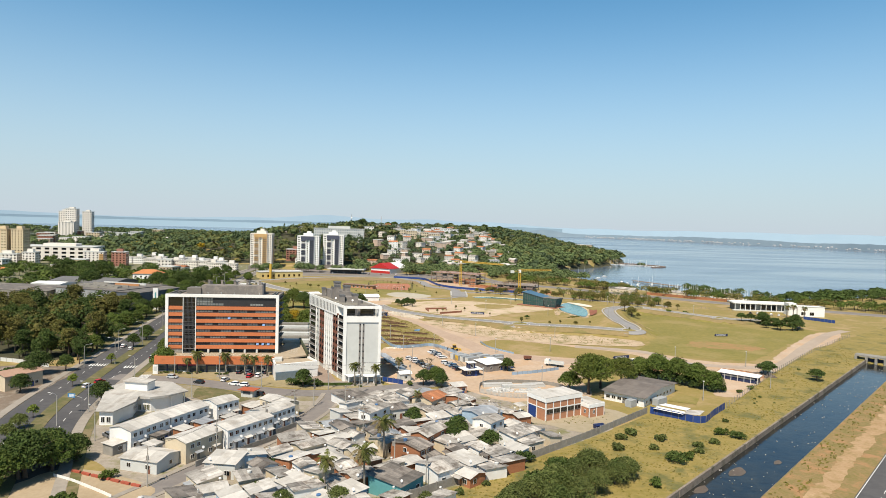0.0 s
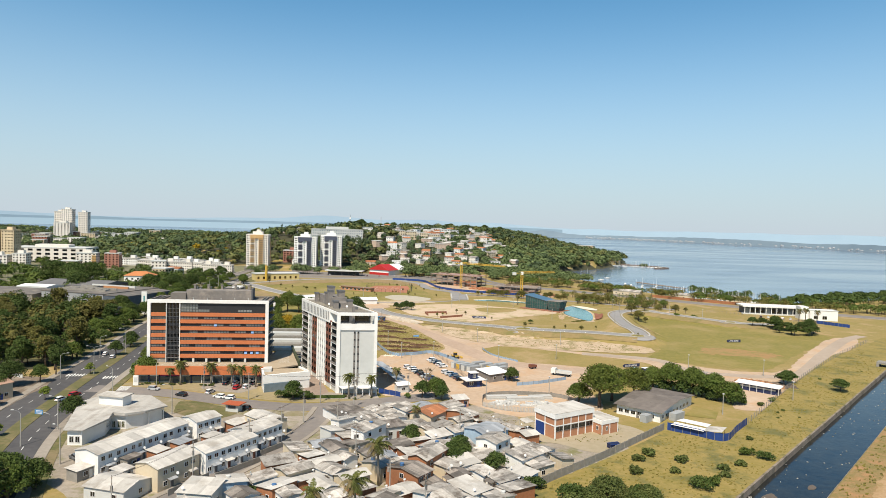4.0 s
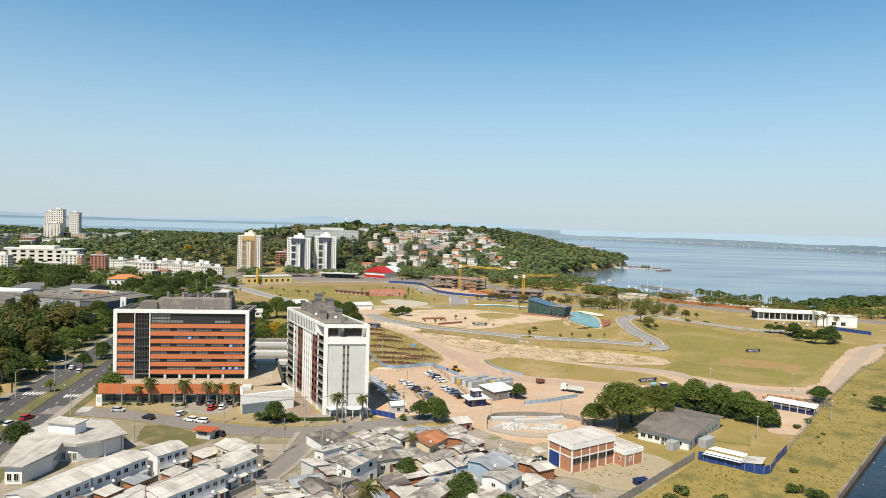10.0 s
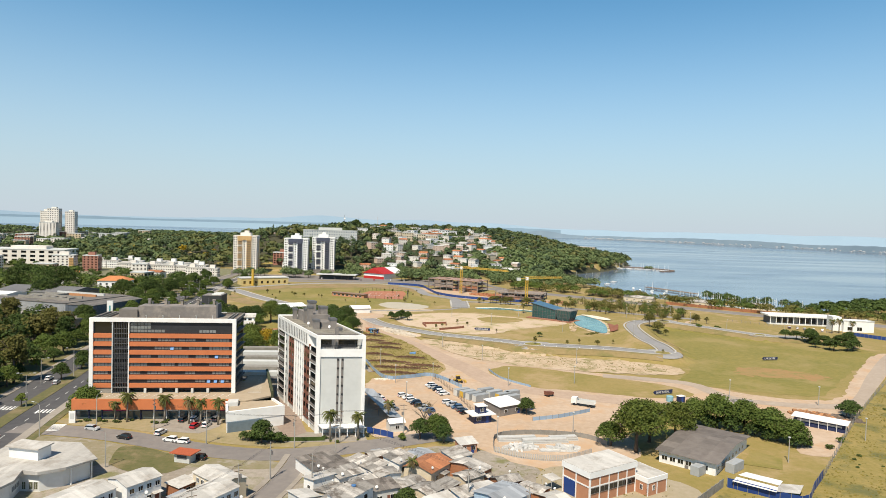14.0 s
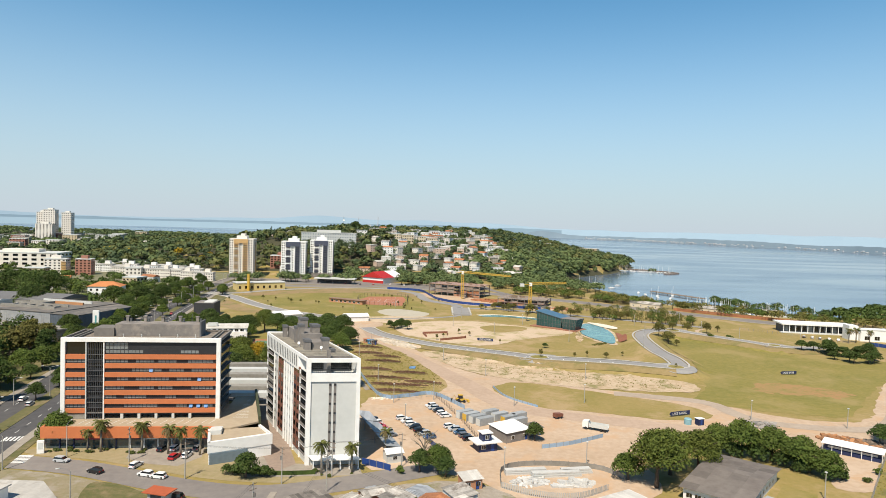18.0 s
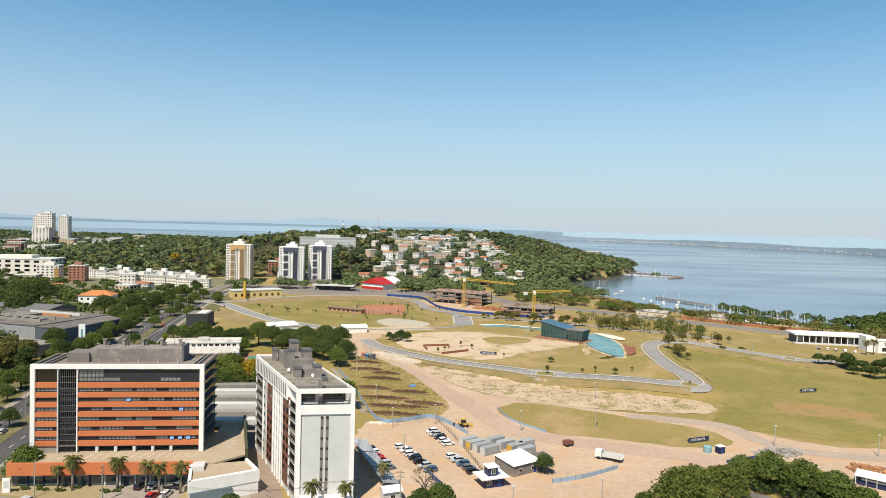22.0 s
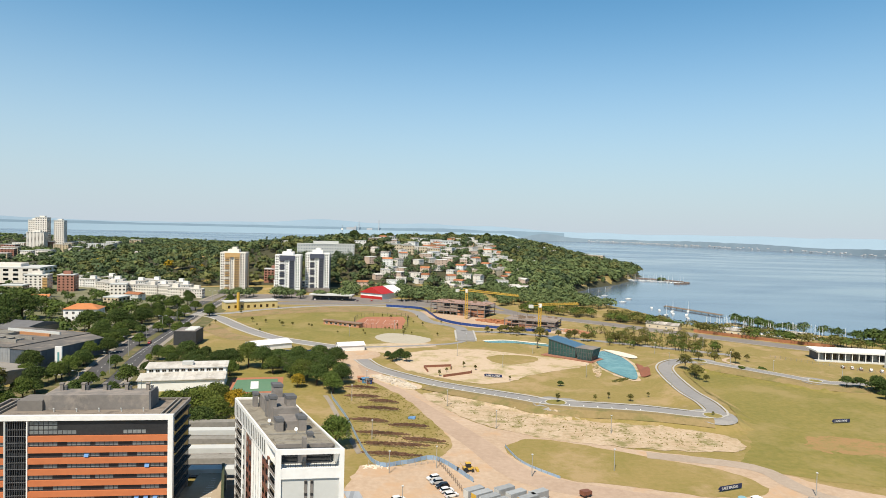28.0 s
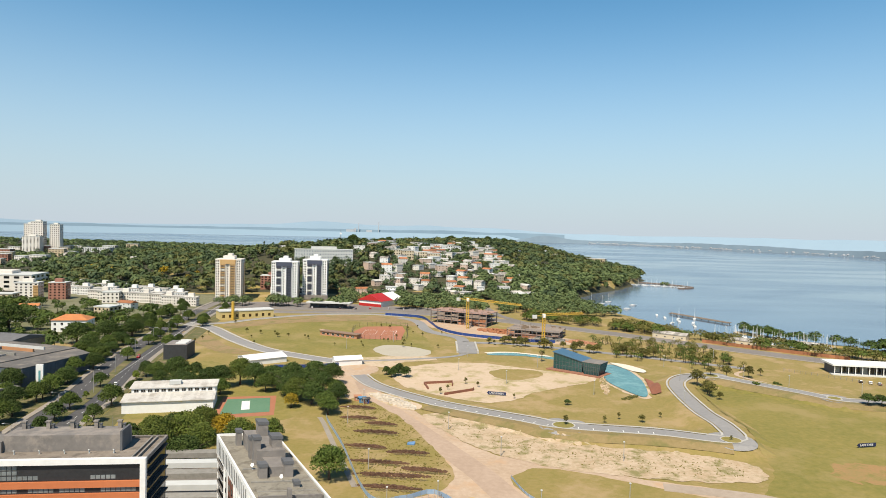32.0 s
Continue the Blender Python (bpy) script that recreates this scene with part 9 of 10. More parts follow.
def flats_tower(x, y, w, d, h, a, floors, band, wallm, label):
    """A tower of flats: two stacks of coloured balconies between pale piers, windows in columns, a stepped crown."""
    t = thing("residential_tower", label, "building", pose(x, y, hz(x, y), 0, 0, a))
    fh, F = h / floors, -d / 2
    part("wall", Shape().box(-w / 2, F, -2, w / 2, d / 2, h), wallm, t)
    for x0, x1 in ((-0.31, -0.11), (0.07, 0.28)):
        # flat grey panel, a balcony recess's shade put into its colour
        part("recess", Shape().box(w * x0, F - 0.12, 1.5, w * x1, F + 0.05, h - fh), M_MGREY, t, "grey panel with the shade of a balcony recess painted in")
        for k in range(1, floors - 1):
            part("balcony", Shape().box(w * x0 - 0.2, F - 1.5, k * fh - 0.25, w * x1 + 0.2, F - 0.1, k * fh + 0.95), band if x0 > 0 or k % 3 else wallm, t)
        for q in (x0, x1):
            part("pier", Shape().box(w * q - 0.35, F - 1.3, -1, w * q + 0.35, F - 0.05, h - fh * 0.6), wallm, t)
    part("crown_band", Shape().box(-w * 0.32, F - 1.6, h - fh * 1.5, w * 0.29, F - 0.1, h + 0.4), band, t)
    for q in (-0.45, -0.38, -0.02, 0.35, 0.43):
        s = Shape()
        for k in range(floors):
            s.box(w * q - 0.55, F - 0.08, k * fh + 0.9, w * q + 0.55, F + 0.02, k * fh + 2.1)
        part("window_column", s, M_GLASS, t)["kind"] = "stuff"
    for q in (-0.36, -0.12, 0.12, 0.36):
        s = Shape()
        for k in range(floors):
            s.box(w / 2 - 0.02, d * q - 0.9, k * fh + 0.8, w / 2 + 0.1, d * q + 0.9, k * fh + 2.1)
        part("window_column", s, M_GLASS, t)["kind"] = "stuff"
    part("corner_band", Shape().box(w / 2 - 0.02, d * 0.18, 2, w / 2 + 0.5, d * 0.3, h - fh), band, t)
    part("parapet", Shape().box(-w / 2 - 0.2, F - 0.2, h, w / 2 + 0.2, d / 2 + 0.2, h + 1.0), wallm, t)
    part("lift_house", Shape().box(-w * 0.24, -d * 0.28, h + 1.0, w * 0.2, d * 0.28, h + 4.2), wallm, t)
    part("roof_tank", Shape().box(-w * 0.08, -d * 0.18, h + 4.2, w * 0.1, d * 0.2, h + 6.6), wallm, t)
    part("plinth", Shape().box(-w * 0.55, F - 4, -1, w * 0.55, F, 3.6), M_MGREY, t)


flats_tower(-204, 818, 26, 20, 43, 4, 16, M_OCHRE, M_WARM, "cream apartment tower with ochre balconies")
flats_tower(-147, 824, 27, 20, 41, 4, 15, M_SLATE, M_WHITE, "white apartment tower with slate balconies")
flats_tower(-118, 842, 26, 20, 41, 4, 15, M_SLATE, M_WHITE, "white apartment tower with slate balconies")
block(-126, 950, 72, 14, 30, 14, M_LGREY, "long pale slab block with grid of windows", "slab_block", 8, 22, z=21, side_cols=3, far=True, winm=glass("blue_grey_pane", (0.180, 0.230, 0.280)))
block(-172, 880, 28, 16, 14, 4, mat("brick_render", (0.336, 0.152, 0.104), None, 3), "red-brick apartment block with white bands", "apartment_block", 5, 7)
block(-150, 860, 40, 14, 6, 4, M_WHITE, "low white building between the towers", "low_block", 2, 9)
for i in range(4):
    block(-522 + i * 15.6, 768 + (i % 2) * 5, 13, 18, 42, 8, mat("cream_render", (0.630, 0.513, 0.333), (0.558, 0.441, 0.279), 4, 0.85, 0.05), "cream thirteen-storey apartment block", "apartment_block", 13, 4, roofm=M_BEIGE, far=True)
block(-470, 742, 24, 12, 15, 6, M_WARM, "white five-storey apartment house", "apartment_house", 5, 6, side_cols=3, far=True)
block(-448, 748, 14, 12, 17, 6, M_WARM, "white six-storey apartment house", "apartment_house", 6, 4, side_cols=3, far=True)
block(-398, 792, 22, 14, 17, 10, M_WARM, "white apartment house with ochre end wall", "apartment_house", 6, 5, (M_OCHRE, [(0.3, 0.5)]), side_cols=3, far=True)
block(-372, 800, 16, 14, 17, 10, mat("brick_render", (0.336, 0.152, 0.104), None, 3), "red-brick six-storey apartment house with flat roof", "apartment_house", 6, 4, side_cols=3, far=True)
block(-478, 866, 90, 44, 15, 8, M_WARM, "wide white shopping centre with dark window bands", "shopping_centre", 3, 9, z=4)
for x, y, h, w in ((-872, 1590, 60, 20), (-846, 1575, 66, 24), (-816, 1590, 60, 20), (-838, 1540, 34, 34)):
    block(x, y, w, 22, h, 10, M_WARM, "pale high-rise apartment tower on the hill", "high_rise", 14, 5, z=8, far=True)
g = random.Random(3)
# white terraces at the foot of the wooded hill
for i in range(30):
    r, q = i % 3, i // 3
    x, y = ((-338 + 12.5 * q, 806 - 4.4 * q), (-380 + 14.5 * q, 846 - 5.0 * q), (-402 + 15 * q, 880 - 5.0 * q))[r]
    block(x + g.uniform(-1.5, 1.5), y + g.uniform(-3, 3), g.uniform(10, 14), 10, g.uniform(7.5, 9.5), g.uniform(-4, 12), M_WHITE if r else M_WARM, "white three-storey terrace block with pale flat roof", "terrace_block", 3, 5, roofm=M_FIBROL, crownbox=bool(q % 2), z=0.5, side_cols=3, far=True)
for i in range(26):
    x, y = g.uniform(-640, -250), g.uniform(640, 900)
    if abs(x + 260) < 40 and y < 660 or x > -430 and y > 780:
        continue
    if g.random() < 0.45:
        block(x, y, g.uniform(14, 26), g.uniform(10, 16), g.uniform(7, 14), g.uniform(-20, 20), g.choice([M_WARM, M_CREAM, M_LGREY, M_BEIGE]), "small rendered apartment house", "apartment_house", 3, 4, crownbox=False, side_cols=3, far=True)
    else:
        house(x, y, g.uniform(12, 18), g.uniform(8, 11), g.uniform(4.5, 7), g.uniform(-30, 30), "gable", g.choice([M_WARM, M_CREAM, M_LGREY]), g.choice([M_ORROOF, M_FIBRO, M_TILE]), 2.0, "detached house with pitched roof among trees", "house", 3, 2, extra=False, group="houses in the town", far=True)
for i in range(64):
    x, y = g.uniform(-1150, -600), g.uniform(1120, 1640)
    block(x, y, g.uniform(18, 30), 14, g.uniform(8, 15), g.uniform(-15, 15), g.choice([M_WARM, M_LGREY, mat("brick_render", (0.320, 0.160, 0.104)), M_BEIGE]), "apartment block in the hillside town", "apartment_block", 4, 5, side_cols=3, far=True, crownbox=False)
# villas climbing the hill
hp = []
while len(hp) < 205:
    if len(hp) < 165:
        x, y = g.uniform(-95, 130), g.uniform(850, 1400)
    elif len(hp) < 195:
        x, y = g.uniform(-480, 330), g.uniform(1050, 1650)
    else:
        x, y = g.uniform(-900, -260), g.uniform(1060, 1560)
    if not (-60 < x - (y - 850) * 0.22 < 100) and len(hp) < 165 and g.random() < 0.6:
        continue
    if any(math.hypot(x - a, y - b) < 13 for a, b in hp) or hz(x, y) < 3:
        continue
    hp.append((x, y))
for i, (x, y) in enumerate(hp):
    fl = g.choice([2, 2, 3])
    if g.random() < 0.42:
        house(x, y, g.uniform(8, 14), g.uniform(7, 11), fl * 2.9, g.uniform(-40, 50), "gable", g.choice([M_WARM, M_CREAM, M_WHITE, M_WARM, M_ROSE]), g.choice([M_TILE, M_FIBRO, M_FIBROL, M_TILE, M_FIBRO]), 1.8, "hillside villa with pitched tile roof", "villa", 3, fl, extra=False, group="villas on the hill", far=True)
    else:
        house(x, y, g.uniform(8, 15), g.uniform(8, 12), fl * 2.9, g.uniform(-40, 45), "flat", g.choice([M_WHITE, M_WARM, M_WHITE, M_ROSE, M_WARM]), g.choice([M_FIBROL, M_WHITE, M_LGREY]), 0.2, "white flat-roofed villa on the hillside", "villa", 3, fl, extra=False, group="villas on the hill", far=True)
for x, y, a in ((-22, 1010, 10), (-4, 1018, 8), (14, 1024, 8), (-40, 1002, 12)):
    block(x, y, 17, 12, 11, a, M_CREAM, "cream stepped apartment terrace on the hill", "terrace_block", 3, 5, crownbox=False, side_cols=3, far=True)
for x, y, w in ((20, 1160, 16), (38, 1172, 14), (52, 1176, 12), (30, 1150, 12)):
    block(x, y, w, 12, 12, 20, M_WHITE, "stepped white villa block on the hill", "villa_block", 3, 4, crownbox=False, side_cols=3, far=True)
block(385, 1560, 44, 16, 14, -30, M_BEIGE, "long beige block at the end of the headland", "slab_block", 4, 10, crownbox=False, far=True)
bh = thing("boat_shed", "white open boat shed by the bay", "shed", pose(118, 868, hz(118, 868), 0, 0, -10))
part("wall", Shape().box(-12, -6, 0, 12, 8, 6), M_WHITE, bh)
part("roof", Shape().prism([(-14, -9), (14, -9), (14, 9), (-14, 9)], 6, [6.3, 6.3, 7.4, 7.4]), M_LGREY, bh)
part("opening", Shape().box(-4, -6.1, 0, 10, -5.9, 4.4), M_DGREY, bh)
mast = thing("radio_mast", "slim lattice radio mast on the ridge", "mast", pose(-132, 1160, hz(-132, 1160)))
part("pole", Shape().tube([(0, 0, 0), (0, 0, 27)], [0.8, 0.3], 5), M_STEEL, mast)
part("dish", Shape().tube([(0, 0, 21), (0, -0.8, 21)], [0.4, 1.6], 9), M_WHITE, mast)


# dark undergrowth and leaf litter, the shade under the trees put into the colour
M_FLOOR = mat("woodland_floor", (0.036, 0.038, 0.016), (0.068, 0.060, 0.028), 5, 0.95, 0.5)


# ---------- woods as masses of leaf clumps ----------
def woods_mass(name, label, pts, leaf, per=105, seed=0, rmin=3.4, rmax=7.0, hmin=6, hmax=12, size=1.05):
    gg = np.random.default_rng(seed)
    pts = np.array(pts, float)
    n = len(pts)
    base = height(pts)
    q = gg.random(n) ** 1.5
    R, H = rmin + (rmax - rmin) * q, (hmin + (hmax - hmin) * (0.65 * q + 0.35 * gg.random(n)))
    k = np.repeat(np.arange(n), per)
    d = gg.normal(size=(len(k), 3))
    d /= np.linalg.norm(d, axis=1)[:, None]
    d[:, 2] = np.where(d[:, 2] < -0.3, -d[:, 2], d[:, 2])
    lump = 1 + 0.28 * np.sin(d[:, 0] * 5 + k * 1.7) * np.cos(d[:, 1] * 6 + k * 2.3)
    rr = (0.78 + 0.3 * gg.random(len(k))) * lump
    c = np.stack([pts[k, 0] + d[:, 0] * R[k] * rr, pts[k, 1] + d[:, 1] * R[k] * rr, base[k] + H[k] * 0.6 + d[:, 2] * H[k] * 0.42 * rr], 1)
    nr = d + gg.normal(size=d.shape) * 0.36 + np.array([0, 0, 0.3])
    nr /= np.linalg.norm(nr, axis=1)[:, None]
    a = np.cross(nr, gg.normal(size=d.shape))
    a /= np.linalg.norm(a, axis=1)[:, None]
    b = np.cross(nr, a)
    s = (size * (0.6 + 0.8 * gg.random(len(k))) * (R[k] / 5))[:, None]
    Q = np.stack([c - a * s - nr * s * 0.3, c - b * s, c + a * s - nr * s * 0.3, c + b * s], 1)
    tv = []
    an = np.arange(3) * 2.094
    ring = np.stack([np.cos(an), np.sin(an)], 1)
    lowr = np.concatenate([pts[:, None, :] + ring * 0.3, np.repeat((base - 0.5)[:, None, None], 3, 1)], 2)
    topr = np.concatenate([pts[:, None, :] + ring * 0.15, np.repeat((base + H * 0.6)[:, None, None], 3, 1)], 2)
    TV = np.concatenate([lowr, topr], 1).reshape(-1, 3)
    TF = (np.arange(n)[:, None, None] * 6 + np.array([[0, 1, 4, 3], [1, 2, 5, 4], [2, 0, 3, 5]])).reshape(-1, 4)
    me = quick_mesh(name, Q.reshape(-1, 3), np.arange(4 * len(k)).reshape(-1, 4), leaf)
    ob = tagged(new(name, me), label, "woods", "", "stuff")
    part("trunks", quick_mesh("trunks", TV, TF, M_BARK), M_BARK, ob)
    return ob


def scatter(n, box, ok, seed):
    gg = np.random.default_rng(seed)
    P = np.stack([gg.uniform(box[0], box[1], n * 6), gg.uniform(box[2], box[3], n * 6)], 1)
    return P[ok(P)][:n]


HP = np.array(hp)


def clear_of_houses(P, r=11.0):
    d = np.full(len(P), 1e9)
    for h in HP:
        # a small garden before each house stays free of trees
        d = np.minimum(d, np.hypot(P[:, 0] - h[0], (P[:, 1] - h[1] + 9) * 0.5))
    return d > r


def landok(P, lim=6):
    return inside(P, SHORE) & (seg_dist(P, SHORE)[0] > lim)


wf = scatter(300, (-420, -158, 288, 415), lambda P: P[:, 0] < np.interp(P[:, 1], [270, 300, 330, 385, 410], [-166, -166, -172, -184, -205]), 31)
for i, m_ in enumerate((M_LEAFO, M_LEAFD)):
    woods_mass("avenue_wood", "dense tall dark wood beside the avenue", wf[i::2], m_, 330, 33 + i, 3.5, 6.0, 10, 17, 0.55)
under = scatter(420, (-330, -156, 277, 412), lambda P: P[:, 0] < np.interp(P[:, 1], [270, 300, 330, 385, 410], [-160, -158, -165, -176, -194]), 37)
woods_mass("wood_undergrowth", "dark shrubs and saplings under the wood", under, M_SCRUB, 150, 38, 1.6, 3.2, 3, 6, 0.62)
sheet("wood_floor", [(-155, 276), (-160, 330), (-176, 396), (-200, 410), (-430, 420), (-430, 280), (-240, 278)], M_FLOOR, 0.04, 12, rag=1.5, label="leaf litter under the wood, shade included in its dark colour")
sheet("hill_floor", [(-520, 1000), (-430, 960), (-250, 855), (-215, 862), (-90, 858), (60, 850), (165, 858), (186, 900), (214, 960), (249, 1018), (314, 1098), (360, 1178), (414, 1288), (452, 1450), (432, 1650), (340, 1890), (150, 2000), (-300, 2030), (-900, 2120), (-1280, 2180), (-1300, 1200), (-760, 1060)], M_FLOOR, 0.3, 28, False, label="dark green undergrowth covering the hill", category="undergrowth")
sheet("town_floor", [(-215, 560), (-215, 850), (-250, 850), (-430, 955), (-760, 1055), (-1000, 1100), (-1000, 640), (-500, 560), (-330, 560)], mat("town_ground", (0.144, 0.144, 0.064), (0.184, 0.168, 0.104), 8, 0.95, 0.3, c=(0.104, 0.108, 0.044), cs=22), 0.15, 24, False, label="gardens, yards and streets of the town")
PW = M_HILL_HAZED
hillpts = scatter(3900, (-520, 450, 850, 1900), lambda P: landok(P, 2) & clear_of_houses(P) & (height(P) > -2) & ~((np.abs(P[:, 0] + 126) < 42) & (P[:, 1] > 932) & (P[:, 1] < 965)) & ~((np.abs(P[:, 0] - 10) < 30) & (P[:, 1] > 985) & (P[:, 1] < 1030)), 5)
edge = scatter(700, (60, 470, 850, 1300), lambda P: landok(P, 1) & clear_of_houses(P, 6) & (seg_dist(P, SHORE)[0] < 110), 19)
gd = np.random.default_rng(29)
gp = np.repeat(np.array(hp), 4, 0) + np.stack([gd.choice([-1, 1], 4 * len(hp)) * gd.uniform(8, 14, 4 * len(hp)), gd.uniform(-6, 12, 4 * len(hp))], 1)
woods_mass("garden_trees", "small garden trees between the hillside villas", gp, PW[1], 56, 48, 2.2, 4.4, 4.5, 9, 1.3)
slab = scatter(34, (-168, -78, 908, 936), lambda P: P[:, 0] > -1000, 23)
woods_mass("slab_trees", "tall trees before the pale slab block", slab, PW[1], 110, 49, 3.5, 5.5, 13, 21, 1.0)
woods_mass("headland_woods", "green trees down to the water of the bay", edge, PW[0], 84, 47, 3.4, 8.4, 6, 13, 1.15)
for i, m_ in enumerate(PW):
    woods_mass("hill_woods", "dense mixed green woods covering the hill", hillpts[i::3], m_, 66, 40 + i, 3.2, 9.4, 5.5, 15, 1.2)
west = scatter(1500, (-1300, -300, 880, 2050), lambda P: landok(P) & clear_of_houses(P, 15) & (P[:, 1] > 960 - (P[:, 0] + 440) * 0.55) & ~((P[:, 0] < -620) & (P[:, 1] < 1700) & (np.sin(P[:, 0] * 12.9 + P[:, 1] * 7.7) > -0.45)) & ~((np.abs(P[:, 0] + 840) < 70) & (P[:, 1] < 1620) & (P[:, 1] > 1480)), 6)
for i, m_ in enumerate(M_HILL_HAZED[:2]):
    woods_mass("western_woods", "dark green woods on the western slope", west[i::2], m_, 70, 50 + i, 4, 8, 7, 12, 1.5)
fl_ = scatter(16, (-480, -250, 880, 1000), lambda P: landok(P) & (P[:, 1] > 940 - (P[:, 0] + 440) * 0.55), 16)
woods_mass("yellow_blossom_trees", "scattered trees in yellow blossom", fl_, M_FLOWER, 80, 57)
ridge = scatter(150, (-900, 330, 1400, 2000), lambda P: landok(P), 18)
woods_mass("ridge_trees", "taller dark trees along the ridge", ridge, M_HILL_HAZED[1], 90, 58, 2.5, 4.5, 10, 16)
town = scatter(480, (-660, -215, 520, 900), lambda P: ~((np.abs(P[:, 0] + 258) < 18) & (np.abs(P[:, 1] - 600) < 26)) & ~((P[:, 0] > -440) & (P[:, 1] > 770 - 0.3 * (P[:, 0] + 440)) & (P[:, 1] < 880)) & ~((np.abs(P[:, 0] + 470) < 52) & (np.abs(P[:, 1] - 890) < 40)), 7)
for i, m_ in enumerate((M_LEAF, M_LEAFD)):
    woods_mass("town_trees", "green garden and street trees among the houses", town[i::2], m_, 170, 60 + i, 3.0, 6.5, 6, 11, 0.75)
foot = scatter(300, (-215, 190, 742, 850), lambda P: landok(P, 10) & ~((P[:, 0] < -90) & (P[:, 0] > -225) & (P[:, 1] > 790)) & ~((np.abs(P[:, 0] + 48) < 24) & (P[:, 1] < 830)) & (P[:, 1] > 770 - np.clip(P[:, 0], 0, 200) * 0.25) & ~((np.abs(P[:, 0] - 70) < 8)), 8)
woods_mass("foot_trees", "line of green trees at the foot of the hill", foot, M_HILL_HAZED[0], 170, 70, 3.4, 6.8, 6, 12, 0.8)
# trees along the shore beside the riverside avenue
rp = spline(RIV, 2.0)
rp = rp[rp[:, 0] > 80]
gg = np.random.default_rng(9)
k = gg.integers(0, len(rp), 520)
off = gg.uniform(14, 42, 520)
tang = np.gradient(rp, axis=0)
tang /= np.linalg.norm(tang, axis=1)[:, None]
sp = rp[k] + np.stack([-tang[k, 1], tang[k, 0]], 1) * off[:, None]
sp = sp[landok(sp, 4) & (sp[:, 0] < 620) & ~((sp[:, 0] > 205) & (sp[:, 0] < 330) & (off > 30))]
for i, m_ in enumerate((M_LEAF, M_LEAFO)):
    woods_mass("shore_trees", "green trees along the lake shore", sp[i::2], m_, 230, 80 + i, 3.0, 6.6, 4.5, 9.0, 0.48)
near = scatter(260, (330, 800, 560, 800), lambda P: landok(P, 3) & (seg_dist(P, SHORE)[0] < 42), 10)
woods_mass("shore_woods", "dense low woods on the right shore", near, M_LEAFD, 160, 84, 3.5, 6, 5, 9, 0.8)
tree_kind("cypress", "cypress_tree", "slim dark cypress standing above the ridge", 41, 17, 2.0, 0.25, 14, 900, 0.42, M_LEAFD, 0.2, 1.2, 0.9)
for x, y, sc in ((-166, 1150, 1.15), (-240, 1108, 1.05), (-228, 1114, 0.85), (-420, 1300, 0.9), (-330, 1180, 0.8), (30, 1500, 0.8)):
    plant("cypress", x, y, sc, group="cypresses on the ridge")
for x, y, sc in ((-114, 1172, 1.5), (-96, 1180, 1.2), (-60, 1260, 1.3), (60, 1540, 1.5), (150, 1640, 1.6), (188, 1640, 1.6), (90, 1580, 1.3), (-70, 1210, 1.1)):
    plant("broad3", x, y, sc, group="big trees on the ridge")

gs = np.random.default_rng(14)
ks = spline(SPIT, 2.0)
ks = ks[gs.integers(0, len(ks), 46)] + gs.normal(size=(46, 2)) * 3.0
woods_mass("spit_trees", "dark round trees on the wooded spit of the marina", ks, M_LEAFD, 210, 92, 2.6, 5.0, 5, 9, 0.66)

# ---------- boats and jetties ----------
def boat_kind(key, mastly):
    t = thing("sailing_boat" if mastly else "motor_boat", "moored white sailing boat with bare mast" if mastly else "moored white motor boat", "boat", pose(0, 0, -500))
    part("hull", Shape().add([(-4, -1.2, 0.9), (2.5, -1.2, 0.9), (4.8, 0, 1.1), (2.5, 1.2, 0.9), (-4, 1.2, 0.9), (-3.8, -0.9, -0.3), (2.2, -0.8, -0.3), (3.8, 0, -0.3), (2.2, 0.8, -0.3), (-3.8, 0.9, -0.3)],
         [(0, 1, 2, 3, 4), (0, 5, 6, 1), (1, 6, 7, 2), (2, 7, 8, 3), (3, 8, 9, 4), (4, 9, 5, 0), (9, 8, 7, 6, 5)]), M_WHITE, t)
    part("cabin", Shape().prism([(-1.8, -0.8), (1.6, -0.6), (1.6, 0.6), (-1.8, 0.8)], 0.9, [1.7, 1.4, 1.4, 1.7]), M_WHITE if not mastly else M_LGREY, t)
    if mastly:
        part("mast", Shape().tube([(0.4, 0, 1), (0.4, 0, 11.0)], [0.12, 0.08], 5), M_WHITE, t)
    TREE[key] = t


boat_kind("sail", True)
boat_kind("motor", False)
g = random.Random(12)


def moor(x, y, a, group):
    m = pose(x, y, WATER_Z + 0.1, 0, 0, a)
    ob = place("sail" if g.random() < 0.72 else "motor", m, m)
    ob["group"] = group


for i in range(150):
    x, y = g.uniform(240, 346), g.uniform(592, 668)
    P = np.array([(x, y)])
    if height(P)[0] < -5.5 and (x - 240) * 0.62 + (y - 592) < 92 and seg_dist(P, SPIT)[0][0] > 9:
        moor(x, y, 60 + g.uniform(-20, 20), "boats in the near marina")
for x, y in ((252, 752), (258, 768), (247, 776), (262, 742), (240, 738), (254, 720), (276, 772), (246, 796)):
    moor(x, y, 60 + g.uniform(-20, 20), "boats in the near marina")
for i in range(46):
    q = i / 45
    moor(300 + 118 * q + g.uniform(-4, 4), 1215 - 62 * q + g.uniform(-22, -4), 20 + g.uniform(-20, 20), "boats in the far marina")
for x, y in ((205, 905), (214, 890), (228, 912), (248, 880), (230, 845)):
    moor(x, y, 10, "boats at anchor in the bay")
bk = thing("breakwater", "curved stone breakwater of the far marina", "breakwater", kind="structure")
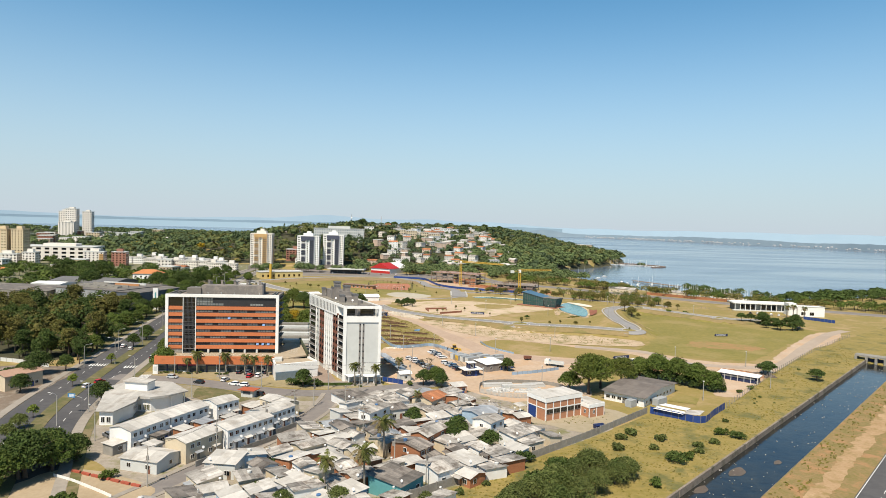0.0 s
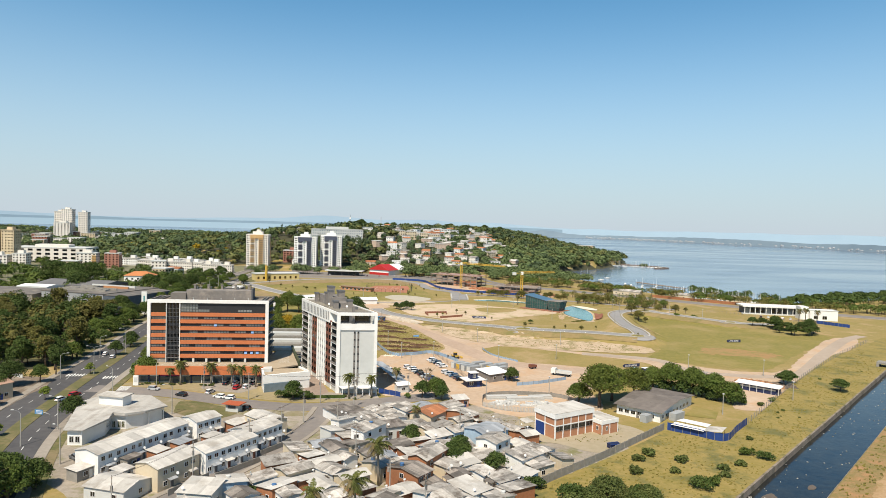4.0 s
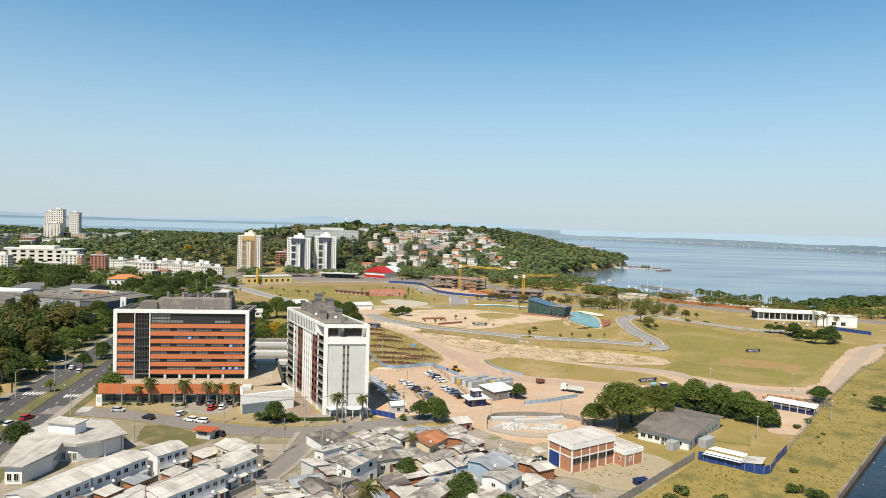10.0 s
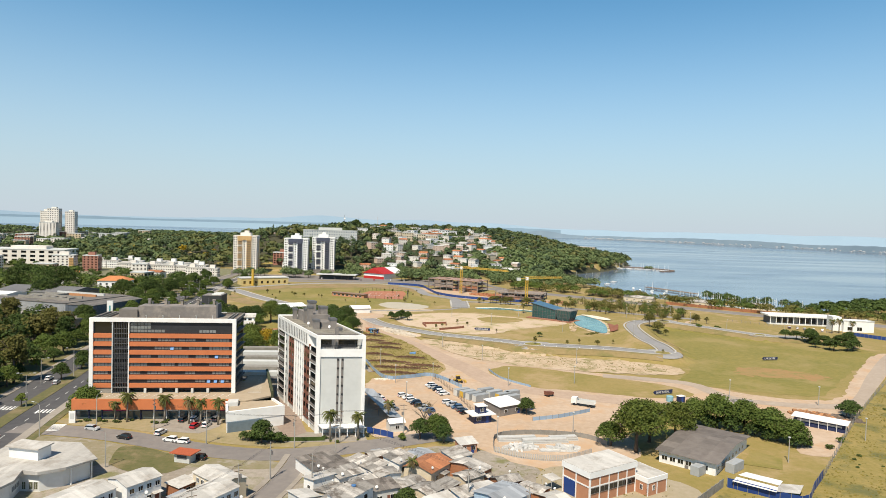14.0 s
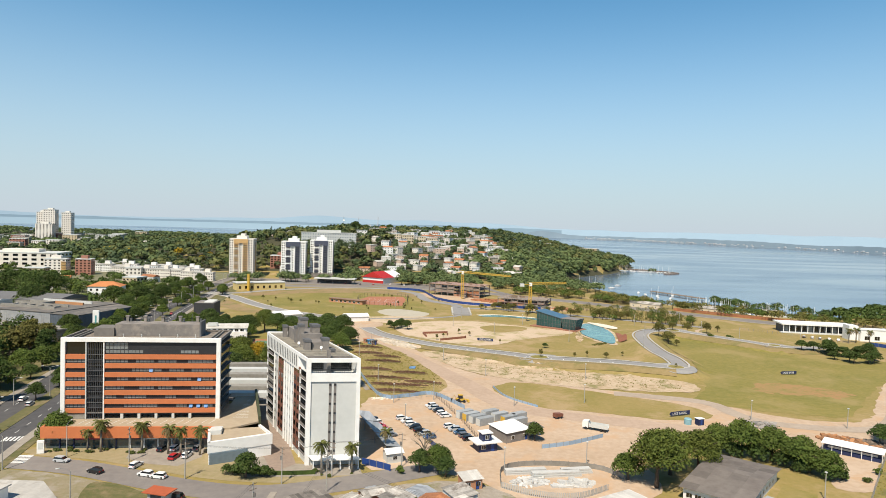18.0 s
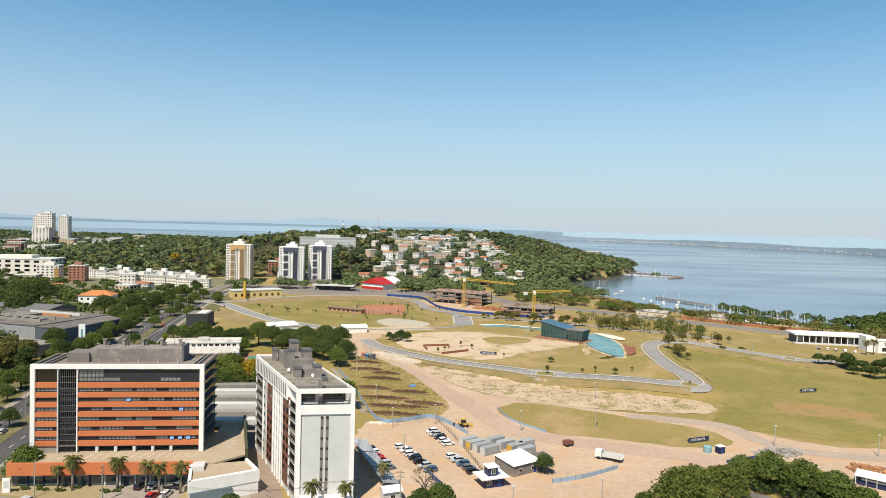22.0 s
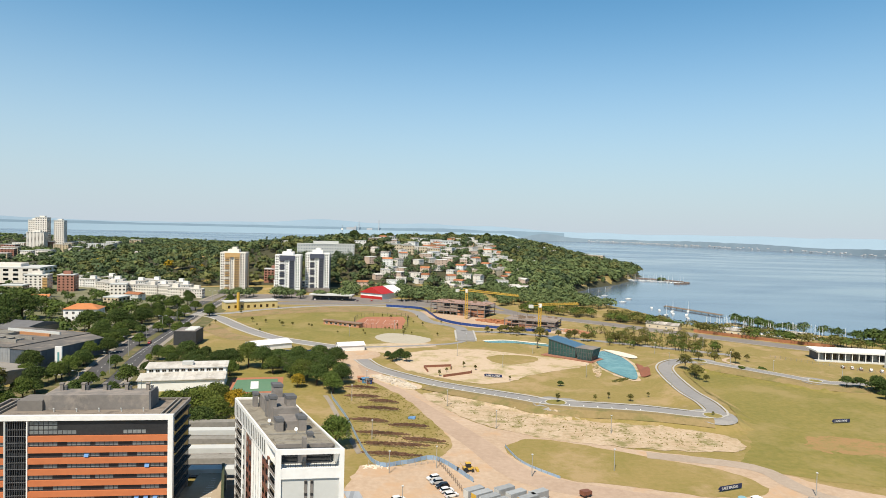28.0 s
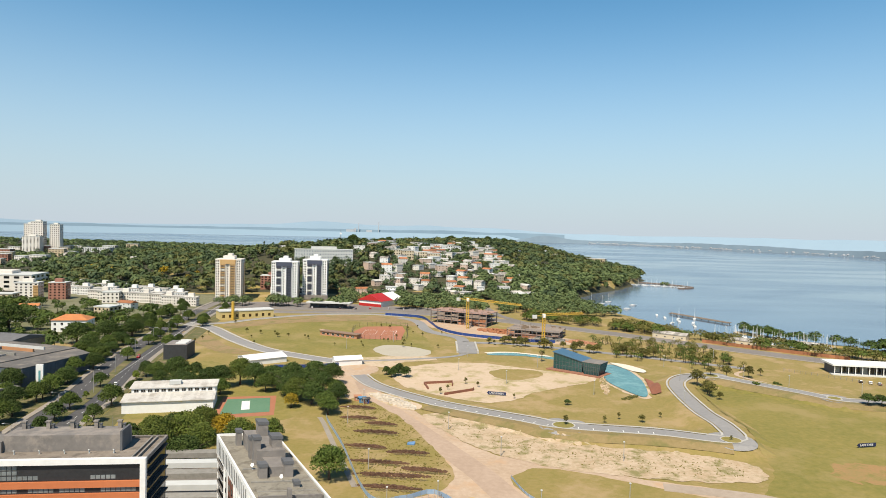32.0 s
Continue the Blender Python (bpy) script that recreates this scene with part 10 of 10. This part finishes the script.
L = spline([(300, 1245), (350, 1232), (395, 1205), (424, 1165), (428, 1142), (414, 1126), (398, 1120)], 6)
for i in range(len(L) - 1):
    a = math.degrees(math.atan2(L[i + 1][1] - L[i][1], L[i + 1][0] - L[i][0]))
    part("rock_run", Shape().prism([(0, -3.2), (6.6, -3.2), (6.6, 3.2), (0, 3.2)], -3, 1.6 + 0.5 * noise.noise((i * 1.1, 0, 0))), mat("breakwater_rock", (0.216, 0.160, 0.128), (0.152, 0.116, 0.092), 3, 0.95, 0.5), bk, at=pose(L[i][0], L[i][1], WATER_Z, 0, 0, a))
woods_mass("breakwater_tree", "single round tree on the breakwater", [(402, 1196), (406, 1190)], M_LEAF, 160, 90, 4, 5, 9, 10, 0.8)
jt = thing("jetty", "old timber jetty in the near marina", "jetty")
part("deck", Shape().prism([(262, 806), (268, 812), (300, 742), (294, 738)], WATER_Z + 1.2, WATER_Z + 1.6), M_WOOD, jt)
for i in range(10):
    p = Vector((265, 808)).lerp(Vector((297, 741)), i / 9)
    part("pile", Shape().tube([(p.x, p.y, WATER_Z - 3), (p.x, p.y, WATER_Z + 1.2)], 0.35, 6), M_WOOD, jt)
for x, y, w in ((196, 628, 26), (240, 606, 20), (285, 590, 18)):
    house(x, y, w, 9, 3.6, -38, "gable", M_CREAM, M_FIBRO, 1.8, "low boat-club house with pitched roof", "club_house", 4, 1, extra=False)
fence("quay_wall", "low red-brick wall beside the marina", [(214, 612), (240, 590), (262, 572), (290, 552)], 2.4, M_BRICK, 3.0, False)

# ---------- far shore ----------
# haze of distance is put into these far colours, with a faint glow
M_FAR = mat("painted_haze_shore", (0.150, 0.195, 0.230), (0.120, 0.165, 0.200), 120, 1.0, 0, emit=0.30)
M_FAR2 = mat("painted_haze_hills", (0.225, 0.300, 0.355), (0.210, 0.280, 0.335), 300, 1.0, 0, emit=0.40)


def far_ridge(name, label, a0, a1, dist, base, amp, seed, material, rough=1.0):
    s = Shape()
    n = 160
    for i in range(n + 1):
        a = radians(a0 + (a1 - a0) * i / n)
        d = dist(math.degrees(a))
        x, y = math.sin(a) * d, math.cos(a) * d
        hgt = base(math.degrees(a)) + amp * (noise.noise((i * (a1 - a0) * 0.0014, seed, 0)) + 0.5) + rough * 3 * noise.noise((i * 0.4, seed, 5))
        s.v += [(x * 0.995, y * 0.995, WATER_Z - 2), (x, y, max(WATER_Z + 3, hgt)), (x * 1.01, y * 1.01, WATER_Z - 2)]
    for i in range(n):
        for j in range(2):
            s.f.append((i * 3 + j, i * 3 + j + 1, (i + 1) * 3 + j + 1, (i + 1) * 3 + j)), s.k.append(0)
    return solid(name, s, material, label, "backdrop", kind="structure")


def swell(a, base, humps):
    """Height of the far land at a bearing: a base with rounded humps (bearing, width, height)."""
    return base + sum(h * math.exp(-((a - c) / w) ** 2) for c, w, h in humps)


HUMPS = [(-34, 5, 10), (-22, 6, -4), (-16, 5, 8), (-8.5, 3.6, 44), (-3, 3, 10), (0.5, 3, 26), (6, 4, 18), (20, 8, -6)]
far_ridge("backdrop_shore", "far shore of the lake, blue haze painted into its colour", 7, 44, lambda a: min(4600, 4600 - max(0, a - 14) * 58), lambda a: swell(a, 17, [(10.5, 1.5, 22), (24, 4, 6), (35, 4, 5)]) * min(1, max(0, a - 7) / 2.4), 6, 3.0, M_FAR, 1.0)
# added upright strip, its hazy lake colour painted and glowing, for the water farther out
far_ridge("backdrop_water", "upright strip painted as the pale far reach of the lake", -47, 9, lambda a: 4830, lambda a: 35 * min(1, (9 - a) / 2), 0, 8.0, mat("painted_haze_water", (0.200, 0.275, 0.330), (0.210, 0.285, 0.340), 300, 1.0, 0, emit=0.30), 0.0)
far_ridge("backdrop_coast", "wooded coast across the lake, haze painted into its colour", -47, 12, lambda a: 4860, lambda a: swell(a, 46, [(-8, 5, 6), (2, 4, 8)]), 7, 2.2, mat("painted_haze_coast", (0.150, 0.210, 0.255), (0.130, 0.185, 0.230), 300, 1.0, 0, emit=0.33), 0.8)
far_ridge("backdrop_hills", "hills on the horizon, pale blue haze painted into their colour", -47, 47, lambda a: 4890, lambda a: swell(a, 58, HUMPS), 9, 5.5, M_FAR2, 1.0)
s = Shape()
g = random.Random(8)
for i in range(230):
    a = radians(g.choice([g.uniform(14, 19), g.uniform(19, 25), g.uniform(25, 40)]))
    d = min(4555, 4555 - max(0, math.degrees(a) - 14) * 58)
    x, y = math.sin(a) * d, math.cos(a) * d
    w = g.uniform(2, 6)
    zz = WATER_Z + g.uniform(1, 9)
    s.box(x - w, y - 4, zz, x + w, y + 4, zz + g.uniform(2.5, 5.5))
# white walls dulled by painted haze and lifted by a weak glow
solid("backdrop_town", s, mat("painted_haze_buildings", (0.420, 0.430, 0.440), None, 30, 1, 0, emit=0.14), "distant white town on the far shore, haze painted into its colour", "backdrop", kind="structure")
s = Shape()
for a, h, w in ((-3.9, 108, 5), (-5.6, 98, 4), (-6.3, 52, 60), (-4.7, 50, 40), (-5.9, 62, 12)):
    x, y = math.sin(radians(a)) * 4836, math.cos(radians(a)) * 4836
    s.box(x - w / 2, y, 20, x + w / 2, y + 10, h)
solid("backdrop_chimneys", s, MATS["painted_haze_buildings"], "distant power station chimneys, pale haze painted into their colour", "backdrop", kind="structure")

# ---------- tufts of grass and weeds ----------
def tufts(name, label, outline, n, size, leaf, seed):
    gg = np.random.default_rng(seed)
    lo, hi = np.min(outline, 0), np.max(outline, 0)
    P = np.stack([gg.uniform(lo[0], hi[0], n * 4), gg.uniform(lo[1], hi[1], n * 4)], 1)
    P = P[inside(P, outline)]
    dn = np.array([noise.noise((x * 0.12, y * 0.12, seed)) for x, y in P])
    P = P[dn > gg.uniform(-0.6, 0.5, len(P))][:n]
    z = height(P) + 0.12
    a = gg.uniform(-0.9, 0.9, len(P))
    s = size * (0.5 + gg.random(len(P)))
    d = np.stack([np.cos(a), np.sin(a)], 1) * s[:, None]
    lean = gg.normal(size=(len(P), 2)) * s[:, None] * 0.5 + np.array([0.35, 0.9]) * s[:, None]
    B0, B1 = P - d * 0.6, P + d * 0.6
    V = np.stack([np.c_[B0, z], np.c_[B1, z], np.c_[B1 + lean, z + s * 0.5], np.c_[B0 + lean * 0.6, z + s * 0.35]], 1).reshape(-1, 3)
    return tagged(new(name, quick_mesh(name, V, np.arange(len(V)).reshape(-1, 4), leaf)), label, "grass", "", "stuff")


M_TUFT = mat("dry_tuft", (0.250, 0.196, 0.040), (0.200, 0.158, 0.032), 4, 0.9, 0, island=0.2, trans=0.4)
M_TUFTG = mat("green_tuft", (0.150, 0.138, 0.024), (0.210, 0.172, 0.034), 4, 0.9, 0, island=0.2, trans=0.4)
BANK = [canal_xy(-60, -1), canal_xy(230, -1), (240, 362), (160, 284), (108, 222), (91, 204), (78, 210), (26, 162), (0, 140), (-10, 122)]
tufts("bank_tufts", "tall dry yellow grass tufts on the bank", BANK, 9000, 0.34, M_TUFT, 1)
tufts("bank_weeds", "green weeds among the dry bank grass", BANK, 4000, 0.36, M_TUFTG, 2)
tufts("far_bank_tufts", "dry grass tufts on the far bank", [canal_xy(-60, CANAL_W + 1), canal_xy(-60, 22), canal_xy(230, 22), canal_xy(230, CANAL_W + 1)], 6000, 0.4, M_TUFTG, 3)
tufts("plot_weeds", "weeds on the rough plot", [(-15, 324), (4, 326), (12, 342), (4, 372), (-8, 404), (-26, 434), (-36, 428), (-36, 398), (-29, 370)], 1600, 0.35, M_TUFTG, 4)
tufts("scarp_weeds", "weeds scattered on the sand slope", [(6, 402), (22, 374), (42, 356), (90, 342), (118, 342), (112, 358), (70, 370), (48, 382), (20, 402)], 600, 0.32, M_TUFTG, 5)
tufts("yard_weeds", "weeds in yards and along walls", [(-24, 222), (-25, 206), (-29, 194), (-35, 178), (-20, 150), (20, 160), (34, 200), (60, 200), (66, 220), (34, 226), (10, 228), (-10, 226)], 900, 0.25, M_TUFTG, 6)

# floating litter and mud banks in the canal
g = random.Random(21)
s = Shape()
for i in range(170):
    x, y = canal_xy(g.uniform(-20, 225), CANAL_W * g.random())
    r = g.uniform(0.06, 0.24)
    s.box(-r, -r * 0.6, -0.03, r, r * 0.6, 0.08, m=pose(x, y, -1.38, g.uniform(-10, 10), g.uniform(-10, 10), g.uniform(0, 360)))
solid("floating_litter", s, mat("litter", (0.448, 0.432, 0.400), (0.240, 0.208, 0.160), 0.6, 0.8, 0, island=0.5), "pale litter floating on the canal", "litter", kind="stuff")
for q, w, r in ((28, 4.5, 4.0), (44, 10, 2.0), (9, 2.2, 3.0)):
    x, y = canal_xy(q, w)
    solid("mud_bank", Shape().prism([(r * math.cos(a) * (1 + 0.2 * math.sin(3 * a)), 0.45 * r * math.sin(a)) for a in np.linspace(0, 6.0, 16)], -0.3, 0.06), mat("wet_mud", (0.128, 0.100, 0.076), (0.088, 0.068, 0.052), 1, 0.7, 0.3), "low mud bank in the canal water", "mud", pose(x, y, -1.4, 0, 0, 46))
# small square by the avenue
sq = thing("bench_row", "rows of red concrete benches in the small square", "bench")
for i in range(7):
    part("bench", Shape().box(-1.3, -0.3, 0, 1.3, 0.3, 0.5), mat("bench_red", (0.384, 0.088, 0.048), None, 1, 0.8), sq, at=pose(-82 + i * 2.9, 154.5 - i * 1.25, 0.1, 0, 0, -24))
sheet("square_floor", [(-92, 146), (-84, 157), (-62, 148), (-60, 140), (-74, 132), (-90, 136)], mat("square_earth", (0.400, 0.308, 0.200), (0.320, 0.240, 0.144), 2, 0.95, 0.2), 0.08, 4, rag=0.6, label="bare earth floor of the small square")
fence("square_wall", "low white wall round the square", [(-86, 152), (-80, 149), (-72, 144), (-66, 140)], 0.8, M_WHITE, 2.0, False)
for x, y, k, sc in ((-96, 166, "broad2", 0.9), (-88, 162, "bush3", 1.0), (-102, 150, "broad2", 1.0), (-94, 143, "broad1", 1.0), (-104, 142, "broad3", 0.8), (-70, 158, "bush1", 0.7)):
    plant(k, x, y, sc)
bl = thing("guide_sign", "blue road guide sign on a bent pole", "road sign", pose(-104.5, 200, 0, 0, 0, 78))
part("pole", Shape().tube([(0, 0, 0), (0, 0, 5.4), (0, 2.8, 6.0)], 0.1, 6), M_STEEL, bl)
part("board", Shape().box(-0.05, 2.4, 5.2, 0.05, 5.0, 6.5), mat("sign_blue", (0.040, 0.208, 0.448), None, 1, 0.5, 0), bl)
for i in range(3):
    part("lettering_bar", Shape().box(-0.08, 2.7, 5.4 + i * 0.35, -0.05, 4.6, 5.55 + i * 0.35), M_WHITE, bl)
ks = thing("kiosk", "small kiosk with orange-red flat roof", "kiosk", pose(-60, 225, 0.1, 0, 0, -15))
part("wall", Shape().box(-2.2, -1.4, 0, 2.2, 1.4, 2.4), M_LGREY, ks)
part("roof", Shape().box(-3.2, -2.2, 2.4, 3.2, 2.2, 2.6), mat("kiosk_red", (0.448, 0.104, 0.040), None, 1, 0.7), ks)
part("hatch", Shape().box(-1.4, -1.45, 1.0, 1.4, -1.38, 2.0), M_DGREY, ks)
tg = thing("totem_sign", "small white totem sign by the forecourt", "sign", pose(-104.5, 254.5, 0.1, 0, 0, 10))
part("slab", Shape().box(-0.9, -0.25, 0, 0.9, 0.25, 3.6), M_WHITE, tg)
part("panel", Shape().box(-0.6, -0.28, 1.2, 0.6, -0.25, 3.0), M_LGREY, tg)

# shade trees round the square and along the near avenue
for x, y, k, sc in ((-90, 158, "broad3", 0.8), (-86, 162, "broad2", 0.9), (-95, 154, "broad2", 1.15), (-112, 176, "scrub1", 0.6), (-115, 186, "scrub1", 0.6), (-117, 196, "small", 0.9), (-143, 236, "broad3", 0.7), (-138, 224, "broad2", 0.9), (-147, 250, "broad3", 0.75), (-140, 256, "broad2", 0.8),
                    (-141, 268, "tall2", 0.6), (-146, 276, "tall2", 0.7), (-152, 280, "tall1", 0.75), (-160, 278, "tall2", 0.8), (-172, 281, "tall2", 0.8), (-186, 283, "tall1", 0.8), (-200, 284, "tall2", 0.85), (-214, 286, "tall2", 0.85), (-107, 268, "broad3", 0.65), (-110, 278, "broad2", 0.9),
                    (-136, 306, "broad2", 0.8), (-140, 330, "broad2", 0.9), (-118, 318, "broad2", 0.9), (-121, 340, "broad1", 0.8)):
    plant(k, x, y, sc, group="shade trees by the avenue")
for x, y, sc in ((-17, 137, 0.7), (-4, 133, 0.6), (2, 139, 0.45), (-36, 142, 0.5), (-29, 136, 0.6)):
    plant("scrub1", x, y, sc, group="garden trees among the shacks")

for i, (x, y) in enumerate(((-177, 452), (-180, 462), (-184, 474), (-180, 486), (-188, 496), (-186, 508), (-194, 518), (-190, 530), (-198, 540), (-200, 556), (-176, 442), (-172, 420), (-176, 410), (-170, 400), (-168, 388))):
    plant(("broad3", "broad2", "broad1")[i % 3], x, y, 0.8 + 0.1 * (i % 3), group="shade trees by the avenue")
gw = random.Random(52)
for x, y, k, sc in ((-127, 466, "broad3", 1.0), (-136, 462, "broad1", 1.1), (-119, 470, "broad2", 1.1), (-131, 456, "broad2", 1.0), (-205, 520, "broad1", 1.0), (-208, 536, "broad3", 0.9), (-214, 552, "broad1", 1.0), (-186, 545, "broad2", 1.0), (-181, 560, "broad1", 0.8),
                    (-196, 440, "broad3", 0.9), (-188, 424, "broad1", 0.9), (-206, 572, "broad2", 1.1), (-222, 585, "broad3", 0.9), (-236, 590, "broad1", 1.0), (-188, 590, "broad2", 0.9), (-194, 612, "broad1", 0.9), (-210, 630, "broad3", 0.9), (-224, 640, "broad1", 1.0), (-240, 640, "broad2", 1.0)):
    plant(k, x, y, sc, group="shade trees by the avenue")
sheet("school_lawn", [(-136, 400), (-128, 398), (-60, 398), (-50, 440), (-48, 500), (-70, 500), (-100, 500), (-134, 512), (-134, 450)], M_GREEN, 0.045, 8, rag=1.5, label="green lawn round the white school", category="grass")

th = scatter(150, (126, 200, 512, 604), lambda P: (seg_dist(P, LOOP)[0] > 9) & (seg_dist(P, RIV)[0] > 16) & (P[:, 1] > 640 - 0.75 * P[:, 0]), 61)
for i, m_ in enumerate((M_LEAFO, M_LEAF)):
    woods_mass("park_thicket", "light olive trees planted behind the pond", th[i::2], m_, 120, 62 + i, 1.4, 3.0, 3.5, 6.5, 0.62)
# roof bays of the large warehouse
rb = thing("roof_bay_wall", "low walls and beams on the warehouse roof", "roof bay", pose(-262, 466, 9.8, 0, 0, -17))
for i, (a, b, c, d, m_) in enumerate(((4, 30, 20, 30.7, M_CONC), (4, 20, 44, 20.7, M_CONC), (4, 10, 44, 10.7, M_CONC), (22, 31, 44, 32, mat("orange_parapet", (0.448, 0.216, 0.096), (0.368, 0.176, 0.080), 2, 0.85, 0.1)), (22, 20.8, 22.7, 31, M_CONC), (6, 38, 44, 38.7, M_LGREY))):
    part("bay_wall", Shape().box(a, b, 0, c, d, 1.5), m_, rb)
for i in range(6):
    part("roof_beam", Shape().box(6 + i * 6.5, 12, 0, 7.2 + i * 6.5, 19, 0.9), M_FIBRO, rb)
